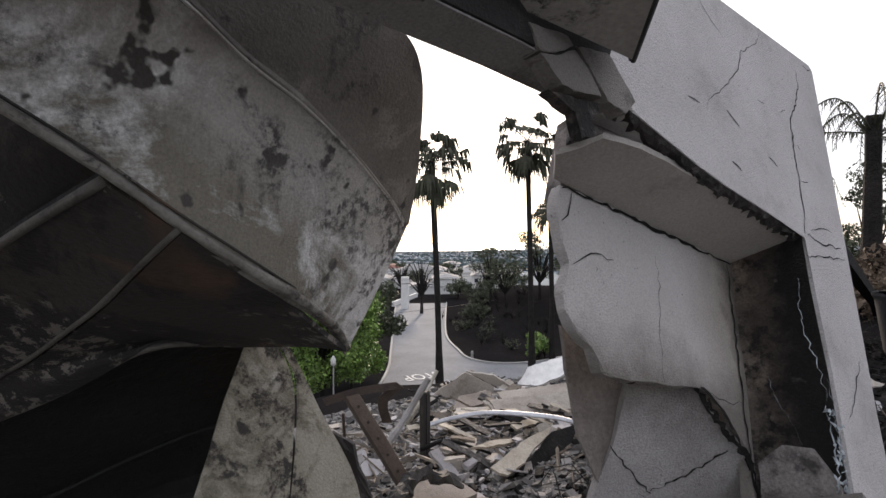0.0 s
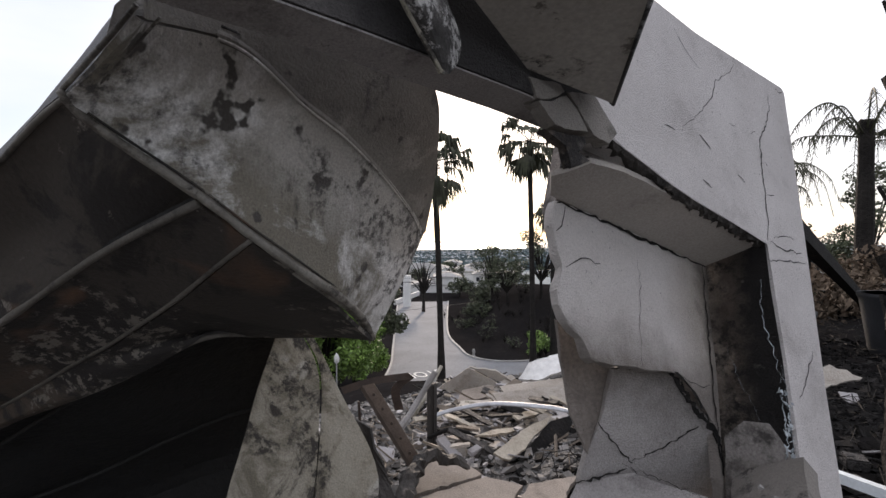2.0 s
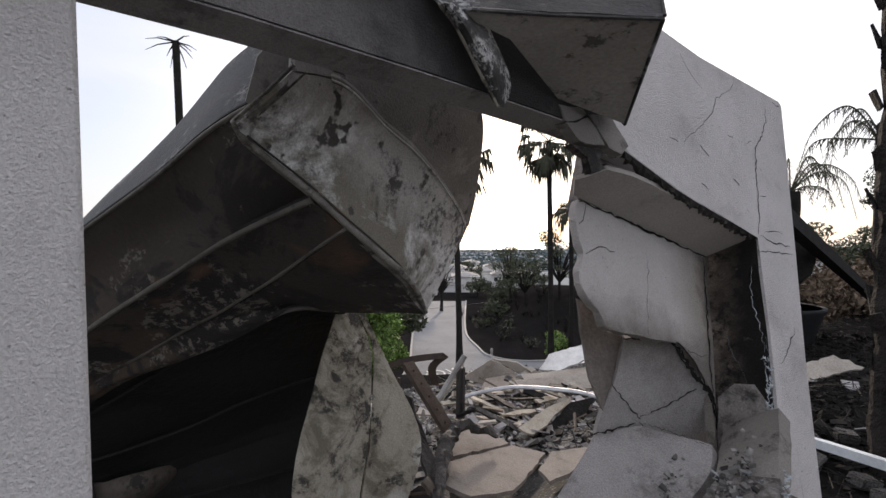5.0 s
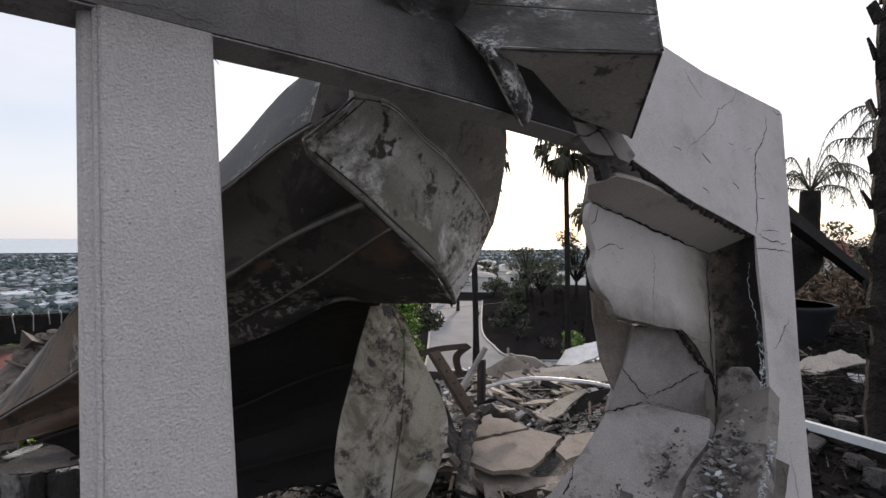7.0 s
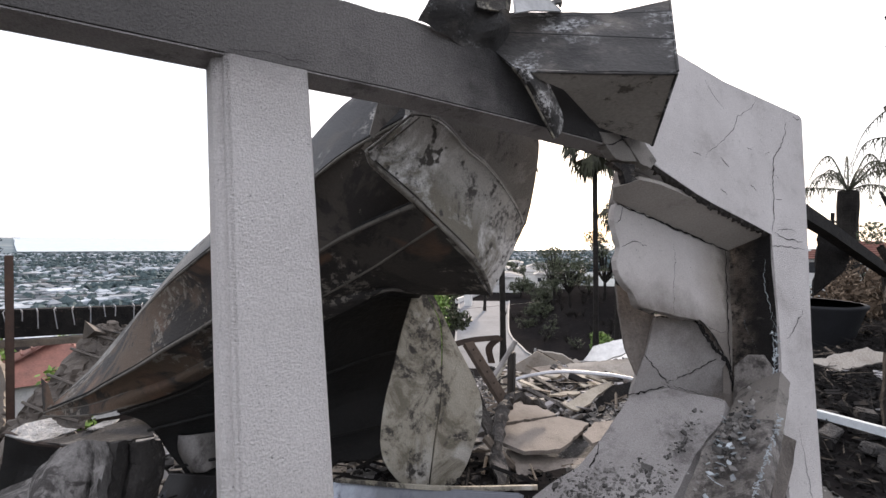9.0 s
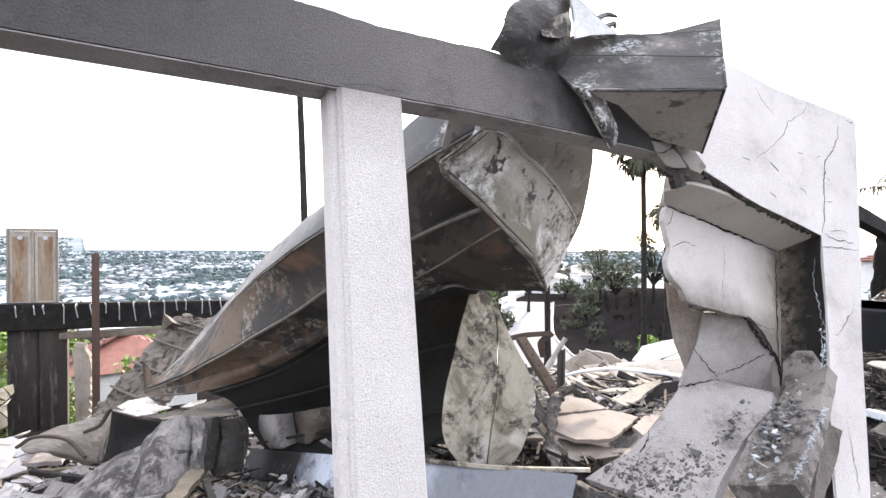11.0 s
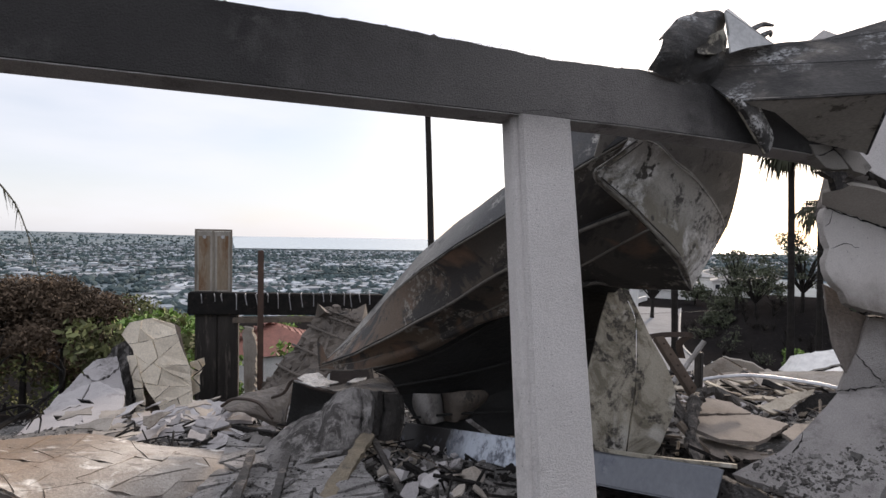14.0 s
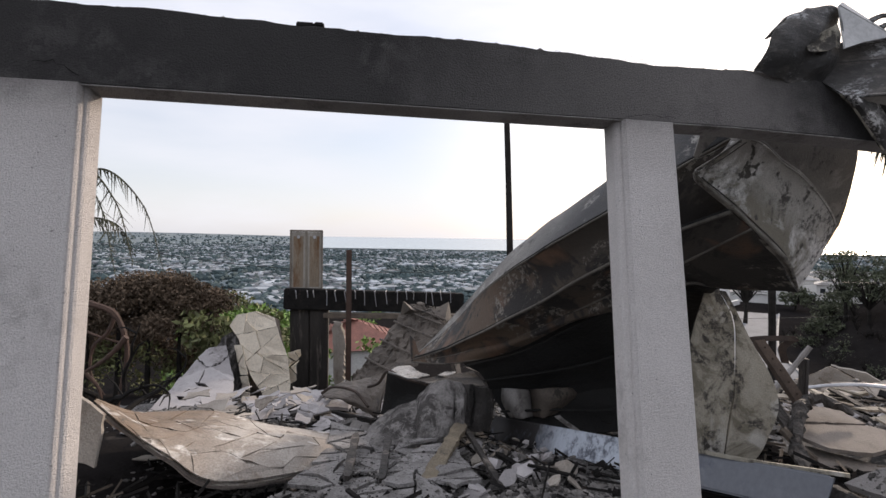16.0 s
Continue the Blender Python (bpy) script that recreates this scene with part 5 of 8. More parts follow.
chips("rubble", inside(clear(np.concatenate([spread(9000, -6.5, -1.4, 1.4, 7), spread(9000, -6, -0.7, -4.5, 1.4), spread(3500, -2.4, -0.7, -3.5, 1.0), spread(4500, -10, -4, -7, 4)]))),
      np.abs(rng.normal(0.0, 0.014, 28000)) + 0.005, CHIP, "grey ash and plaster rubble strewn over the ground", "rubble", seed=2)
chips("rubble", inside(clear(np.concatenate([spread(300, -6, -2, 1.8, 7.5), spread(200, -8, -3.8, -5, 1.5)]))), np.abs(rng.normal(0.04, 0.04, 900)) + 0.025, CHIP, "larger lumps of broken plaster", "rubble", 0.3, seed=3)
chips("dark_rubble", spread(6000, -2.2, 1.6, 2.95, 9), np.abs(rng.normal(0.0, 0.022, 6000)) + 0.008, DARKCHIP, "charred rubble and burnt brush on the slope", "rubble", 0.6, seed=4)
chips("charred_bits", inside(clear(np.concatenate([spread(900, -6, -1.5, 1.6, 7), spread(1100, -7, -1.5, -4.5, 1.5)]))), np.abs(rng.normal(0.014, 0.014, 2000)) + 0.01, CHAR, "charred wood bits among the ash", "rubble", 0.5, seed=6)

chips("pale_rubble", np.concatenate([spread(260, -4.8, -2.9, 3.0, 5.2), spread(50, -3.6, -2.2, -1.6, -0.4)]), np.abs(rng.normal(0.0, 0.02, 310)) + 0.008, GREYPLATE, "pale chips scattered among the ash", "rubble", 0.4, 1.6, seed=41)
on_ramp = lambda x, y: 1.24 + 0.149 * (x + 1.19) + 0.86 * (y - 1.82)
on_sill = lambda x, y: 1.35 + (y - 1.62) * 0.55 + (x + 0.38) * 0.38
p_ = np.concatenate([rng.normal((-0.75, 1.4), (0.12, 0.05), (160, 2)), rng.normal((-1.0, 1.22), (0.16, 0.07), (330, 2)), rng.normal((-0.66, 1.6), (0.03, 0.1), (90, 2))])
p_ = p_[(p_[:, 0] < -0.57) & (p_[:, 0] > -1.3) & (p_[:, 1] > 1.05)]
chips("slab_rubble", p_, np.abs(rng.normal(0.0, 0.007, len(p_))) + 0.002, CHIP, "fine rubble strewn over the slanting slab", "rubble", 0.5, seed=21, base=on_ramp)
p_ = rng.normal((-0.95, 1.22), (0.22, 0.09), (700, 2))
p_ = p_[(p_[:, 0] < -0.57) & (p_[:, 0] > -1.33) & (p_[:, 1] > 1.14) & (p_[:, 1] < 1.5)]
chips("slab_rubble", p_, np.abs(rng.normal(0.0, 0.007, len(p_))) + 0.002, PALESOOT, "charred crumbs strewn over the slanting slab", "rubble", 0.5, seed=25, base=on_ramp)
p_ = np.concatenate([rng.normal((-0.36, 1.58), (0.05, 0.12), (220, 2)), rng.normal((-0.25, 1.35), (0.08, 0.14), (70, 2))])
p_ = p_[(p_[:, 0] < -0.12) & (p_[:, 0] > -0.42) & (p_[:, 1] > 1.12) & (p_[:, 1] < 1.95)]
chips("sill_rubble", p_, np.abs(rng.normal(0.0, 0.007, len(p_))) + 0.002, CHIP, "fine rubble strewn over the sill slab", "rubble", 0.5, seed=22, base=on_sill)


def lumpy(corners, thick, amp, seed, away=(1.2, -1.2, 2.4), cuts=5, scale=5.0):
    """A weathered lump: a thick plate, subdivided and worn down by noise."""
    bm = plate(corners, thick, away)
    bmesh.ops.triangulate(bm, faces=bm.faces)
    bmesh.ops.subdivide_edges(bm, edges=bm.edges, cuts=cuts, use_grid_fill=True)
    for v in bm.verts:
        p = v.co * scale + Vector((seed, 0, 0))
        v.co += Vector(noise.noise_vector(p)) * amp * 1.7 + Vector(noise.noise_vector(Vector((p.x * 3.1, p.y * 3.1, p.z * 1.2)))) * amp * 0.7
    return bm


def half(poly, p, n):
    """The part of a polygon that lies on the side of p to which n points."""
    out = []
    for a, b in zip(poly, poly[1:] + poly[:1]):
        da, db = (a - p).dot(n), (b - p).dot(n)
        if da >= 0:
            out.append(a)
        if da * db < 0:
            out.append(a.lerp(b, da / (da - db)))
    return out


def shatter(outline, count, seed):
    """Break an outline into pieces by cuts across its longest pieces."""
    rg = random.Random(seed)
    size = lambda q: abs(sum(a.x * b.y - b.x * a.y for a, b in zip(q, q[1:] + q[:1]))) / 2
    cells = [[Vector(p) for p in outline]]
    while len(cells) < count:
        cells.sort(key=size)
        q = cells.pop()
        a, b = max(((u, v) for u in q for v in q), key=lambda w: (w[0] - w[1]).length)
        p = a.lerp(b, rg.uniform(0.35, 0.65))
        n = (b - a).normalized()
        t = rg.uniform(-0.7, 0.7)
        n = Vector((n.x * math.cos(t) - n.y * math.sin(t), n.x * math.sin(t) + n.y * math.cos(t)))
        got = [c for c in (half(q, p, n), half(q, p, -n)) if len(c) > 2 and size(c) > 1e-5]
        if len(got) < 2:
            cells.append(q)
            break
        cells += got
    return cells


def cracked(parent, outline, onto, count, mat, seed, gap=0.008, lift=0.01, thick=0.03, tilt=0.02, skip=0.0, step=0.09, wear=0.012, name="plaster_plate"):
    """Plates lying edge to edge over a surface: onto(x, y) gives a place on it and the way out of it."""
    rg = random.Random(seed + 1)
    for q in shatter(outline, count, seed):
        if rg.random() < skip:
            continue
        c = sum(q, Vector((0, 0))) / len(q)
        ring = []
        for a, b in zip(q, q[1:] + q[:1]):
            k = max(1, int((b - a).length / step))
            ring += [a.lerp(b, i / k) for i in range(k)]
        out = onto(*c)[1]
        up = rg.uniform(0.0, lift)
        lean = Vector((rg.uniform(-tilt, tilt), rg.uniform(-tilt, tilt)))
        bm = bmesh.new()
        top, low = [], []
        for p in ring:
            d = (c - p).normalized() if (c - p).length > 1e-4 else Vector((0, 0))
            w, o = onto(*(p + d * (gap + rg.uniform(0, wear))))
            w = w + out * (up + lean.dot(p - c) / max(0.05, (p - c).length))
            top.append(bm.verts.new(w + o * thick))
            low.append(bm.verts.new(w))
        bm.faces.new(top)
        for i in range(len(ring)):
            j = (i + 1) % len(ring)
            bm.faces.new((top[i], low[i], low[j], top[j]))
        bm.faces.new(low[::-1])
        part(name, bm, mat, parent)


def splinters(name, n, area, seed, mat, label, thin=1.0):
    r = random.Random(seed)
    verts, faces = [], []
    for _ in range(n):
        x, y = r.uniform(area[0], area[1]), r.uniform(area[2], area[3])
        if (x > -1.5 and y < 2.9) or (-3.1 < x < -1.7 and 1.6 < y < 2.75):
            continue
        a, l, w = r.uniform(0, 6.3), r.uniform(0.08, 0.5), r.uniform(0.004, 0.016) * thin
        d = Vector((math.cos(a), math.sin(a), r.uniform(-0.35, 0.35)))
        s = Vector((-d.y, d.x, 0)) * w
        c = Vector((x, y, height(x, y) + r.uniform(0.02, 0.1)))
        k = len(verts)
        for q in (c - d * l / 2, c + d * l / 2):
            verts += [q + s, q - s, q + Vector((0, 0, w * 1.6))]
        faces += [(k, k + 1, k + 4, k + 3), (k + 1, k + 2, k + 5, k + 4), (k + 2, k, k + 3, k + 5), (k, k + 2, k + 1), (k + 3, k + 4, k + 5)]
    stuff(name, bundle(name, verts, faces, mat), label, "rubble")


splinters("splinters", 420, (-6.5, -1.6, 1.5, 7.5), 8, WOOD, "splintered laths and sticks among the rubble")
splinters("splinters", 500, (-7, -1.6, -4.5, 1.5), 9, CHAR, "charred sticks among the rubble")
splinters("burnt_brush", 2600, (-2.5, 1.6, 3.0, 11), 10, CHAR, "burnt twigs and brush on the slope", 0.35)

FRAG = []
for k in range(5):
    r = random.Random(40 + k)
    n = r.randint(5, 8)
    outl = [(math.cos(2 * math.pi * i / n + r.uniform(-0.3, 0.3)) * r.uniform(0.6, 1.1), math.sin(2 * math.pi * i / n + r.uniform(-0.3, 0.3)) * r.uniform(0.5, 0.9)) for i in range(n)]
    FRAG.append((mesh_of("plaster_piece", slab(outl, -0.035, 0.0, 0.012, rough=0.06), PALE), mesh_of("sooted_piece", slab(outl, -0.035, 0.0, 0.012, rough=0.06), GREYPLATE), mesh_of("ashy_piece", slab(outl, -0.09, 0.0, 0.012, rough=0.09), PALESOOT)))


def fragment(x, y, size, tilt=(0, 0), lift=0.03, sooty=False, z=None):
    r = random.Random(int(x * 977 + y * 313))
    me = FRAG[r.randrange(5)][2 if sooty == 2 else 1 if sooty else 0]
    ob = new("plaster_piece", me)
    ob.matrix_world = pose(x, y, (height(x, y) if z is None else z) + lift, tilt[0], tilt[1], r.uniform(0, 360)) @ Matrix.Diagonal((size, size, max(0.35, size), 1))
    return tagged(ob, "sooted broken plaster fragment lying in the rubble" if sooty else "pale broken plaster fragment lying in the rubble", "plaster fragment", "broken plaster pieces")


r = random.Random(77)
for _ in range(90):
    x, y = r.uniform(-7.5, -2.2), r.uniform(2.6, 7.8)
    fragment(x, y, r.uniform(0.08, 0.28), (r.uniform(-25, 25), r.uniform(-25, 25)), 0.05, r.random() < 0.45)
for _ in range(70):
    x, y = r.uniform(-9, -3.5), r.uniform(-5.5, 0.5)
    fragment(x, y, r.uniform(0.1, 0.3), (r.uniform(-22, 22), r.uniform(-22, 22)), 0.05, r.random() < 0.5)
for _ in range(7):
    x, y = r.uniform(-1.6, 1.2), r.uniform(3.2, 7)
    fragment(x, y, r.uniform(0.08, 0.22), (r.uniform(-30, 30), r.uniform(-30, 30)), 0.05, True)

# slabs on the floor beyond the wall
SLABS = [
    ([(-3.02, 2.22, 0.59), (-2.97, 2.62, 0.57), (-2.57, 2.57, 0.55), (-2.57, 2.42, 0.555), (-2.65, 1.93, 0.57)], SLABM, "brown scorched ceiling slab lying flat"),
    ([(-2.59, 1.88, 0.56), (-2.55, 2.37, 0.55), (-2.52, 2.57, 0.545), (-2.26, 2.71, 0.53), (-2.12, 2.38, 0.53), (-1.98, 2.0, 0.535), (-2.1, 1.7, 0.54), (-2.32, 1.64, 0.55)], SLABM, "brown scorched ceiling slab lying flat"),
    ([(-2.22, 2.74, 0.55), (-2.04, 3.1, 0.57), (-1.86, 2.65, 0.57), (-1.88, 2.3, 0.55), (-2.08, 2.4, 0.54)], SLABM, "paler scorched ceiling slab lying flat"),
    ([(-2.4, 1.75, 0.44), (-2.0, 2.05, 0.43), (-1.75, 2.4, 0.45), (-1.6, 2.1, 0.45), (-1.95, 1.5, 0.42)], SLABM, "brown ceiling slab under the others"),
    ([(-6.9, 5.8, -0.4), (-6.5, 6.2, 0.0), (-6.0, 6.7, -0.35), (-6.3, 6.4, -0.55)], PALE, "pale plaster slab propped on edge"),
    ([(-6.5, 6.2, 0.02), (-6.0, 6.7, -0.3), (-5.7, 6.9, -0.35), (-6.1, 6.5, -0.02)], PALE, "pale plaster slab propped on edge"),
    ([(-4.6, 4.7, 0.28), (-3.7, 5.65, 0.44), (-3.4, 5.5, 0.34), (-4.2, 4.6, 0.2)], PALE, "long pale plaster plank lying on the rubble"),
    ([(-4.9, 5.3, 0.2), (-4.0, 6.2, 0.4), (-3.7, 6.0, 0.32), (-4.5, 5.1, 0.14)], PALE, "long pale plaster plank lying on the rubble"),
    ([(-5.2, 6.1, 0.1), (-5.12, 6.26, 0.36), (-4.7, 6.75, 0.56), (-4.4, 6.6, 0.42), (-4.8, 6.1, 0.16)], WHITE, "white bent sheet lying on the rubble"),
    ([(-3.75, 3.85, 0.12), (-3.35, 4.38, 0.42), (-3.15, 4.45, 0.34), (-3.3, 4.2, 0.15), (-3.5, 3.8, 0.06)], PALE, "split plywood board tilted on the rubble"),
    ([(-3.3, 4.2, 0.15), (-3.1, 4.5, 0.36), (-2.9, 4.3, 0.2), (-3.2, 3.9, 0.05)], CHAR, "charred board under the plywood"),
    ([(-4.1, 3.6, 0.12), (-3.9, 3.9, 0.18), (-3.6, 3.6, 0.14), (-3.85, 3.3, 0.1)], PALE, "pale plaster slab lying on the rubble"),
    ([(-5.0, 4.6, 0.1), (-4.6, 4.9, 0.16), (-4.4, 4.5, 0.08), (-4.7, 4.2, 0.02)], PALE, "pale plaster slab lying on the rubble"),
    ([(-5.6, 5.2, 0.0), (-5.2, 5.5, 0.12), (-4.9, 5.2, 0.08), (-5.3, 4.8, -0.05)], BROKEN, "brown plaster slab lying on the rubble"),
]
for corners, mat, label in SLABS:
    solo("broken_slab", plate(corners, 0.035, (0, 0, 9), rough=0.012), mat, None, label, "slab", "broken slabs")
bm = skin([smooth_line([(-4.29, 3.42, 0.34), (-4.0, 3.62, 0.47), (-3.67, 3.86, 0.56), (-3.06, 4.13, 0.61), (-2.56, 4.1, 0.64)], 20), [p + Vector((0.03, -0.02, 0.035)) for p in smooth_line([(-4.29, 3.42, 0.34), (-4.0, 3.62, 0.47), (-3.67, 3.86, 0.56), (-3.06, 4.13, 0.61), (-2.56, 4.1, 0.64)], 20)],
           [p + Vector((0.06, -0.05, 0.0)) for p in smooth_line([(-4.29, 3.42, 0.34), (-4.0, 3.62, 0.47), (-3.67, 3.86, 0.56), (-3.06, 4.13, 0.61), (-2.56, 4.1, 0.64)], 20)]], 24, 3, 0.004, 3, 0.006)
solo("galvanised_rail", bm, PIPE, None, "curved shiny galvanised rail lying across the rubble", "rail", smooth=True)
ch = thing("steel_channel", None, "rusted steel angle standing askew in the rubble", "steel angle")
for wide in (Vector((0.05, 0.075, 0.02)), Vector((-0.06, 0.02, -0.045))):
    a, b = Vector((-3.2, 1.86, 1.25)), Vector((-2.84, 2.08, 0.66))
    part("flange", plate([a, a + wide, a.lerp(b, 0.5) + wide * 1.05, b + wide, b, a.lerp(b, 0.5)], 0.012), RUSTBAR, ch)
for i in range(5):
    p = Vector((-3.2, 1.86, 1.25)).lerp(Vector((-2.84, 2.08, 0.66)), 0.12 + 0.18 * i) + Vector((0.04, 0.03, 0.01))
    part("bolt", tube([p, p + Vector((0.012, -0.012, 0.004))], 0.012, 6), RUST, ch)
bk = thing("bent_bracket", None, "bent rusted metal bracket hooked over the rubble", "metal scrap")
part("strap", skin([[(-3.3, 1.72, 1.24), (-3.2, 1.95, 1.3), (-3.08, 2.22, 1.32)], [(-3.27, 1.74, 1.19), (-3.17, 1.96, 1.25), (-3.05, 2.24, 1.27)]], 12, 2, 0.006, 3, 0.01), RUST, bk, "bent flat strap")
part("strap", skin([[(-3.08, 2.22, 1.32), (-3.14, 2.1, 1.2), (-3.12, 2.12, 1.02)], [(-3.05, 2.26, 1.28), (-3.1, 2.16, 1.18), (-3.08, 2.18, 1.02)]], 12, 2, 0.006, 4, 0.01), RUST, bk, "strap folded down")
for pts, rad, mat, label in (
        ([(-6.16, 4.5, -0.6), (-6.22, 4.75, -0.42), (-6.3, 5.04, -0.2), (-6.38, 5.43, 0.19)], [0.04, 0.036, 0.034, 0.034], SHEET, "pale peeling pipe leaning in the rubble"),
        ([(-3.9, 3.1, 0.3), (-3.72, 3.32, 0.38), (-3.4, 3.6, 0.28)], [0.024, 0.02, 0.014], CHAR, "charred stick lying in the rubble"),
        ([(-3.3, 1.95, 0.2), (-3.42, 1.96, 1.05)], [0.015, 0.012], RUST, "thin rusted rod standing upright"),
        ([(-2.4, 1.5, 0.6), (-2.2, 1.6, 0.42), (-2.05, 1.75, 0.3)], [0.04, 0.045, 0.03], WOOD, "splintered board end in the rubble")):
    solo("debris_bar", tube(smooth_line(pts, 14), [rad[min(len(rad) - 1, int(i / 15 * len(rad)))] for i in range(15)], 7), mat, None, label, "debris")
stick = smooth_line([(-3.783, 3.110, 1.028), (-3.802, 3.004, 0.885), (-3.815, 2.904, 0.756), (-3.757, 2.735, 0.645), (-3.703, 2.560, 0.542)], 20)
solo("leaning_stick", tube(stick, [0.03 + 0.012 * abs(noise.noise(p * 9)) for p in stick], 7), GREYDUCT, None, "battered dull metal tube leaning in the rubble", "debris")
solo("short_post", box((0.09, 0.09, 0.9), (0, 0, 0.28), 0.012), CHARPOST, pose(-4.03, 3.27, 0.1, 2, 1, 20), "short scorched brown post standing in the rubble", "post")

bm = tube(smooth_line([(-2.6, 2.42, 0.66), (-2.72, 2.2, 0.75), (-2.68, 2.0, 0.74), (-2.52, 1.78, 0.68), (-2.3, 1.56, 0.56), (-2.15, 1.4, 0.45)], 30), [0.03 + 0.03 * math.sin(math.pi * k / 34) for k in range(31)], 9)
for v in bm.verts:
    v.co += Vector(noise.noise_vector(Vector((v.co.x * 14, v.co.y * 14, v.co.z * 14)))) * 0.045 + Vector(noise.noise_vector(v.co * 45)) * 0.018
solo("charred_log", bm, CHARPOST, None, "split charred log lying over the edge of the slabs", "timber")
# boards and sheets thrown over the far rubble
for corners, mat, label in (([(-8.34, 7.25, -1.19), (-8.3, 7.94, -0.76), (-7.73, 7.67, -1.15)], PALE, "tent of broken ceiling board"), ([(-8.3, 7.94, -0.76), (-8.43, 8.41, -0.9), (-7.36, 8.12, -1.14), (-7.7, 7.7, -1.13)], PALE, "tent of broken ceiling board"),
                            ([(-7.29, 8.84, -0.91), (-7.02, 10.13, -0.53), (-6.57, 9.72, -0.55), (-6.91, 8.68, -0.85)], WHITE, "white bent sheet lying on the rubble"), ([(-6.54, 6.62, -0.63), (-5.71, 8.26, -0.51), (-5.16, 7.67, -0.42), (-5.85, 6.21, -0.49)], PALE, "long pale plaster board lying on the rubble"),
                            ([(-5.99, 8.07, -0.49), (-5.87, 8.7, -0.3), (-5.32, 8.09, -0.6)], PALE, "pale plaster board propped up"), ([(-4.5, 5.9, -0.1), (-3.9, 6.2, 0.0), (-3.7, 5.6, 0.1), (-4.2, 5.3, 0.02)], SLABM, "brown ceiling board lying on the rubble"),
                            ([(-2.932, 3.098, 0.455), (-2.953, 3.389, 0.522), (-2.961, 3.696, 0.570), (-2.944, 3.953, 0.594), (-2.913, 3.863, 0.547), (-2.828, 3.460, 0.473), (-2.802, 3.175, 0.405), (-2.855, 3.112, 0.432)], PLYM, "split pale plywood board tilted on the rubble"), ([(-3.508, 3.418, 0.354), (-3.437, 3.662, 0.383), (-3.360, 3.990, 0.358), (-3.318, 3.961, 0.343), (-3.368, 3.588, 0.368)], PLYM, "split pale plywood board tilted on the rubble"), ([(-2.835, 3.213, 0.368), (-2.852, 3.508, 0.431), (-2.939, 3.957, 0.544), (-2.880, 4.421, 0.539), (-2.811, 4.109, 0.459), (-2.741, 3.401, 0.287)], CHAR, "charred board under the plywood"), ([(-2.95, 3.45, 0.1), (-2.8, 3.6, 0.12), (-3.0, 4.7, 0.36), (-3.2, 4.6, 0.34)], CHAR, "charred board under the plywood")):
    solo("broken_board", plate(corners, 0.025, (0, 0, 9), rough=0.012), mat, None, label, "board", "boards in the rubble")
r = random.Random(151)
for _ in range(120):
    x = r.uniform(-8.6, -3.2)
    y = r.uniform(2.9, 5.2) + (-x - 3.2) * 0.65
    a, l, w = r.gauss(0.9, 0.9), r.uniform(0.15, 0.7), r.uniform(0.02, 0.16)
    o = solo("broken_board", slab([(-l / 2, -w / 2), (l / 2, -w / 2), (l / 2, w / 2), (-l / 2, w / 2)], -0.012, 0.012, 0, rough=0.012, rng=r), r.choice((PLYM, WOOD, PALE, GREYPLATE, CHAR, CHAR, CHAR, CHARPOST)), pose(x, y, height(x, y) + 0.08 + r.uniform(0, 0.12), r.uniform(-26, 26), r.uniform(-26, 26), math.degrees(a)), "splintered board end lying on the rubble", "board", "boards in the rubble")
chips("rubble", np.concatenate([spread(4200, -9.2, -5.0, 4.2, 9.5), spread(2600, -6.2, -2.9, 3.0, 6.6)]), np.abs(rng.normal(0.0, 0.026, 6800)) + 0.008, CHIP, "grey plaster rubble strewn to the edge of the plot", "rubble", 0.5, seed=12)
# dark chips that carry the hollow's shade in their colour
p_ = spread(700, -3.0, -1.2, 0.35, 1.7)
chips("dark_rubble", p_, np.abs(rng.normal(0.0, 0.02, 700)) + 0.008, DARKCHIP, "near-black rubble for the shade in the hollow behind the steel channel", "rubble", 0.6, seed=14)
solo("charred_plank", skin([[(-3.05, 1.69, 1.1), (-2.8, 1.7, 0.72), (-2.33, 1.49, 0.53), (-1.9, 1.22, 0.4), (-1.8, 1.16, 0.25)], [(-2.9, 1.75, 1.04), (-2.68, 1.76, 0.66), (-2.22, 1.55, 0.5), (-1.76, 1.26, 0.38), (-1.66, 1.2, 0.25)]], 24, 4, 0.015, 17, 0.03, 0.02), CHARPOST, None, "long charred split plank leaning across the slabs", "timber")
# dark block stands for brown slab faces and for the void below them
solo("sooty_block", plate([(-1.75, 1.05, 0.5), (-1.45, 1.09, 0.55), (-1.1, 1.09, 0.6), (-0.9, 1.1, 0.64), (-0.85, 1.08, 0.3), (-1.75, 1.0, 0.2)], 0.08, rough=0.02), DARKCORE, None, "dark brown broken face and painted void under the slanting slab", "plaster block")
# steel beam and trough beyond the opening
ib = thing("steel_beam", frame_of((-4.12, -0.86, 0.05), (0.823, 0.547, 0.147), (-0.42, 0.35, 0.8)), "scorched bare steel channel lying across the rubble", "steel beam")
part("web", slab([(0.0, -0.13), (3.3, -0.13), (3.36, 0.13), (0.05, 0.13)], -0.008, 0.008, 0.003), CHANNELM, ib)
part("flange", box((3.3, 0.012, 0.1), (1.68, 0.135, -0.045)), CHANNELM, ib)
part("flange", box((3.3, 0.012, 0.1), (1.65, -0.135, -0.05)), CHANNELM, ib)
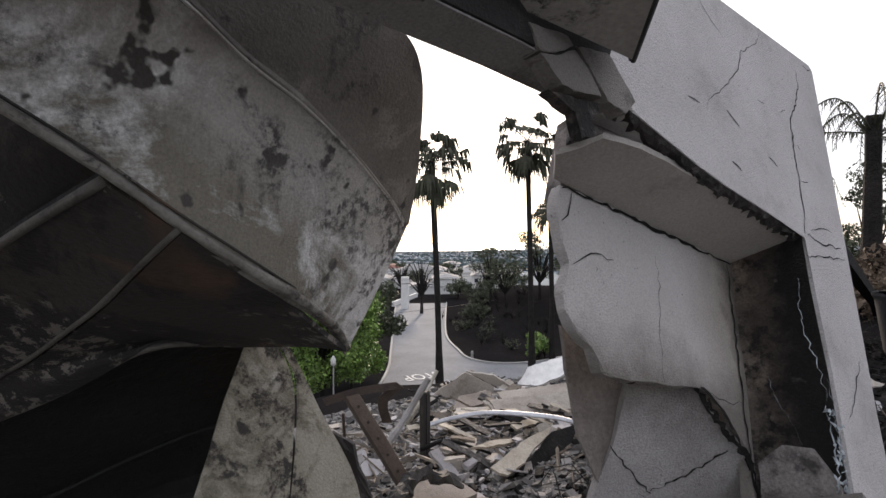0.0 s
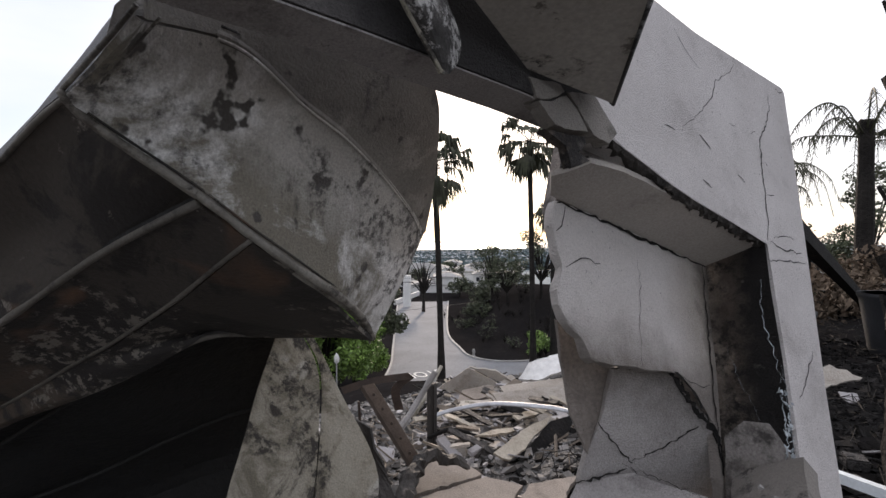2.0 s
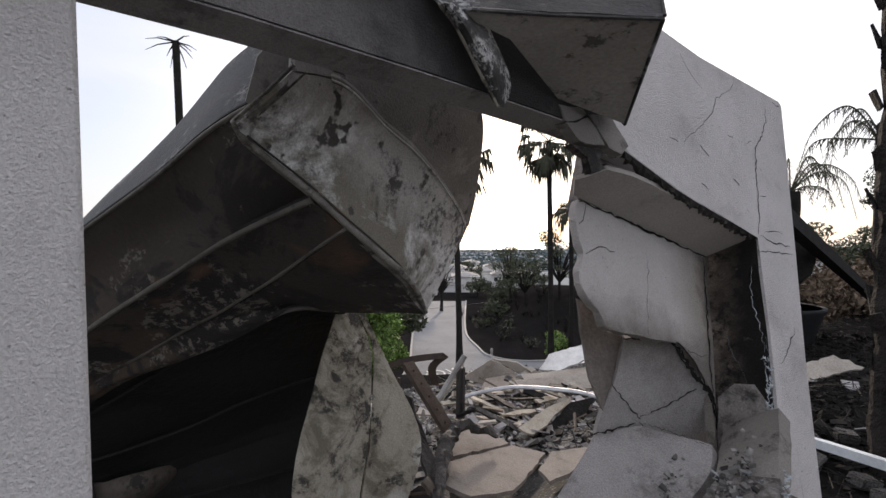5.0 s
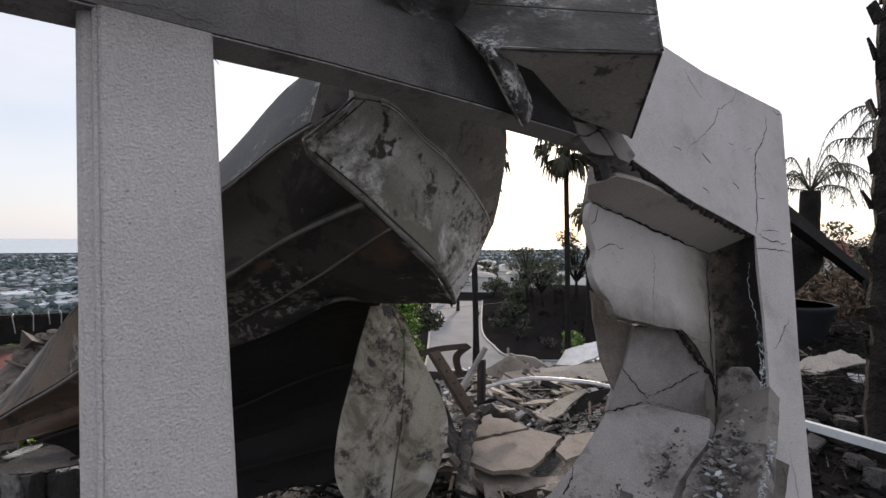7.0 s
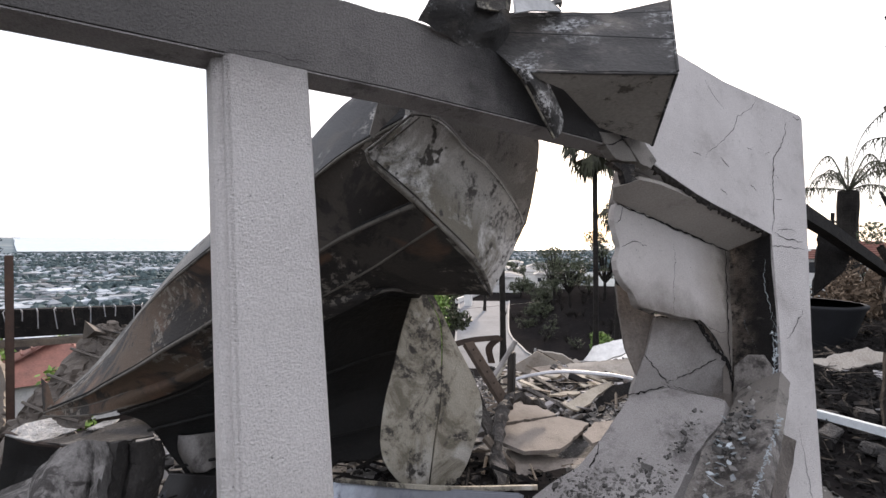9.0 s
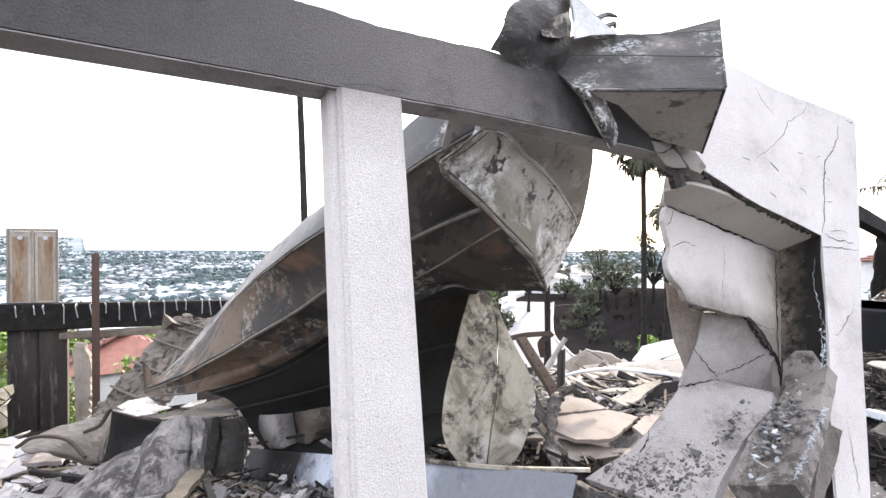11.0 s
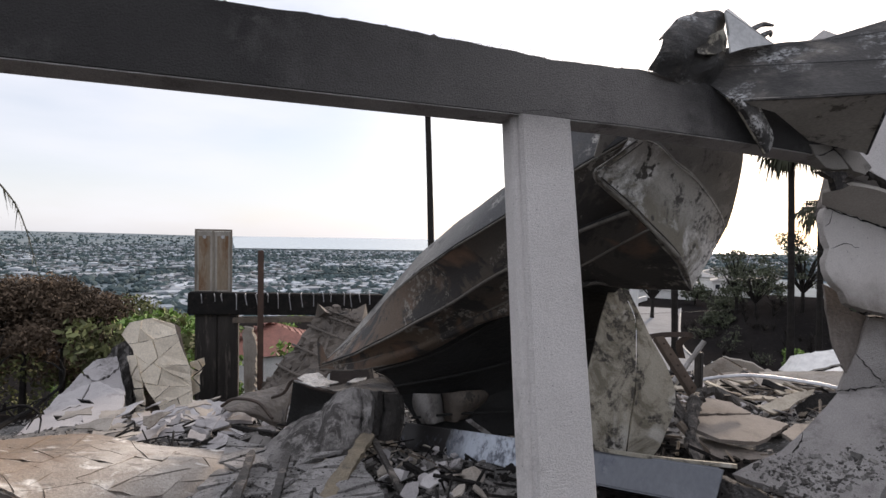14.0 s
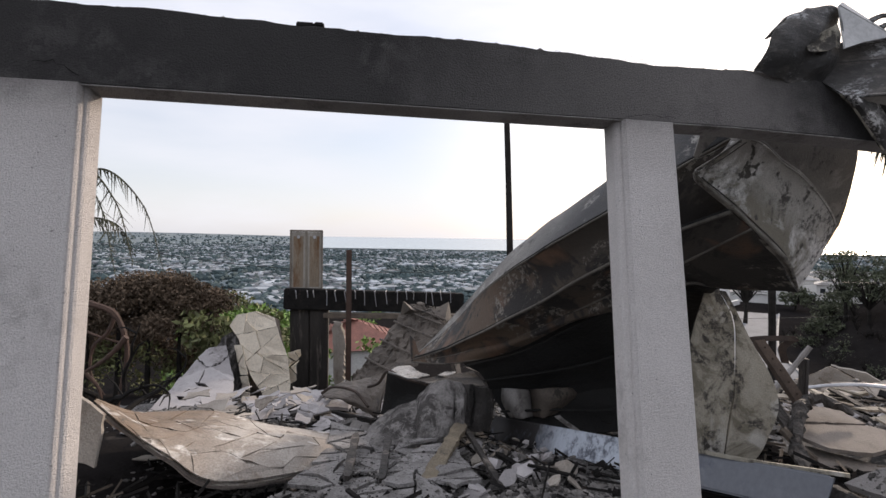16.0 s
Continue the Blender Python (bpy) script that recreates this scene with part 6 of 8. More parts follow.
part("lower_strip", plate([(-3.3, -0.66, 0.06), (-1.4, 0.6, 0.34), (-1.4, 0.62, 0.24), (-3.2, -0.62, -0.04)], 0.02, rough=0.01), SOFTSTEEL, ib, "dull grey strip under the channel", ib.matrix_world.inverted())
solo("metal_strip", tube(smooth_line([(-2.6, 0.2, 0.48), (-1.9, 0.7, 0.58), (-1.45, 1.2, 0.64)], 12), 0.02, 4), SHEET, None, "thin bent metal strip", "metal scrap")

# ash-caked plaster under the door: a fluted lump, its shade-darkened return and the mound sliding off it
for lines, mat, label in (
        ([[(-4.16, -1.56, 0.52), (-4.03, -1.68, 0.42), (-3.83, -1.73, 0.25), (-3.64, -1.79, 0.12)],
                [(-4.00, -1.52, 0.61), (-3.81, -1.63, 0.49), (-3.62, -1.69, 0.33), (-3.50, -1.74, 0.15)],
                [(-3.88, -1.45, 0.66), (-3.66, -1.52, 0.53), (-3.49, -1.57, 0.35), (-3.39, -1.62, 0.17)],
                [(-3.86, -1.37, 0.67), (-3.66, -1.42, 0.52), (-3.51, -1.46, 0.36), (-3.38, -1.50, 0.18)],
                [(-3.89, -1.31, 0.64), (-3.79, -1.33, 0.49), (-3.69, -1.35, 0.31), (-3.54, -1.38, 0.19)],
                [(-3.76, -1.30, 0.68), (-3.65, -1.30, 0.53), (-3.55, -1.32, 0.39), (-3.44, -1.34, 0.27)],
                [(-3.82, -1.24, 0.64), (-3.80, -1.24, 0.48), (-3.76, -1.27, 0.32), (-3.72, -1.28, 0.19)]], LUMPM, "ash-caked fluted lump of wall plaster standing upright"),
        ([[(-3.92, -1.23, 0.62), (-3.92, -1.23, 0.44), (-3.87, -1.25, 0.27), (-3.82, -1.27, 0.13)],
                [(-3.76, -1.20, 0.68), (-3.73, -1.21, 0.50), (-3.69, -1.23, 0.36), (-3.66, -1.24, 0.25)],
                [(-3.99, -1.09, 0.60), (-3.97, -1.10, 0.41), (-3.91, -1.13, 0.27), (-3.89, -1.16, 0.14)],
                [(-3.82, -1.04, 0.64), (-3.82, -1.03, 0.46), (-3.77, -1.05, 0.32), (-3.77, -1.09, 0.17)],
                [(-4.04, -0.89, 0.55), (-4.03, -0.87, 0.37), (-3.98, -0.90, 0.21), (-3.93, -0.93, 0.07)]], SHADEDPILE, "dark fluted plaster return beside the lump, deepened for shade under the door"),
        ([[(-3.89, -2.37, 0.04), (-4.06, -2.21, 0.18), (-4.20, -1.96, 0.29), (-4.28, -1.64, 0.39)],
                [(-3.58, -2.36, 0.11), (-3.74, -2.17, 0.20), (-3.89, -1.94, 0.28), (-3.98, -1.70, 0.35)],
                [(-3.31, -2.32, 0.14), (-3.46, -2.11, 0.18), (-3.62, -1.90, 0.23), (-3.73, -1.72, 0.25)],
                [(-3.14, -2.26, 0.12), (-3.24, -2.06, 0.15), (-3.35, -1.87, 0.18), (-3.42, -1.74, 0.18)]], LUMPM, "ash-covered plaster mound sloping off the lump")):
    solo("plaster_lump", skin(lines, 30, 6, 0.03, 3.7, 0.05, 0.022), mat, None, label, "plaster lump", "ash-caked plaster lumps")
for lines, mat, label in (
        ([[(-4.15, -0.70, 0.50), (-4.14, -0.70, 0.36), (-4.06, -0.61, 0.18)],
                [(-3.97, -0.69, 0.56), (-3.93, -0.68, 0.41), (-3.91, -0.61, 0.23)],
                [(-3.87, -0.62, 0.59), (-3.84, -0.61, 0.42), (-3.84, -0.54, 0.24)],
                [(-3.93, -0.51, 0.56), (-3.89, -0.51, 0.38), (-3.87, -0.46, 0.24)],
                [(-4.07, -0.39, 0.50), (-4.03, -0.38, 0.34), (-4.00, -0.36, 0.20)]], GREYDUCT, "grey half-round duct piece under the door"),
        ([[(-4.01, -0.38, 0.53), (-4.01, -0.36, 0.38), (-3.98, -0.36, 0.21)],
                [(-3.82, -0.34, 0.59), (-3.79, -0.32, 0.47), (-3.80, -0.30, 0.25)],
                [(-3.81, -0.20, 0.59), (-3.77, -0.14, 0.49), (-3.81, -0.23, 0.27)],
                [(-3.87, -0.00, 0.57), (-3.86, 0.03, 0.46), (-3.93, -0.09, 0.25)],
                [(-4.06, 0.23, 0.49), (-4.06, 0.25, 0.43), (-4.09, 0.10, 0.23)]], BROWNSHEET, "scorched bent duct elbow under the door")):
    solo("duct_piece", skin(lines, 16, 5, 0.015, 5, 0.02, 0.006), mat, None, label, "duct", smooth=True)
solo("metal_strip", plate([(-3.66, -0.22, 0.32), (-3.49, 0.00, 0.17), (-3.48, 0.05, 0.19), (-3.64, -0.16, 0.34)], 0.012, rough=0.004), GREYDUCT, None, "grey bent strip hanging off the duct", "metal scrap")
for corners, mat, label in (([(-5.05, -2.03, 0.49), (-5.23, -1.90, 0.51), (-5.39, -1.72, 0.48), (-5.05, -1.61, 0.47), (-4.91, -1.49, 0.47), (-4.75, -1.66, 0.48), (-4.68, -1.79, 0.50), (-4.82, -1.92, 0.51)], FLASH, "bright bent metal sheet under the tip of the door"), ([(-4.69, -1.41, 0.53), (-4.87, -1.29, 0.52), (-4.83, -1.15, 0.53), (-4.65, -1.25, 0.53), (-4.57, -1.36, 0.55)], FLASH, "bright bent metal sheet under the tip of the door"),
                            ([(-4.66, -1.72, 0.48), (-4.68, -1.37, 0.52), (-4.68, -0.94, 0.57), (-4.15, -0.90, 0.54), (-4.11, -1.18, 0.56), (-4.41, -1.54, 0.51)], SHADEDPILE, "scorched metal sheet on the pile, darkened for shade under the door"), ([(-4.71, -1.08, 0.63), (-4.50, -0.65, 0.61), (-4.16, -0.56, 0.57), (-4.11, -0.74, 0.54), (-4.36, -0.90, 0.62)], SHADEDPILE, "scorched metal sheet on the pile, darkened for shade under the door"),
                            ([(-4.39, -0.63, 0.63), (-4.42, -0.55, 0.62), (-4.10, -0.30, 0.56), (-4.06, -0.34, 0.54), (-4.29, -0.63, 0.59)], FLASH, "pale metal strip lying on the pile"), ([(-4.25, -0.89, 0.65), (-4.15, -0.70, 0.61), (-4.10, -0.73, 0.61), (-4.20, -0.89, 0.65)], FLASH, "bright thin metal strip lying on the pile")):
    solo("metal_flashing", plate(corners, 0.012, (0, 0, 9), rough=0.01), mat, None, label, "sheet metal", "metal flashing pieces")
# near-black sheet stands in for the unlit inside of the cabinet
solo("dark_box", skin([[(-5.16, -2.04, 0.45), (-5.00, -1.84, 0.39), (-4.71, -1.51, 0.39), (-4.43, -1.20, 0.43)],
                [(-5.16, -2.08, 0.22), (-5.11, -1.87, 0.14), (-4.82, -1.57, 0.19), (-4.52, -1.18, 0.23)],
                [(-5.06, -2.14, -0.07), (-5.00, -1.91, -0.11), (-4.72, -1.61, -0.02), (-4.51, -1.18, 0.02)]], 14, 5, 0.03, 2, 0.02), BLACKSHEET, None, "black sheet for the dark inside of a half-buried metal cabinet", "sheet metal")
solo("scorched_sheet", skin([[(-6.43, -3.04, -0.18), (-6.45, -2.72, -0.06), (-6.04, -2.29, 0.13), (-5.46, -2.04, 0.37)],
                [(-5.99, -2.95, -0.11), (-5.92, -2.64, -0.01), (-5.62, -2.29, 0.07), (-5.27, -2.09, 0.19)],
                [(-5.76, -2.85, -0.09), (-5.59, -2.57, -0.05), (-5.42, -2.31, -0.09), (-5.17, -2.14, -0.06)],
                [(-5.73, -2.73, -0.09), (-5.57, -2.50, -0.15), (-5.40, -2.27, -0.19), (-5.27, -2.16, -0.17)]], 18, 6, 0.03, 6, 0.02, 0.02), BROWNSHEET, None, "brown folded sheet end beside the half-buried cabinet", "sheet metal")
for line, label in (([(-5.32, -2.31, 0.20), (-5.24, -2.16, 0.28), (-5.11, -2.04, 0.48), (-4.80, -1.85, 0.47), (-4.52, -1.56, 0.46)], "rusty folded rim of the half-buried cabinet"), ([(-5.90, -2.99, -0.05), (-5.76, -2.81, 0.08), (-5.57, -2.50, 0.07), (-5.31, -2.30, -0.07)], "rusty folded rim on the brown sheet")):
    solo("rusty_rim", tube(smooth_line(line, 16), 0.022, 5), RUST, None, label, "sheet metal", "rusty rims")
for a, b, w, h, mat, label in (((-3.47, -1.31, 0.34), (-2.26, -1.82, 0.32), 0.15, 0.05, PLANKM, "splintered grey-brown plank leaning on the lump"), ((-3.41, -1.27, 0.31), (-2.15, -1.18, 0.28), 0.055, 0.04, CHARPOST, "charred lath leaning on the lump"),
                            ((-2.99, -1.05, 0.23), (-2.22, -0.68, 0.23), 0.06, 0.04, CHAR, "thin charred stick on the ash"), ((-3.31, -2.08, 0.32), (-2.30, -2.17, 0.36), 0.07, 0.04, CHARPOST, "charred lath lying across the plaster"), ((-3.49, -2.41, 0.27), (-2.37, -2.45, 0.36), 0.08, 0.04, CHARPOST, "charred lath lying across the plaster"),
                            ((-2.91, -0.55, 0.21), (-2.40, -0.57, 0.10), 0.04, 0.03, RUST, "rusted bar lying on the ash"),
                            ((-5.5, -2.8, -0.2), (-4.5, -2.2, 0.02), 0.06, 0.05, CHAR, "charred rafter lying on the rubble"), ((-8.2, -3.9, -0.9), (-6.4, -2.6, -0.5), 0.1, 0.06, CHAR, "charred rafter lying on the rubble"),
                            ((-7.0, -4.2, -0.66), (-5.6, -2.4, -0.3), 0.08, 0.05, WOOD, "grey rafter lying on the rubble")):
    a, b = Vector(a), Vector(b)
    n = max(6, int((b - a).length / 0.06))
    side = (b - a).cross(Vector((0, 0, 1))).normalized() * w / 2
    up = side.cross(b - a).normalized() * h / 2
    rw = random.Random(n)
    bm, prev = bmesh.new(), None
    for k in range(n + 1):
        c = a.lerp(b, k / n)
        e = rw.uniform(0.75, 1.05) * (0.55 if k in (0, n) else 1.0)
        row = [bm.verts.new(c + side * i * e + up * j * rw.uniform(0.8, 1.1)) for i, j in ((-1, -1), (1, -1), (1, 1), (0.2, 1.15), (-1, 1))]
        if prev:
            for i in range(5):
                bm.faces.new((prev[i], prev[(i + 1) % 5], row[(i + 1) % 5], row[i]))
        else:
            bm.faces.new(row)
        prev = row
    bm.faces.new(prev[::-1])
    solo("timber", bm, mat, None, label, "timber", "timbers in the rubble")

# the large curled plaster sheet
CURL = [[(-2.92, -4.58, 0.86), (-3.9, -4.65, 0.4), (-4.42, -4.07, 0.21), (-4.33, -3.41, 0.06), (-4.09, -2.49, -0.01)],
        [(-2.85, -4.55, 0.88), (-2.83, -4.14, 0.63), (-2.99, -3.85, 0.49), (-3.08, -3.13, 0.35), (-3.59, -2.52, 0.05)],
        [(-2.76, -4.52, 0.9), (-2.52, -4.11, 0.71), (-2.43, -3.82, 0.56), (-2.36, -3.38, 0.36), (-3.34, -2.54, 0.01)]]
cs = thing("curled_plaster", None, "large curled sheet of cracked scorched plaster lying over the rubble", "plaster sheet")
part("sheet", skin(CURL, 36, 9, 0.03, 14, 0.035), TANPLASTER, cs, "tan scorched plaster skin")
rows_ = [smooth_line(l, 36) for l in CURL]
surf = lambda s, f: smooth_line([rw[min(36, int(s * 36))] for rw in rows_], 20)[min(20, int(f * 20))]
part("torn_edge", tube([surf(k / 36, 1.0) + Vector((0, 0, -0.02)) for k in range(1, 37)], [0.012 + 0.008 * math.sin(5 * k) ** 2 for k in range(36)], 5), BROKEN, cs, "brown charred torn edge")
def on_curl(x, y):
    s_, f_ = min(0.985, max(0.0, x / 2.8)), min(1.0, max(0.0, y / 1.5))
    k = min(35, int(s_ * 36))
    line = [rw[k].lerp(rw[k + 1], s_ * 36 - k) for rw in rows_]
    p = line[0].lerp(line[1], f_ * 2) if f_ < 0.5 else line[1].lerp(line[2], f_ * 2 - 1)
    q = smooth_line(line, 20)[min(20, int(f_ * 20 + 0.5))]
    return p.lerp(q, 0.0 if f_ in (0.0, 1.0) else 0.6) + Vector((0.02, 0, 0.028)), Vector((0.35, 0, 0.94))


cracked(cs, [(0.0, 0.0), (2.76, 0.0), (2.76, 1.5), (0.0, 1.5)], on_curl, 34, TANPLASTER, 44, 0.003, 0.008, 0.012, 0.004, 0.0, 0.1, 0.006)
# ash-grey pitted slabs beside it
solo("plaster_piece", plate([(-2.49, -4.54, 1.09), (-2.47, -4.41, 1.0), (-2.46, -4.31, 0.91), (-2.46, -4.38, 0.5), (-2.48, -4.54, 0.55)], 0.03, rough=0.01), PALE, None, "pale plaster fragment propped against the post", "plaster fragment", "broken plaster pieces")

r = random.Random(123)
for _ in range(30):
    x, y = r.uniform(-5.4, -2.3), r.uniform(-2.7, -0.6)
    fragment(x, y, r.uniform(0.06, 0.16), (r.uniform(-60, 60), r.uniform(-60, 60)), 0.08, 2)
for _ in range(80):
    x, y = r.uniform(-5.2, -1.7), r.choice((r.uniform(-1.5, -0.6), r.uniform(-2.9, -0.6)))
    fragment(x, y, r.uniform(0.03, 0.12), (r.uniform(-35, 35), r.uniform(-35, 35)), 0.05 + r.uniform(0, 0.1), r.random() < 0.6)
for _ in range(34):
    x, y, a = r.uniform(-5.4, -1.8), r.uniform(-3.0, -0.7), r.uniform(0, 6.3)
    l, w = r.uniform(0.25, 0.8), r.uniform(0.012, 0.035)
    solo("burnt_stick", box((l, w, w * 0.6), (0, 0, 0), 0.004), CHAR if r.random() < 0.7 else WOOD, pose(x, y, height(x, y) + 0.12, r.uniform(-20, 20), r.uniform(-16, 16), math.degrees(a)), "burnt stick lying on the rubble", "timber", "burnt sticks in the rubble")
p_ = np.concatenate([rng.normal((-2.5, -1.9), (0.45, 0.28), (900, 2)), rng.normal((-1.9, -2.5), (0.25, 0.3), (500, 2))])
p_ = p_[(p_[:, 0] < -1.5) & (p_[:, 0] > -3.4) & (p_[:, 1] > -3.0) & (p_[:, 1] < -1.5)]
chips("slab_rubble", p_, np.abs(rng.normal(0.0, 0.006, len(p_))) + 0.002, CHIP, "grey crumbs strewn over the pitted slabs", "rubble", 0.5, seed=31, base=lambda x, y: 0.225 + 0.14 * (x + 3.1))
chips("slab_rubble", p_[::5] + 0.03, np.abs(rng.normal(0.0, 0.006, len(p_[::5]))) + 0.002, CHAR, "charred crumbs strewn over the pitted slabs", "rubble", 0.5, seed=32, base=lambda x, y: 0.225 + 0.14 * (x + 3.1))
near_slope = thing("ash_plates", None, "ash-grey pitted plaster plates cracked across the near slope", "plaster plates")
on_near = lambda x, y: (Vector((x, y, 0.19 + 0.14 * (x + 3.1) + 0.02 * math.sin(3 * y))), Vector((-0.14, 0, 0.99)))
cracked(near_slope, [(-4.5, -2.75), (-3.75, -1.95), (-3.35, -1.55), (-2.9, -1.42), (-2.2, -1.35), (-1.6, -2.1), (-1.6, -3.2), (-2.3, -2.95), (-3.4, -2.7)], on_near, 42, PITTED, 61, 0.006, 0.04, 0.03, 0.02, 0.03, 0.08, 0.025)
# far debris: standing plaster stump, sloping plates
r = random.Random(5)


stump = thing("plaster_stump", None, "standing stump of cracked cream plaster wall", "wall stump")
bulge = lambda y, z: Vector((-10.62 + 0.28 * max(0.0, 1 - ((y + 4.75) / 0.75) ** 2) + 0.12 * max(0.0, -z), y, z))
on_stump = lambda y, z: (bulge(y, z), Vector((1.0, 0.7 * (y + 4.75), 0.15)).normalized())
part("core", skin([[(-10.85, -5.45, 0.1), (-10.85, -5.3, -0.6), (-10.8, -5.3, -1.3), (-10.75, -5.3, -1.95)], [(-10.72, -4.9, 0.38), (-10.75, -4.8, -0.6), (-10.85, -4.85, -1.3), (-10.8, -4.85, -1.95)], [(-10.85, -4.5, 0.2), (-10.8, -4.3, -0.6), (-10.8, -4.25, -1.3), (-10.75, -4.25, -1.95)]], 14, 6, 0.05, 31, 0.04, 0.03), BROKEN, stump, "brown mortar core")
cracked(stump, [(-5.53, 0.12), (-5.34, 0.4), (-4.89, 0.51), (-4.49, 0.34), (-4.39, -0.07), (-4.3, -0.33), (-4.2, -0.6), (-4.15, -1.24), (-4.19, -1.72), (-4.65, -1.74), (-4.74, -1.33), (-4.97, -1.0), (-5.17, -0.55), (-5.29, -0.17)], on_stump, 14, CREAM, 21, 0.001, 0.03, 0.05, 0.012, 0.0, 0.07, 0.012)
cracked(stump, [(-5.39, -0.29), (-5.2, -0.27), (-5.06, -0.78), (-4.98, -1.28), (-4.98, -1.85), (-5.2, -1.85), (-5.17, -1.14)], on_stump, 6, CREAM, 22, 0.002, 0.05, 0.05, 0.02, 0.0, 0.1, 0.03)
cracked(stump, [(-4.28, -0.2), (-3.98, -0.35), (-3.92, -0.6), (-4.05, -0.78), (-4.02, -1.2), (-4.2, -1.3)], lambda y, z: (Vector((-10.55, y, z)), Vector((1, 0.3, 0.2)).normalized()), 6, CREAM, 23, 0.01, 0.12, 0.05, 0.06, 0.1, 0.1, 0.02)
part("rough_flank", lumpy([(-10.5, -5.9, -0.5), (-10.55, -5.72, -0.12), (-10.55, -5.3, 0.0), (-10.45, -5.2, -0.7), (-10.3, -5.2, -1.85), (-10.2, -5.6, -1.9), (-10.35, -5.75, -1.2)], 0.35, 0.07, 7.0, (5, -4, 2), 5, 4.0), LUMPM, stump, "rough grey mortar flank")
slope = thing("plaster_slope", None, "slope of cracked grey plaster plates sliding off the wall stump", "plaster plates")
PL_, PR_ = [(-10.37, -5.95, -0.36), (-10.01, -6.1, -0.55), (-9.62, -6.2, -0.72), (-8.82, -6.25, -0.88), (-7.61, -6.25, -1.0)], [(-10.32, -5.55, -0.3), (-9.89, -5.35, -0.62), (-9.45, -5.15, -0.85), (-8.61, -4.95, -0.98), (-7.35, -4.6, -1.0)]
part("core", skin([[(x, y, z - 0.12) for x, y, z in PL_], [(x, y, z - 0.12) for x, y, z in PR_]], 16, 6, 0.04, 32, 0.04), DARKCORE, slope, "dark rubble under the plates")
pl_, pr_ = smooth_line(PL_, 24), smooth_line(PR_, 24)
on_slope = lambda x, y: (pl_[min(24, max(0, int(x * 8)))].lerp(pr_[min(24, max(0, int(x * 8)))], y), Vector((0.5, 0, 0.86)))
cracked(slope, [(0.0, 0.0), (3.0, 0.0), (3.0, 1.0), (0.0, 1.0)], on_slope, 11, GREYPLATE, 8, 0.002, 0.05, 0.035, 0.02, 0.0, 0.09, 0.02)
heap = thing("plaster_heap", None, "thin broken plaster plates heaped at the foot of the stump", "plaster plates")
for k, (x, y, wx, wy, n) in enumerate(((-8.3, -3.75, 0.7, 0.9, 4), (-7.7, -2.9, 0.5, 0.7, 3), (-7.5, -3.9, 0.7, 0.9, 6), (-6.9, -3.2, 0.7, 0.9, 7), (-6.6, -4.2, 0.8, 1.0, 7), (-6.0, -3.1, 0.8, 1.0, 8), (-5.6, -4.0, 0.8, 1.0, 8), (-5.2, -2.9, 0.6, 0.8, 7), (-8.0, -4.6, 0.9, 0.8, 5), (-7.0, -5.0, 1.0, 0.9, 7))):
    up = Vector((0.25 - 0.1 * (k % 3), 0.12 * (k % 4 - 1.5), 1)).normalized()
    at = Vector((x, y, height(x, y) + 0.07 + 0.04 * (k % 2)))
    cracked(heap, [(-wx / 2, -wy / 2), (wx / 2, -wy / 2), (wx / 2, wy / 2), (-wx / 2, wy / 2)], lambda a, b, at=at, up=up: (at + Vector((a, b, -(a * up.x + b * up.y) / up.z)), up), n, GREYPLATE if k % 3 else PALE, 90 + k, 0.03, 0.1, 0.016, 0.04, 0.3, 0.09, 0.05)
for corners in ([(-8.12, -4.09, -1.0), (-8.06, -3.61, -0.82), (-8.0, -3.13, -0.78), (-7.6, -3.25, -0.95), (-7.65, -3.9, -1.02)], [(-7.58, -2.99, -0.78), (-7.5, -2.43, -0.74), (-7.2, -2.7, -0.95), (-7.25, -3.0, -0.95)],
                [(-7.6, -4.3, -0.9), (-7.4, -3.7, -0.8), (-6.9, -3.8, -0.78), (-6.9, -4.4, -0.85)], [(-6.9, -3.7, -0.72), (-6.8, -3.2, -0.62), (-6.3, -3.3, -0.6), (-6.35, -3.8, -0.66)],
                [(-6.6, -3.0, -0.6), (-6.4, -2.5, -0.45), (-6.0, -2.6, -0.42), (-6.1, -3.1, -0.52)], [(-6.2, -4.3, -0.62), (-6.0, -3.7, -0.48), (-5.5, -3.8, -0.42), (-5.6, -4.4, -0.5)]):
    corners = [(x, y, z + 0.1 + 0.12 * (k % 2)) for k, (x, y, z) in enumerate(corners)]
    solo("broken_slab", plate(corners, 0.05, (0, 0, 9), rough=0.02), GREYPLATE, None, "pale grey plaster plate lying on the rubble", "slab", "broken slabs")

# second crumpled roll of door
roll = thing("crumpled_door", None, "brown crumpled ribbed metal door leaning on the rubble", "garage door")
LN = [[(-9.8, -3.0, -1.3), (-9.9, -2.3, -0.45), (-10.1, -1.6, 0.4), (-10.2, -1.25, 0.72)], [(-9.0, -2.6, -1.3), (-9.2, -1.9, -0.5), (-9.6, -1.2, 0.3), (-9.9, -0.9, 0.66)], [(-8.6, -2.2, -1.2), (-8.8, -1.5, -0.6), (-9.2, -0.8, 0.2), (-9.7, -0.5, 0.5)]]
part("skin", skin(LN, 44, 12, 0.1, 21, 0.03, 0.09), BROWNSHEET, roll)
for f in (0.12, 0.3, 0.46, 0.62, 0.76, 0.86):
    pts = [smooth_line(l, 20)[int(f * 20)] + Vector((0.05, -0.03, 0.04)) for l in LN]
    part("rib", tube(smooth_line(pts, 10), 0.026, 5), BROWNSHEET, roll)

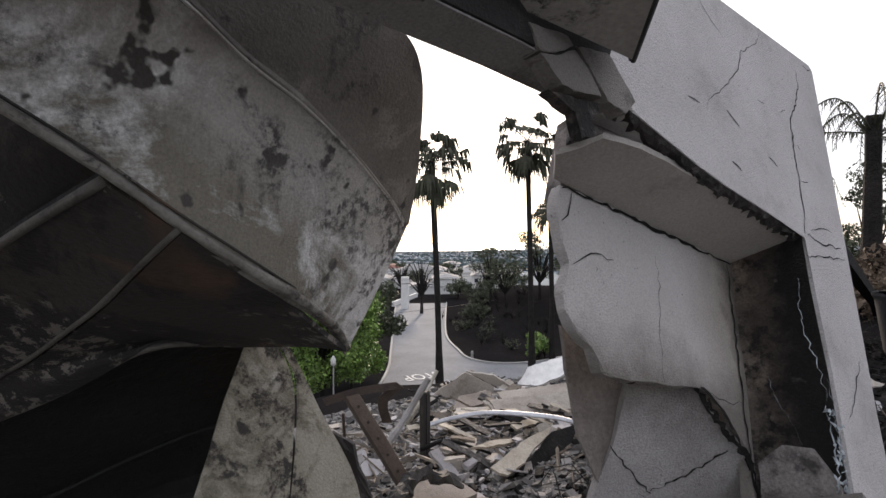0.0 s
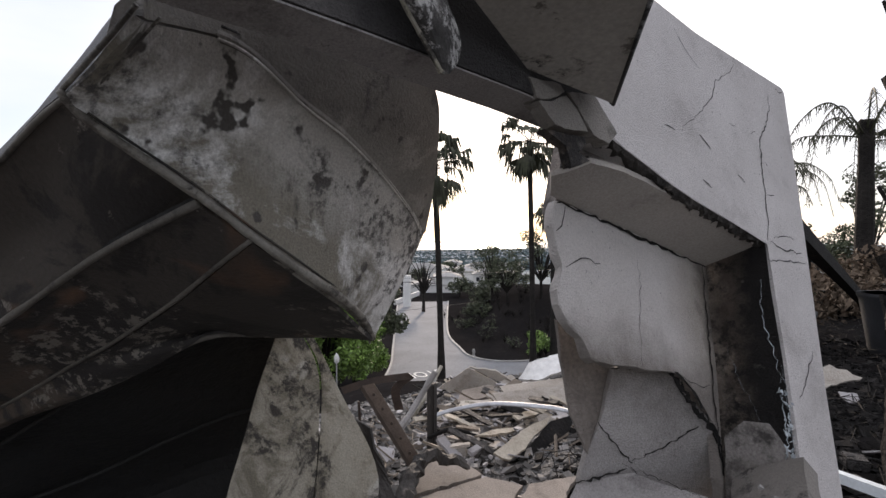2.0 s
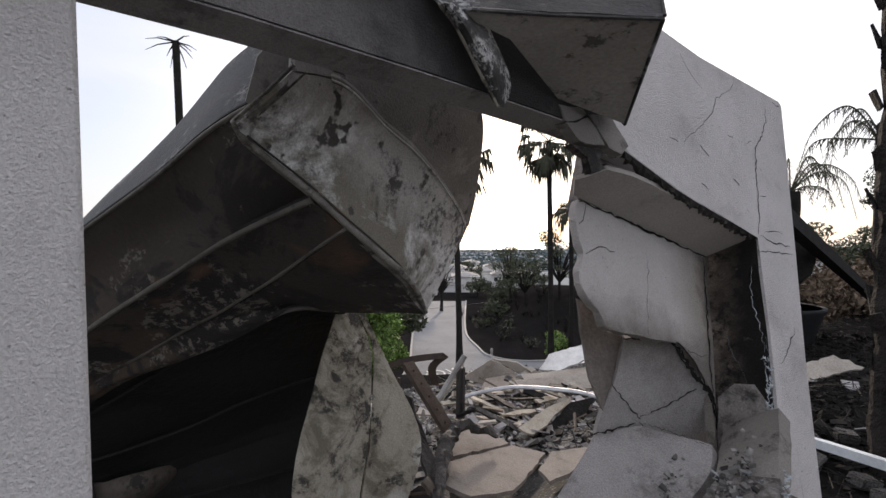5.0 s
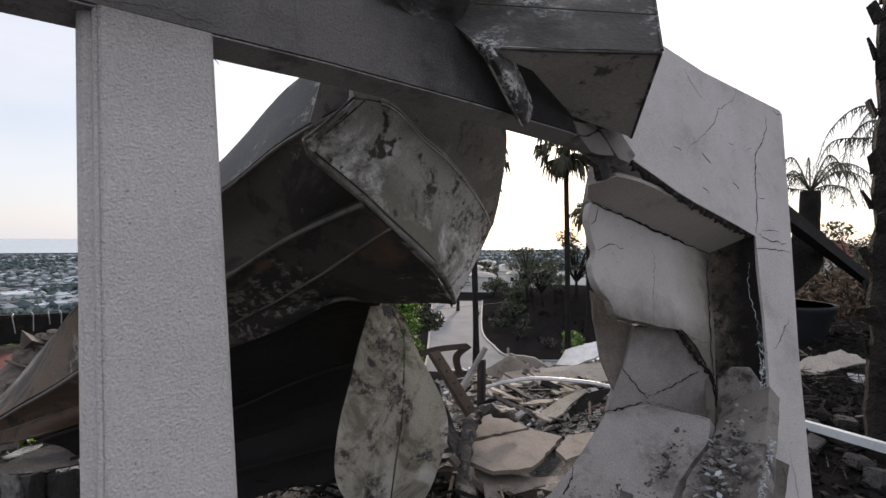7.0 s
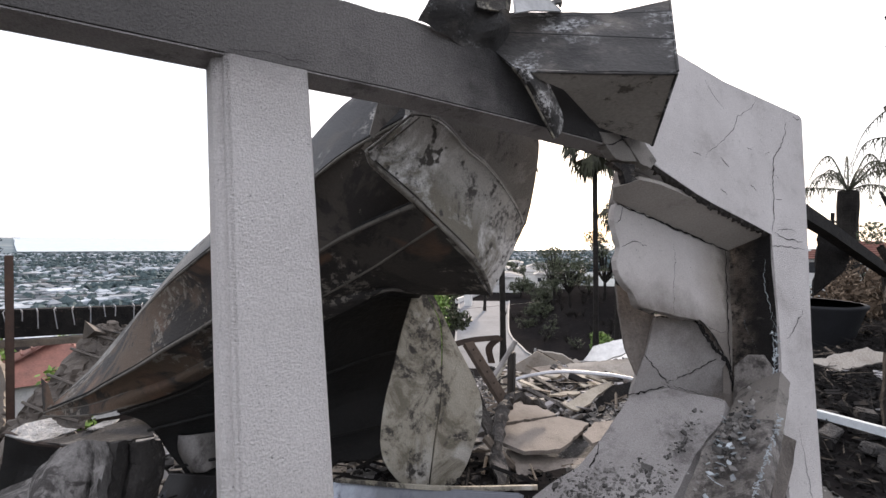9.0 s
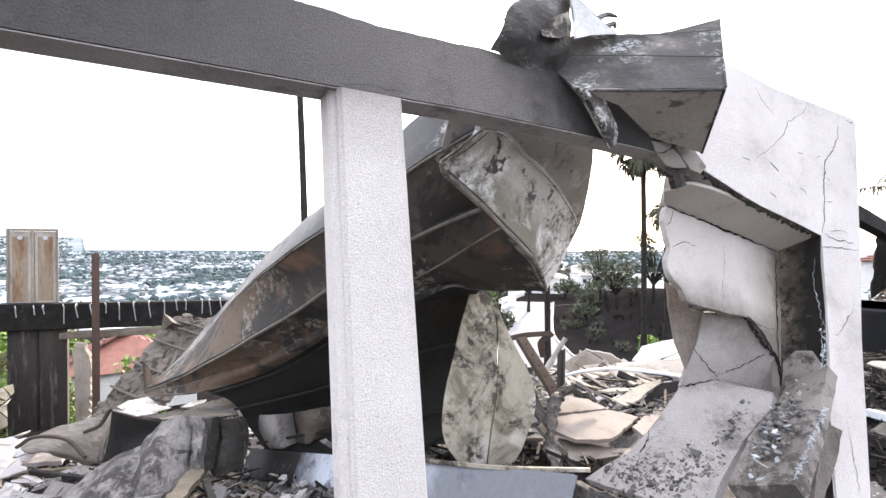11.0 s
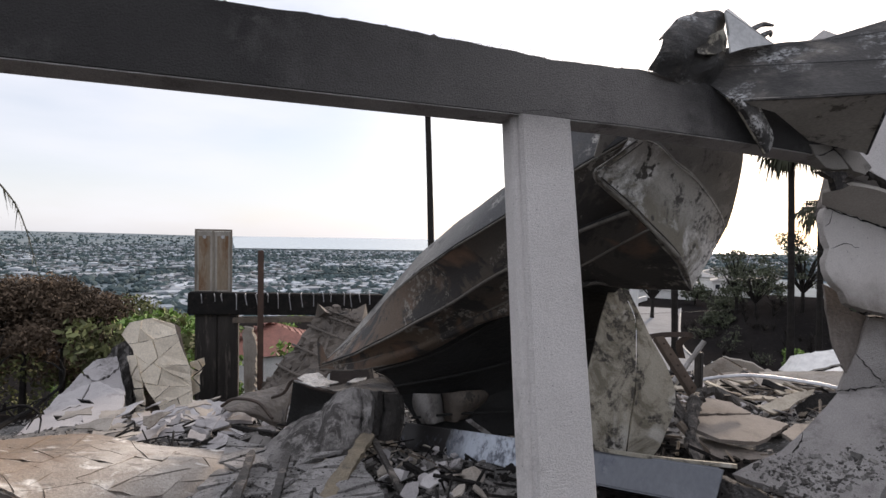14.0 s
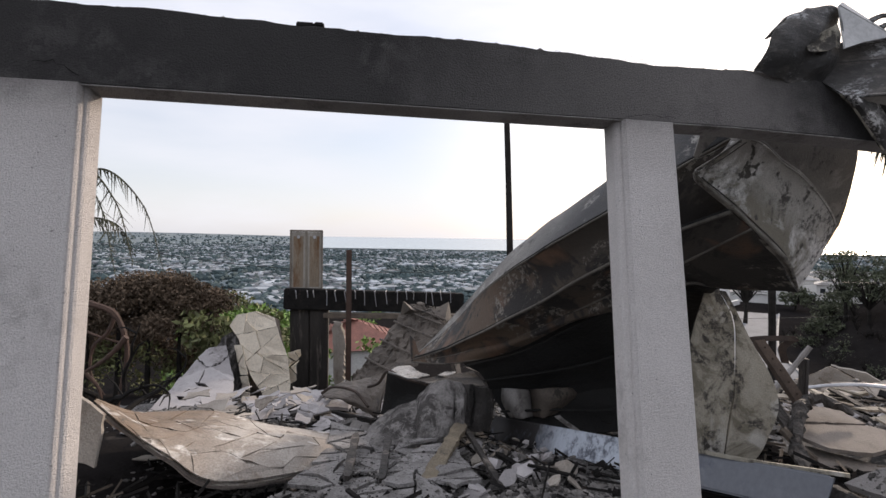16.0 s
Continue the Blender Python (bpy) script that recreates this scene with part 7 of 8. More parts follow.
# charred frame with the metal panel and the brown post
cf = thing("burnt_gateway", None, "charred timber header on a doubled post with bent nails", "gateway")
part("header", box((0.35, 5.4, 0.62), (0, 0, 0), 0.03), CHAR, cf, "charred header", frame_of((-13.75, -2.15, 0.28), (1, 0, 0), (0.12, 1, -0.03)))
part("post", box((0.4, 0.57, 2.7), (0, 0, 0), 0.03), CHARPOST, cf, "", pose(-13.95, -4.41, -1.3, 0, 0, 1))
part("post", box((0.4, 0.54, 2.7), (0, 0, 0), 0.03), CHARPOST, cf, "", pose(-13.92, -3.84, -1.3, 0, 0, 1))
part("lintel", box((0.3, 4.2, 0.14), (0, 0, 0), 0.01), WOOD, cf, "", pose(-13.5, -1.6, -0.14, 0, 0, -6))
for i in range(17):
    y = -4.5 + i * 0.29 + r.uniform(-0.06, 0.06)
    part("nail", tube([(-13.55, y, 0.55), (-13.45, y, 0.64), (-13.38, y + r.uniform(-0.04, 0.04), 0.6), (-13.4, y + 0.03, 0.3 + r.uniform(-0.15, 0.15))], 0.011, 4), PIPE, cf)
mp = thing("metal_shutter", pose(-14.0, -4.25, 0.59, 0, 0, 4), "tall scorched two-leaf metal panel standing on the charred frame", "shutter")
for s in (-1, 1):
    part("leaf", box((0.06, 0.42, 1.75), (0, s * 0.235, 0.88), 0.012), LEAFPANEL, mp, "paler recessed leaf")
    part("leaf_border", box((0.02, 0.3, 1.55), (0.025, s * 0.235, 0.86), 0.006), RUSTPANEL, mp, "rust-streaked recessed face")
    part("frame", box((0.09, 0.05, 1.78), (0.02, s * 0.46, 0.89), 0.01), PANEL, mp)
    part("bulb", tube([(0.02, s * 0.235, 1.6), (0.07, s * 0.235, 1.6)], 0.05, 8), PIPE, mp)
part("frame", box((0.09, 0.06, 1.78), (0.025, 0, 0.89), 0.01), PANEL, mp)
part("frame", box((0.09, 0.97, 0.06), (0.02, 0, 1.79), 0.01), PANEL, mp)
solo("brown_post", box((0.15, 0.15, 4.6), (0, 0, 0), 0.015), REDWOOD, pose(-13.05, -2.93, -0.45, 0, -1.2, 8), "tall reddish-brown timber post", "post")
solo("plaster_stub", plate([(-13.4, -3.3, -2.3), (-13.4, -3.4, -0.3), (-13.35, -3.2, -0.35), (-13.3, -3.05, -1.0), (-13.3, -3.1, -2.3)], 0.15, rough=0.06), PALE, None, "cream plaster stub beside the charred post", "plaster block")

# broken glass on the sill
SHARD = []
for k in range(4):
    rr = random.Random(90 + k)
    n = rr.randint(4, 6)
    SHARD.append(mesh_of("glass_shard", slab([(0.02 * math.cos(6.28 * i / n) * rr.uniform(0.4, 1.5), 0.013 * math.sin(6.28 * i / n) * rr.uniform(0.4, 1.5)) for i in range(n)], 0, 0.004, 0), SHARDM))
for i in range(30):
    a = r.uniform(0, 1)
    p = Vector((-0.38, 1.62, 1.32)).lerp(Vector((-0.2, 1.15, 1.15)), a) + Vector((r.uniform(-0.12, 0.12), r.uniform(-0.1, 0.1), 0))
    z = on_sill(p.x, p.y) + 0.012
    ob = new("glass_shard", SHARD[r.randrange(4)])
    ob.matrix_world = pose(p.x, p.y, z, r.uniform(-20, 20) + 18, r.uniform(-20, 20) - 20, r.uniform(0, 360)) @ Matrix.Diagonal((1, 1, 1, 1))
    tagged(ob, "small pale broken shard lying on the sill slab", "shard", "broken shards on the sill")
solo("white_pipe", tube([(-0.86, 4.08, 0.80), (-0.58, 3.93, 0.84), (-0.23, 3.70, 0.90), (-0.02, 3.55, 0.94)], 0.046, 4), RAILM, None, "white square metal rail sloping behind the pier", "rail")
rb = random.Random(77)
for x, y in ((-0.62, 3.75), (-0.45, 4.0), (-0.3, 3.7), (-0.55, 4.35), (-0.2, 4.1), (-0.15, 3.55), (-0.75, 4.1)):
    bm = box((rb.uniform(0.14, 0.24), rb.uniform(0.1, 0.16), rb.uniform(0.08, 0.13)), (0, 0, 0), 0.012)
    for v in bm.verts:
        v.co += Vector(noise.noise_vector(v.co * 9 + Vector((x * 30, 0, 0)))) * 0.02
    solo("concrete_block", bm, DARKCORE, pose(x, y, height(x, y) + 0.05, rb.uniform(-18, 18), rb.uniform(-18, 18), rb.uniform(0, 180)), "sooted grey block lying on the burnt slope", "block", "blocks on the burnt slope")
solo("burnt_rafter", tube([(-0.85, 3.6, 2.62), (-1.0, 4.6, 2.5), (-1.25, 7.4, 1.98), (-1.5, 10.3, 1.42), (-1.55, 11, 1.15)], 0.085, 4), CHAR, None, "charred rafter leaning behind the pier", "rafter")
solo("burnt_board", plate([(-1.42, 5.72, 2.44), (-1.2, 6.05, 2.33), (-1.24, 5.99, 2.02), (-1.36, 5.8, 1.86), (-1.46, 5.73, 1.7)], 0.03, rough=0.015), CHAR, None, "charred board hanging off the burnt rafter", "board")
solo("pale_sheet", plate([(-1.5, 5.75, 0.92), (-1.1, 6.3, 1.1), (-0.85, 6.4, 1.0), (-1.2, 5.8, 0.86)], 0.02, (0, 0, 9), rough=0.02), PALE, None, "pale plaster sheet lying on the burnt slope", "slab")

# ---- trees, palms, street furniture, town ----
def leaf_cloud(centres, radii, count, size, seed, squash=0.8, hollow=0.35):
    """Many small leaves in clumps round the centres."""
    r = np.random.default_rng(seed)
    verts, faces = [], []
    for c, rad in zip(centres, radii):
        n = max(6, int(count * rad ** 2))
        d = r.normal(size=(n, 3))
        d /= np.linalg.norm(d, axis=1)[:, None]
        p = np.array(c) + d * (rad * (hollow + (1 - hollow) * r.random(n) ** 0.6))[:, None] * (1, 1, squash)
        a = r.normal(size=(n, 3))
        a /= np.linalg.norm(a, axis=1)[:, None]
        b = np.cross(a, r.normal(size=(n, 3)))
        b /= np.linalg.norm(b, axis=1)[:, None]
        s = size * r.uniform(0.6, 1.4, n)[:, None]
        k = len(verts)
        verts.extend(np.stack([p - a * s, p + b * s * 0.45, p + a * s, p - b * s * 0.45], 1).reshape(-1, 3))
        faces.extend((k + 4 * i, k + 4 * i + 1, k + 4 * i + 2, k + 4 * i + 3) for i in range(n))
    return verts, faces


def tree(name, x, y, tall, wide, leaf, label, seed, count=220, size=0.16, bark=None, clumps=16, stem=0.35, z=None, gap=0.6):
    r = random.Random(seed)
    base = (height(x, y) if z is None else z) - 0.15
    t = thing(name, pose(x, y, base), label, "tree", kind="")
    bm = bmesh.new()
    fork = Vector((r.uniform(-0.2, 0.2), r.uniform(-0.2, 0.2), tall * stem))
    tube([(0, 0, 0), fork * 0.5 + Vector((0.05, 0.02, 0)), fork], [wide * 0.07, wide * 0.055, wide * 0.045], 8, bm)
    cs, rs = [], []
    for i in range(clumps):
        a, h = 2 * math.pi * i / clumps + r.uniform(-0.3, 0.3), r.uniform(stem + 0.1, 0.95)
        out = wide * r.uniform(0.25, 0.95) * (1 - 0.5 * abs(h - 0.6))
        e = Vector((math.cos(a) * out, math.sin(a) * out, tall * h))
        tube([fork, fork.lerp(e, 0.5) + Vector((0, 0, 0.1 * tall)), e], [wide * 0.032, wide * 0.02, wide * 0.006], 5, bm)
        cs.append(e)
        rs.append(wide * r.uniform(0.2, 0.42) * gap / 0.6)
    part("trunk", bm, bark or BARK, t)
    if leaf:
        v, f = leaf_cloud(cs, rs, count, size, seed)
        part("crown", bundle("crown", v, f, leaf), None, t)
    return t


def fan_palm(x, y, base, top, lean, label, seed, spread_=2.3, n=24, burnt=False, girth=0.32, bare=False):
    r = random.Random(seed)
    t = thing("fan_palm", pose(x, y, base - 0.3), label, "palm tree", "fan palms by the street")
    h = top - base
    bm = bmesh.new()
    pts = [(lean[0] * (k / 14) ** 1.5, lean[1] * (k / 14) ** 1.5, h * k / 14) for k in range(15)]
    tube(pts, [girth * (1.25 - 0.45 * min(1, k / 4)) * r.uniform(0.94, 1.06) for k in range(15)], 10, bm)
    part("trunk", bm, BARK, t)
    bm = bmesh.new()
    tipp = Vector(pts[-1])
    for i in range(n):
        a = 2.4 * i + r.uniform(-0.3, 0.3)
        up = r.uniform(-1.1, 1.0) if not burnt else r.uniform(-1.3, 0.4)
        d = Vector((math.cos(a) * math.cos(up), math.sin(a) * math.cos(up), math.sin(up)))
        l = spread_ * r.uniform(0.45, 0.75)
        stalk = [tipp, tipp + d * l * 0.6, tipp + d * l + Vector((0, 0, -0.12 * l))]
        tube(stalk, [0.03, 0.02, 0.008] if bare else [0.035, 0.025, 0.02], 4, bm)
        if bare:
            continue
        c = stalk[-1]
        side = d.cross(Vector((0, 0, 1))).normalized()
        for k in range(15):
            f = (k - 7) / 7
            q = (d * (1 - 0.35 * abs(f)) + side * f * 0.95).normalized()
            ln = spread_ * r.uniform(0.34, 0.6)
            m1 = c + q * ln * 0.6 + Vector((0, 0, -0.05 * ln))
            e = c + q * ln * 0.85 + Vector((0, 0, -ln * r.uniform(0.45, 1.0)))
            w = side * 0.036 * spread_ if abs(f) < 0.6 else d * 0.036 * spread_
            vs = [bm.verts.new(v) for v in (c, m1 + w, e, m1 - w)]
            bm.faces.new(vs)
    for i in range(0 if bare else 4 if burnt else 10):
        a = r.uniform(0, 6.3)
        d = Vector((math.cos(a), math.sin(a), 0))
        c = tipp + Vector((0, 0, -0.3 - 0.12 * i))
        for k in range(4):
            e = c + d * 0.55 + Vector((r.uniform(-0.3, 0.3), r.uniform(-0.3, 0.3), -r.uniform(0.7, 1.6)))
            s = d.cross(Vector((0, 0, 1))) * 0.14
            bm.faces.new([bm.verts.new(v) for v in (c, c + d * 0.5 + s, e, c + d * 0.4 - s)])
    part("crown", bm, CHAR if bare else FROND, t)
    return t


fan_palm(-32.4, 27.9, -11, 9.2, (-0.5, -0.5), "tall fan palm with a dark slender trunk beside the street", 1, 3.3, 40)
fan_palm(-31.9, 39.6, -11, 12.3, (-0.3, -0.5), "tall fan palm with a sunlit shaggy crown by the side street", 2, 3.3, 36)
fan_palm(-33.6, 45.2, -11, 6.4, (-0.2, -0.2), "shorter fan palm with scorched ragged crown by the side street", 3, 2.6, 20, True)
fan_palm(-16.9, 3.02, -2.8, 9.1, (-1.4, -0.06), "burnt fan palm with a bare pole-like trunk", 4, 1.3, 12, True, 0.15, True)


def feather_palm(x, y, base, top, label, seed, reach, n, drop=0.6, girth=0.2, only=None, below=0.0):
    r = random.Random(seed)
    t = thing("feather_palm", pose(x, y, base - 0.2), label, "palm tree")
    h = top - base + 0.2
    part("trunk", tube([(0, 0, h * k / 8) for k in range(9)], [girth * r.uniform(0.9, 1.1) * (1.25 - 0.35 * k / 8) for k in range(9)], 10), BARK, t)
    for i in range(n):
        a = (only[0] + (only[1] - only[0]) * i / max(1, n - 1)) if only else 2.4 * i
        a += r.uniform(-0.2, 0.2)
        up = r.uniform(0.1, 1.7)
        d = Vector((math.cos(a), math.sin(a), 0))
        l = reach * r.uniform(0.75, 1.1)
        s = h - below * r.uniform(0.8, 1.25)
        path = smooth_line([(0, 0, s), d * l * 0.4 + Vector((0, 0, s + l * 0.42 * up)), d * l * 0.8 + Vector((0, 0, s + l * 0.2 * up)), d * l + Vector((0, 0, s - l * drop * r.uniform(0.4, 1.1)))], 44)
        bm = bmesh.new()
        tube(path, [0.03 * (1 - k / 46) * reach / 2 + 0.003 for k in range(45)], 4, bm)
        side = d.cross(Vector((0, 0, 1)))
        for k in range(6, 45):
            for s in (-1, 1):
                ll = reach * 0.26 * math.sin(math.pi * (k + 4) / 54) * r.uniform(0.35, 1.35)
                p = path[k] + Vector((r.uniform(-0.02, 0.02), r.uniform(-0.02, 0.02), 0))
                e = p + side * s * ll * r.uniform(0.1, 0.7) + d * ll * r.uniform(-0.1, 0.45) + Vector((0, 0, -ll * r.uniform(0.6, 1.0)))
                w = (path[min(k + 1, 44)] - p).normalized() * 0.009 * reach
                bm.faces.new([bm.verts.new(v) for v in (p - w, p + w, e)])
        part("frond", bm, FROND, t)
    return t


feather_palm(-2.25, 15.0, 0.95, 5.2, "burnt feather palm with drooping singed fronds", 11, 1.7, 13, 0.75, 0.17, None, 0.5)
feather_palm(-7.45, 26.0, -0.6, 4.6, "young feather palm with yellow-green arching fronds", 12, 2.7, 12, 0.45, 0.42)
tk = thing("palm_trunk", pose(-0.2, 4.0, height(-0.2, 4.0) - 0.2), "scorched palm trunk ringed with ragged old leaf bases", "palm tree")
rt = random.Random(19)
part("stem", tube([(0.01 * math.sin(k), 0.01 * math.cos(k * 1.7), k * 0.14) for k in range(33)], [0.15 + 0.012 * math.sin(2.1 * k) - 0.0008 * k for k in range(33)], 14), BARK, tk)
for k in range(44):
    a, z = 2.4 * k, 0.6 + k * 0.088
    d = Vector((math.cos(a), math.sin(a), 0))
    e = Vector((-d.y, d.x, 0))
    part("leaf_base", plate([d * 0.14 + e * 0.07 + Vector((0, 0, z)), d * 0.14 - e * 0.07 + Vector((0, 0, z)), d * rt.uniform(0.18, 0.22) - e * 0.04 + Vector((0, 0, z + 0.13)), d * rt.uniform(0.17, 0.21) + e * 0.035 + Vector((0, 0, z + rt.uniform(0.13, 0.2)))], 0.02, d * 5, rough=0.006), BARK, tk)
feather_palm(-9.0, -8.5, -1.0, 2.3, "palm with thin dark drooping fronds", 13, 1.9, 5, 0.5, 0.12, (0.9, 2.2))

# right-hand garden
solo("plant_pot", None or tube([(0, 0, 0), (0, 0, 0.1), (0, 0, 0.75), (0, 0, 0.8), (0, 0, 0.84), (0, 0, 0.84), (0, 0, 0.7)], [0.34, 0.37, 0.47, 0.5, 0.5, 0.45, 0.44], 28), POT, pose(-0.76, 8.45, height(-0.76, 8.45) - 0.04),
     "large dark glazed plant pot standing on the slope", "pot", smooth=True)
solo("plant_pot", tube([(0, 0, 0), (0, 0, 0.1), (0, 0, 0.7), (0, 0, 0.76), (0, 0, 0.8), (0, 0, 0.8), (0, 0, 0.68)], [0.5, 0.55, 0.72, 0.76, 0.76, 0.7, 0.68], 28), POT, pose(-2.4, 8.2, 1.38 - 0.8),
     "wide dark planter standing on the burnt slope", "pot", smooth=True)
up_ = thing("utility_pole", pose(-12.2, 38.7, height(-12.2, 38.7) - 0.3), "timber utility pole with a crossarm", "utility pole")
part("pole", tube([(0, 0, 0), (0, 0, 9.5)], [0.16, 0.12], 8), CHAR, up_)
part("crossarm", box((2.4, 0.12, 0.14), (0, 0, 8.9), 0.01), CHAR, up_)
part("transformer", tube([(0.25, 0, 7.2), (0.25, 0, 8.0)], 0.22, 10), KERB, up_)
for x, y, tall, wide, leaf, label, sd in ((-4.2, 22.0, 3.9, 1.5, DARKLEAF, "dark cypress shrub behind the slope", 31), (-3.0, 21.0, 4.4, 1.3, DARKLEAF, "dark cypress shrub behind the slope", 32), (-1.5, 15.0, 1.6, 1.5, BROWNLEAF, "scorched brown shrub on the slope", 33),
                                          (-3.6, 15.5, 1.7, 1.6, BROWNLEAF, "scorched brown shrub on the slope", 34), (-5.5, 17.0, 1.3, 1.4, BROWNLEAF, "scorched brown shrub on the slope", 35), (-2.0, 11.5, 0.9, 0.9, BROWNLEAF, "scorched brown shrub on the slope", 36)):
    tree("shrub", x, y, tall, wide, leaf, label, sd, 900 if tall > 3 else 600, 0.07, None, 22, 0.1)


def house(x, y, z, size, turn, roof_mat, wall_mat, label, roof_h=1.4, windows=3):
    w, d, h = size
    t = thing("house", pose(x, y, z, 0, 0, turn), label, "house")
    part("wall", box((w, d, h), (0, 0, h / 2 - 0.3), 0.02), wall_mat, t)
    bm = bmesh.new()
    e = 0.45
    v = [bm.verts.new(p) for p in ((-w / 2 - e, -d / 2 - e, h - 0.3), (w / 2 + e, -d / 2 - e, h - 0.3), (w / 2 + e, d / 2 + e, h - 0.3), (-w / 2 - e, d / 2 + e, h - 0.3), (-w / 2 + d / 2.4, 0, h + roof_h), (w / 2 - d / 2.4, 0, h + roof_h))]
    for f in ((0, 1, 5, 4), (2, 3, 4, 5), (1, 2, 5), (3, 0, 4), (3, 2, 1, 0)):
        bm.faces.new([v[k] for k in f])
    roof = part("roof", bm, roof_mat, t)
    for sgn in (-1, 1):
        for i in range(windows):
            u = (i - (windows - 1) / 2) * w / windows
            win = part("window", box((1.1, 0.08, 1.2), (u, sgn * (d / 2 + 0.02), h * 0.55), 0.01), WHITE, t)
            part("pane", box((0.95, 0.03, 1.05), (u, sgn * (d / 2 + 0.055), h * 0.55)), GLASSDARK, win)
    for s, ln in (((-1), w), ((1), w)):
        for k in range(9):
            a = Vector((-w / 2 - e, s * (d / 2 + e), h - 0.26)).lerp(Vector((-w / 2 + d / 2.4, 0, h + roof_h + 0.04)), k / 9)
            b = Vector((w / 2 + e, s * (d / 2 + e), h - 0.26)).lerp(Vector((w / 2 - d / 2.4, 0, h + roof_h + 0.04)), k / 9)
            part("tile_course", tube([a, b], 0.07, 4), roof_mat, roof)
    return t


house(-40.5, -4.0, -9.3, (6.0, 8.5, 2.9), 8, ROOF, WHITE, "white house with a red tiled roof down the slope", 1.7)
house(-17.5, 62.0, -1.7, (10, 8, 2.6), 15, ROOF, WHITE, "house with a low red tiled roof behind the garden", 1.5)
house(-98.0, 80.0, -12.0, (11, 8, 3.2), -42, KERB, WHITE, "white two-storey building at the end of the street", 0.6, 5)
house(-116.0, 84.0, -13.5, (16, 9, 4.2), -40, KERB, WHITE, "white flat-roofed building beyond the junction", 0.5, 5)
rh_ = random.Random(71)
for i in range(16):
    d, a = 122 + 6 * i + rh_.uniform(-3, 3), 0.5 + 0.36 * ((i * 0.618) % 1)
    x, y = -d * math.cos(a), d * math.sin(a)
    house(x, y, height(x, y) + 0.2, (rh_.uniform(8, 13), rh_.uniform(6, 9), rh_.uniform(2.8, 4.4)), rh_.choice((-42, 48)) + rh_.uniform(-4, 4), ROOF if i % 8 == 7 else KERB, WHITE, "low white house beyond the junction", rh_.uniform(0.5, 1.3), 4)
    for k in range(2):
        tree("bare_tree" if k else "street_tree", x + rh_.uniform(-9, 9) + 6, y + rh_.uniform(-9, 9) - 6, rh_.uniform(4, 8), rh_.uniform(2, 3.4), None if k else DARKLEAF, "leafless grey tree among the far houses" if k else "dark tree among the far houses", 900 + 2 * i + k, 60, 0.3, BARK, 18, 0.3)
solo("white_pillar", box((1.3, 1.3, 6.4), (0, 0, 3.2), 0.03), WHITE, pose(-77.0, 57.6, -11.3, 0, 0, 40), "tall white wall pillar beside the street", "pillar")
solo("garden_wall", box((0.5, 17, 1.3), (0, 0, 0.6), 0.04), WHITE, pose(-86.0, 64.5, -11.3, 0, 0, 36), "low white garden wall across the street end", "wall")

lamp = thing("street_lamp", pose(-31.6, 17.35, height(-31.6, 17.35) - 0.1), "pale green street lamp with an acorn globe", "street lamp")
lz = -6.55 - (height(-31.6, 17.35) - 0.1)
part("pole", tube([(0, 0, 0), (0, 0, 0.5), (0, 0, 0.6), (0, 0, lz)], [0.14, 0.12, 0.06, 0.05], 8), KERB, lamp)
part("globe", tube([(0, 0, lz), (0, 0, lz + 0.12), (0, 0, lz + 0.4), (0, 0, lz + 0.58), (0, 0, lz + 0.72)], [0.08, 0.19, 0.2, 0.13, 0.03], 10), WHITE, lamp, "white acorn globe", smooth=True)
hy = thing("fire_hydrant", pose(-40.4, 39.6, height(-40.4, 39.6) - 0.02), "pale fire hydrant on the kerb", "fire hydrant")
part("barrel", tube([(0, 0, 0), (0, 0, 0.08), (0, 0, 0.1), (0, 0, 0.55), (0, 0, 0.6), (0, 0, 0.72), (0, 0, 0.8)], [0.17, 0.17, 0.12, 0.12, 0.15, 0.12, 0.03], 10), KERB, hy)
part("nozzle", tube([(-0.2, 0, 0.45), (0.2, 0, 0.45)], 0.06, 8), KERB, hy)
for i, (a, b, sag) in enumerate((((-36, 14, 3.6), (-24, 58, 2.8), 1.6), ((-40, 18, 0.4), (-27, 62, 1.0), 1.8), ((-60, 28, -2.6), (-34, 76, 3.0), 2.5), ((-30, -18, 1.5), (-30, 8, 0.4), 1.0), ((-62, -22, -2.0), (-60, 26, -3.2), 1.5), ((-80, 10, -9.5), (-44, 47, -5.5), 1.0))):
    a, b = Vector(a), Vector(b)
    pts = [a.lerp(b, k / 24) + Vector((0, 0, -sag * 4 * (k / 24) * (1 - k / 24))) for k in range(25)]
    solo("power_cable", tube(pts, 0.022, 4), WIRE, None, "thin black power cable slung across the street", "cable", "power cables")

tree("pepper_tree", -35.5, 18.6, 9.3, 4.6, LEAF, "bright green drooping pepper tree beside the street", 41, 420, 0.16, None, 34, 0.2, gap=0.62)
tree("pepper_tree", -39.0, 23.2, 7.0, 3.0, LEAF, "bright green tree beside the street", 42, 420, 0.16, None, 24, 0.2, gap=0.62)
tree("street_tree", -46.5, 30.0, 9.0, 3.4, DARKLEAF, "dark green street tree", 43, 150, 0.26, None, 18, 0.25, gap=0.7)
tree("bare_tree", -70.0, 56.0, 11.0, 5.0, None, "leafless grey tree beyond the street", 44, 0, 0.1, BARK, 30, 0.3)
tree("bare_tree", -84.0, 62.0, 11.0, 4.5, None, "leafless grey tree beyond the street", 45, 0, 0.1, BARK, 30, 0.3)
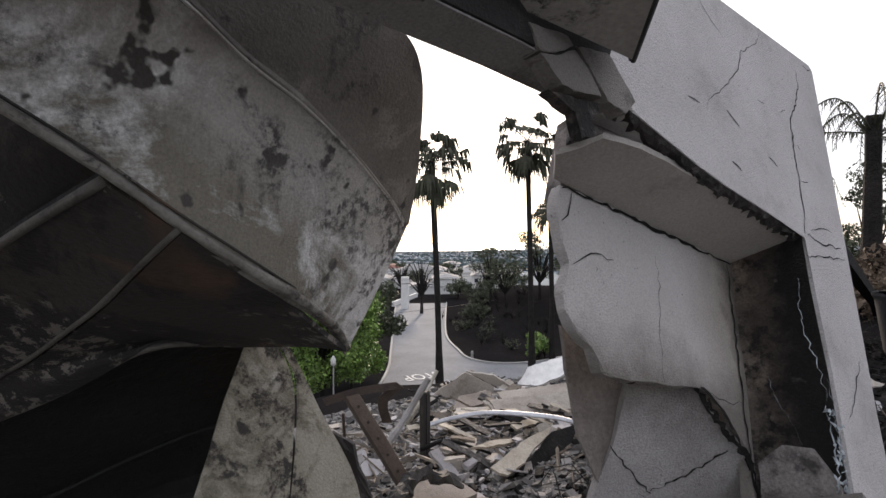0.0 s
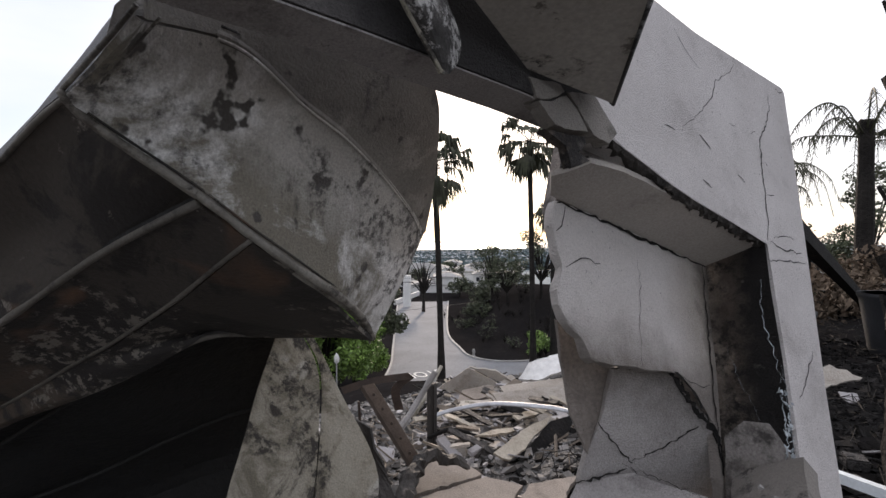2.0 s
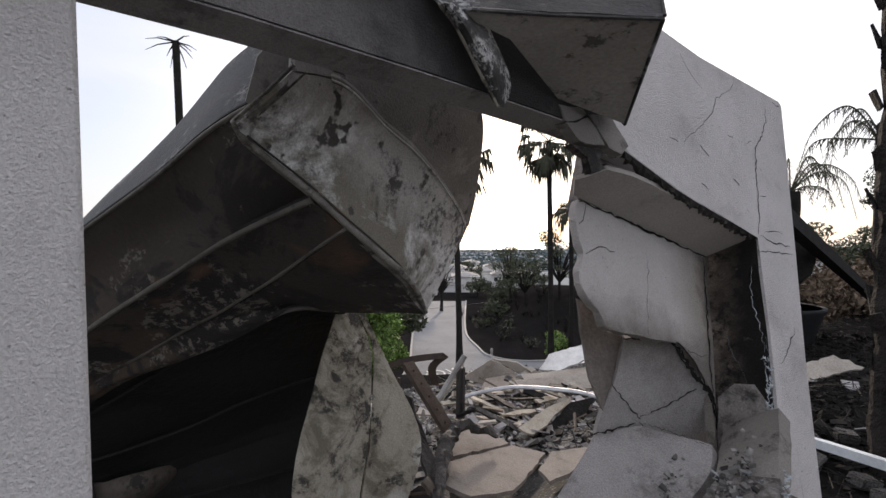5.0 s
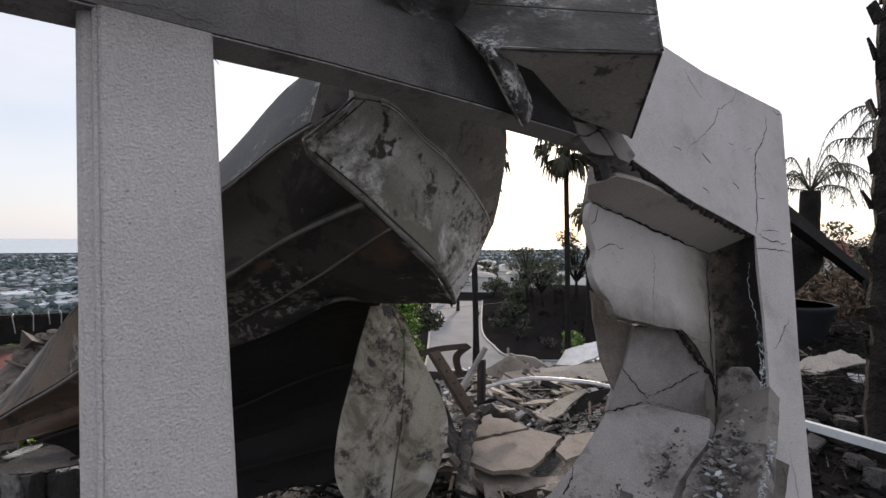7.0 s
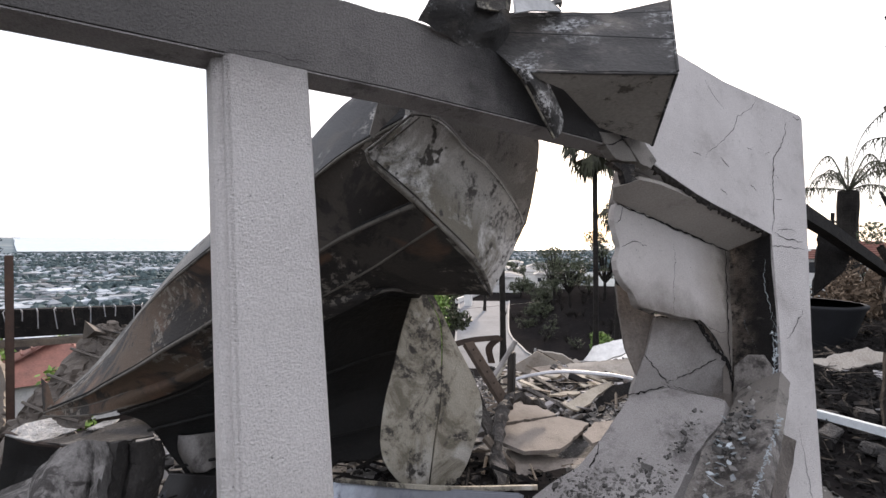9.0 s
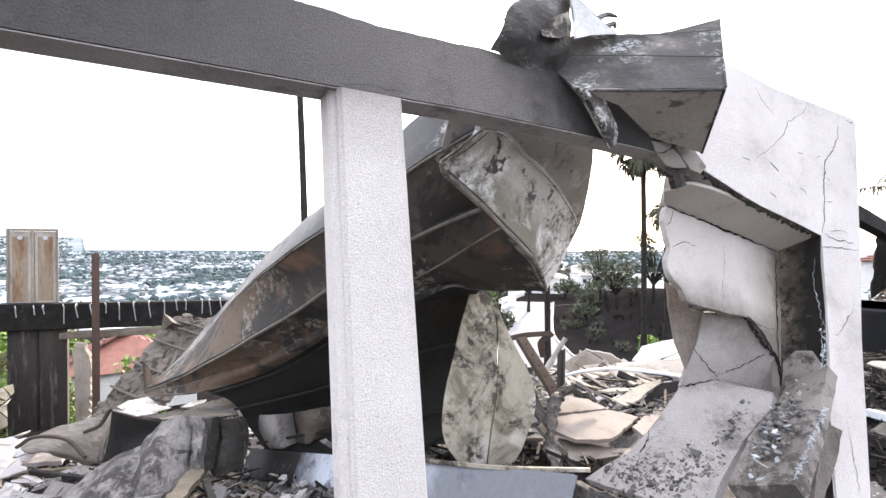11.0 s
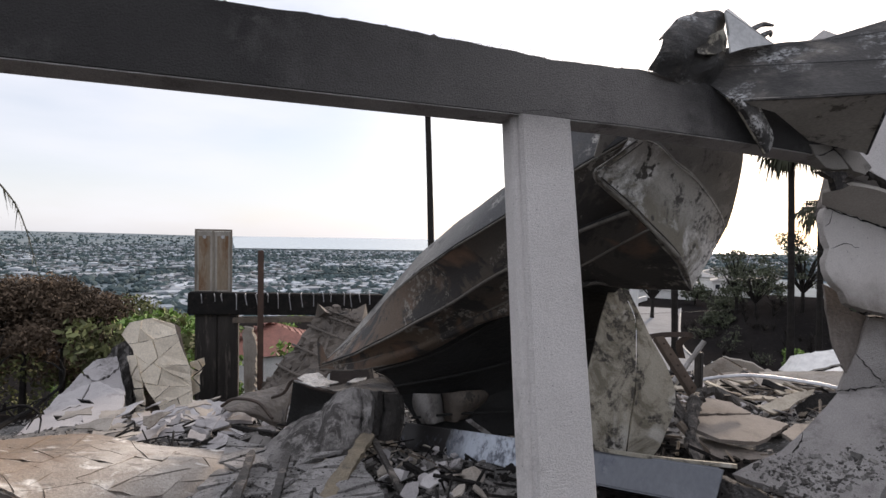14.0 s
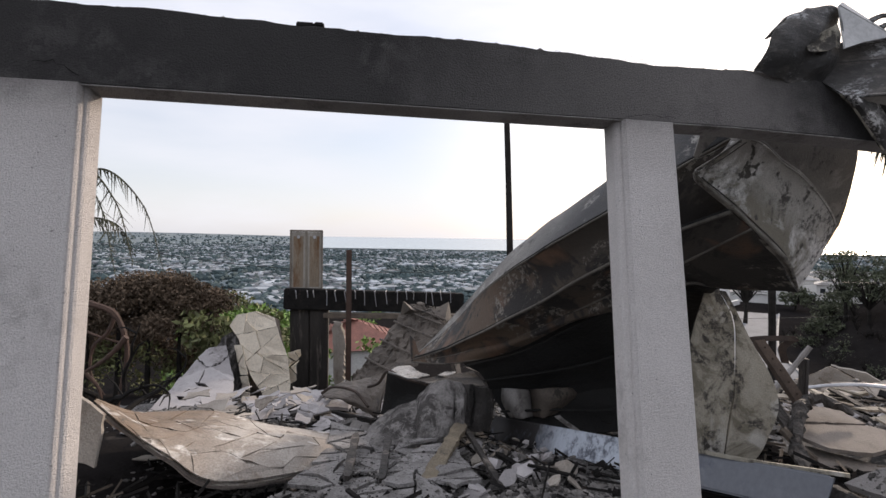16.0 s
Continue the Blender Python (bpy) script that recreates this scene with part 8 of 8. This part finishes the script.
for i, (x, y, tl, wd) in enumerate(((-55, 58, 9.4, 4.2), (-51, 57, 7.0, 3.2), (-47, 60, 10.8, 4.4), (-40, 60, 8.6, 3.8), (-35, 59, 6.8, 3.2), (-61, 62, 3.4, 2.6), (-58, 58.5, 2.8, 2.4), (-54, 54, 2.4, 2.2))):
    tree("oak_tree", x, y, tl, wd, DARKLEAF, "smoke-dulled dark oak on the burnt slope", 50 + i, 130, 0.16, None, 30, 0.24, gap=0.42)
for i in range(56):
    r = random.Random(300 + i)
    a = r.uniform(0, 1)
    x, y = -37 - 26 * a + r.uniform(-3, 3), 44 + 12 * a + r.uniform(-1, 11)
    tree("burnt_shrub", x, y, r.uniform(1.0, 2.4), r.uniform(0.8, 1.5), None if i % 6 else DARKLEAF, "burnt leafless shrub on the blackened slope", 330 + i, 60, 0.12, BARK, 16, 0.15)
for x, y in ((-36.4, 45.5), (-35.0, 44.6)):
    tree("green_shrub", x, y, 2.6, 1.4, LEAF, "fresh green shrub at the foot of the burnt slope", int(-x), 260, 0.16, None, 12, 0.1)

# hedge and garden beyond the black frame
hedge = thing("hedge", pose(0, 0, 0), "scorched brown hedge with green remains", "hedge")
r = random.Random(9)
cs = [(-12.4 + r.uniform(-0.7, 0.7), -9.8 + 3.3 * k / 30, -0.15 + r.uniform(0.0, 0.95) - 0.35 * (k > 26)) for k in range(31)] + [(-12.4 + r.uniform(-0.5, 0.5), -9.2 + 2.6 * k / 16, 0.55 + 0.3 * math.sin(math.pi * k / 16) + r.uniform(-0.1, 0.12)) for k in range(17)] + [(-12.2, -6.4, -0.9 + r.uniform(-0.3, 0.6)) for k in range(4)]
cs += [(-12.9, -10.4 + 4.0 * k / 22, -0.25 + r.uniform(-1.2, 0.7)) for k in range(23)]
v, f = leaf_cloud(cs, [r.uniform(0.4, 0.6) for _ in cs], 2300, 0.05, 5, hollow=0.1)
part("leaves", bundle("leaves", v, f, BROWNLEAF), None, hedge, "dry brown leaves")
cs = [(-12.5 + r.uniform(-0.4, 0.4), -10.2 + 4.2 * k / 24, -1.7 + r.uniform(-0.5, 0.9)) for k in range(25)]
v, f = leaf_cloud(cs, [r.uniform(0.3, 0.5) for _ in cs], 700, 0.055, 6)
part("leaves", bundle("leaves", v, f, OLIVE), None, hedge, "dull green leaves")
for k in range(5):
    part("stem", tube([(-12.2, -9.6 + 0.75 * k, -2.9), (-12.25 + r.uniform(-0.1, 0.1), -9.55 + 0.75 * k, -1.6), (-12.3, -9.5 + 0.75 * k, 0.2)], [0.09, 0.07, 0.04], 6), BARK, hedge)
for x, y, z, sd in ((-11.6, -5.6, -2.0, 1), (-11.9, -6.1, -2.0, 2), (-16, -7, -3.0, 3), (-17, -4.5, -3.2, 4), (-16.5, -2.0, -3.2, 5), (-19, -9, -4.5, 6), (-22, -3, -6.0, 7)):
    tree("garden_shrub", x, y, 2.0 + 0.25 * (sd % 3), 1.1, LEAF if sd > 2 else OLIVE, "green garden shrub below the ruin", 400 + sd, 420, 0.11, None, 16, 0.1)
for i, (x, y, top_) in enumerate(((-33.6, -12.5, -3.0), (-47.2, -15.1, -4.0), (-37.5, -11.5, -3.5), (-49.5, -12.7, -5.0), (-41.1, -9.6, -4.2), (-28.1, -8.7, -2.6), (-49.2, -2.5, -5.4))):
    tree("garden_tree", x, y, top_ - height(x, y), 3.0 + 0.4 * (i % 3), OLIVE if i % 2 else LEAF, "green garden tree down the slope", 700 + i, 110, 0.22, None, 22, 0.25, gap=0.7)
bt = thing("burnt_bush", pose(-7.2, -6.75, -1.0), "burnt bush with bare twisting black branches", "bush")
for k in range(9):
    a = 0.7 * k + r.uniform(-0.3, 0.3)
    way, p = Vector((math.cos(a) * 0.4, math.sin(a), 0.9)).normalized(), Vector((0, 0, 0))
    pts = [p]
    for _ in range(9):
        way = (way + Vector((r.uniform(-0.5, 0.5), r.uniform(-0.75, 0.75), r.uniform(-0.45, 0.4)))).normalized()
        p = p + way * 0.24
        p.z = max(p.z, 0.05)
        pts.append(p)
    part("branch", tube(smooth_line(pts, 24), [0.065 - 0.0024 * i for i in range(25)], 6), CHAR, bt)
    for q in (4, 6, 8):
        d = Vector((r.uniform(-0.5, 0.5), r.uniform(-1, 1), r.uniform(-0.2, 1))).normalized()
        part("twig", tube([pts[q], pts[q] + d * 0.22 + Vector((0, 0, 0.05)), pts[q] + d * 0.42], [0.022, 0.014, 0.006], 5), CHAR, bt)
for line, girth in (([(-0.77, -0.85, 2.20), (-0.73, -0.54, 2.05), (-0.65, -0.05, 1.89), (-0.61, 0.16, 1.53), (-0.59, 0.22, 1.13), (-0.59, 0.12, 0.56), (-0.59, 0.03, 0.02)], 0.060),
                    ([(-0.50, 0.25, 1.47), (-0.53, -0.03, 1.15), (-0.57, -0.39, 0.89), (-0.62, -0.76, 0.75)], 0.045),
                    ([(-0.86, -0.09, 1.82), (-0.87, -0.24, 1.47), (-0.90, -0.49, 1.21), (-0.89, -0.53, 0.75), (-0.84, -0.28, 0.35)], 0.035),
                    ([(-1.09, -1.01, 1.75), (-1.03, -0.70, 1.49), (-0.97, -0.29, 1.34), (-0.91, 0.17, 1.23)], 0.030),
                    ([(-0.79, -0.58, 0.78), (-0.75, -0.32, 0.48), (-0.73, -0.27, -0.02)], 0.035)):
    part("branch", tube(smooth_line(line, 24), [girth * (1.15 - 0.03 * k) * (1 + 0.12 * math.sin(1.7 * k)) for k in range(25)], 7), REDWOOD, bt, "thick brown twisted branch")
# the town: far too many houses and trees to count
rn = np.random.default_rng(17)
verts, faces, tv, tf = [], [], [], []
for i in range(15000):
    d = 200 + 1585 * rn.random() ** 1.1
    a = rn.uniform(-0.75, 0.95)
    x, y = -d * math.cos(a), d * math.sin(a)
    if -x > 1260 - 0.08 * y and y > 0.11 * x - 25 or noise.noise(Vector((x / 130, y / 90, 3))) < -0.1:
        continue
    z = height(x, y)
    big = 3.2 if rn.random() < (0.12 if d < 800 else 0.04) else 1.0 + 0.8 * max(0.0, (600 - d) / 400)
    w, l, h, t = big * rn.uniform(3, 6), big * rn.uniform(3.5, 8), rn.uniform(2.0, 3.4), rn.choice([0.3, 1.87]) + rn.normal(0, 0.06)
    c, s = math.cos(t), math.sin(t)
    k = len(verts)
    for zz in (z - 1, z + h):
        for u, q in ((-w, -l), (w, -l), (w, l), (-w, l)):
            verts.append((x + (u * c - q * s) / 2, y + (u * s + q * c) / 2, zz))
    rh = h + rn.uniform(0.1, 1.3)
    verts += [(x - l * -s * 0.28, y - l * c * 0.28, z + rh), (x + l * -s * 0.28, y + l * c * 0.28, z + rh)]
    faces += [(k, k + 1, k + 5, k + 4), (k + 1, k + 2, k + 6, k + 5), (k + 2, k + 3, k + 7, k + 6), (k + 3, k, k + 4, k + 7), (k + 4, k + 5, k + 8), (k + 5, k + 6, k + 9, k + 8), (k + 6, k + 7, k + 9), (k + 7, k + 4, k + 8, k + 9)]
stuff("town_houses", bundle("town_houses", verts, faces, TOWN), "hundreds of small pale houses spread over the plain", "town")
ico = bmesh.new()
bmesh.ops.create_icosphere(ico, subdivisions=1, radius=1)
iv, jf = np.array([v.co for v in ico.verts]), [tuple(v.index for v in f.verts) for f in ico.faces]
ico.free()
for i in range(26000):
    d = 215 + 1605 * rn.random() ** 1.2
    a = rn.uniform(-0.8, 0.95)
    x, y = -d * math.cos(a), d * math.sin(a)
    if -x > 1260 - 0.08 * y and y > 0.11 * x - 25:
        continue
    s = rn.uniform(1.0, 3.0)
    if i % 9 == 0 and a < 0:                        # hedgerows and windbreaks on the fields beyond
        d = rn.uniform(1750, 3900)
        x, y = -d * math.cos(a), d * math.sin(a)
        if y > 0.115 * x - 30:
            continue
        s *= 1.6
    k = len(tv)
    tv.extend(iv * (1 + rn.uniform(-0.35, 0.35, (len(iv), 1))) * (s * rn.uniform(0.8, 1.6), s * rn.uniform(0.8, 1.6), s * rn.uniform(0.7, 1.3)) + (x, y, height(x, y) + s * 0.7))
    tf.extend(tuple(k + q for q in t_) for t_ in jf)
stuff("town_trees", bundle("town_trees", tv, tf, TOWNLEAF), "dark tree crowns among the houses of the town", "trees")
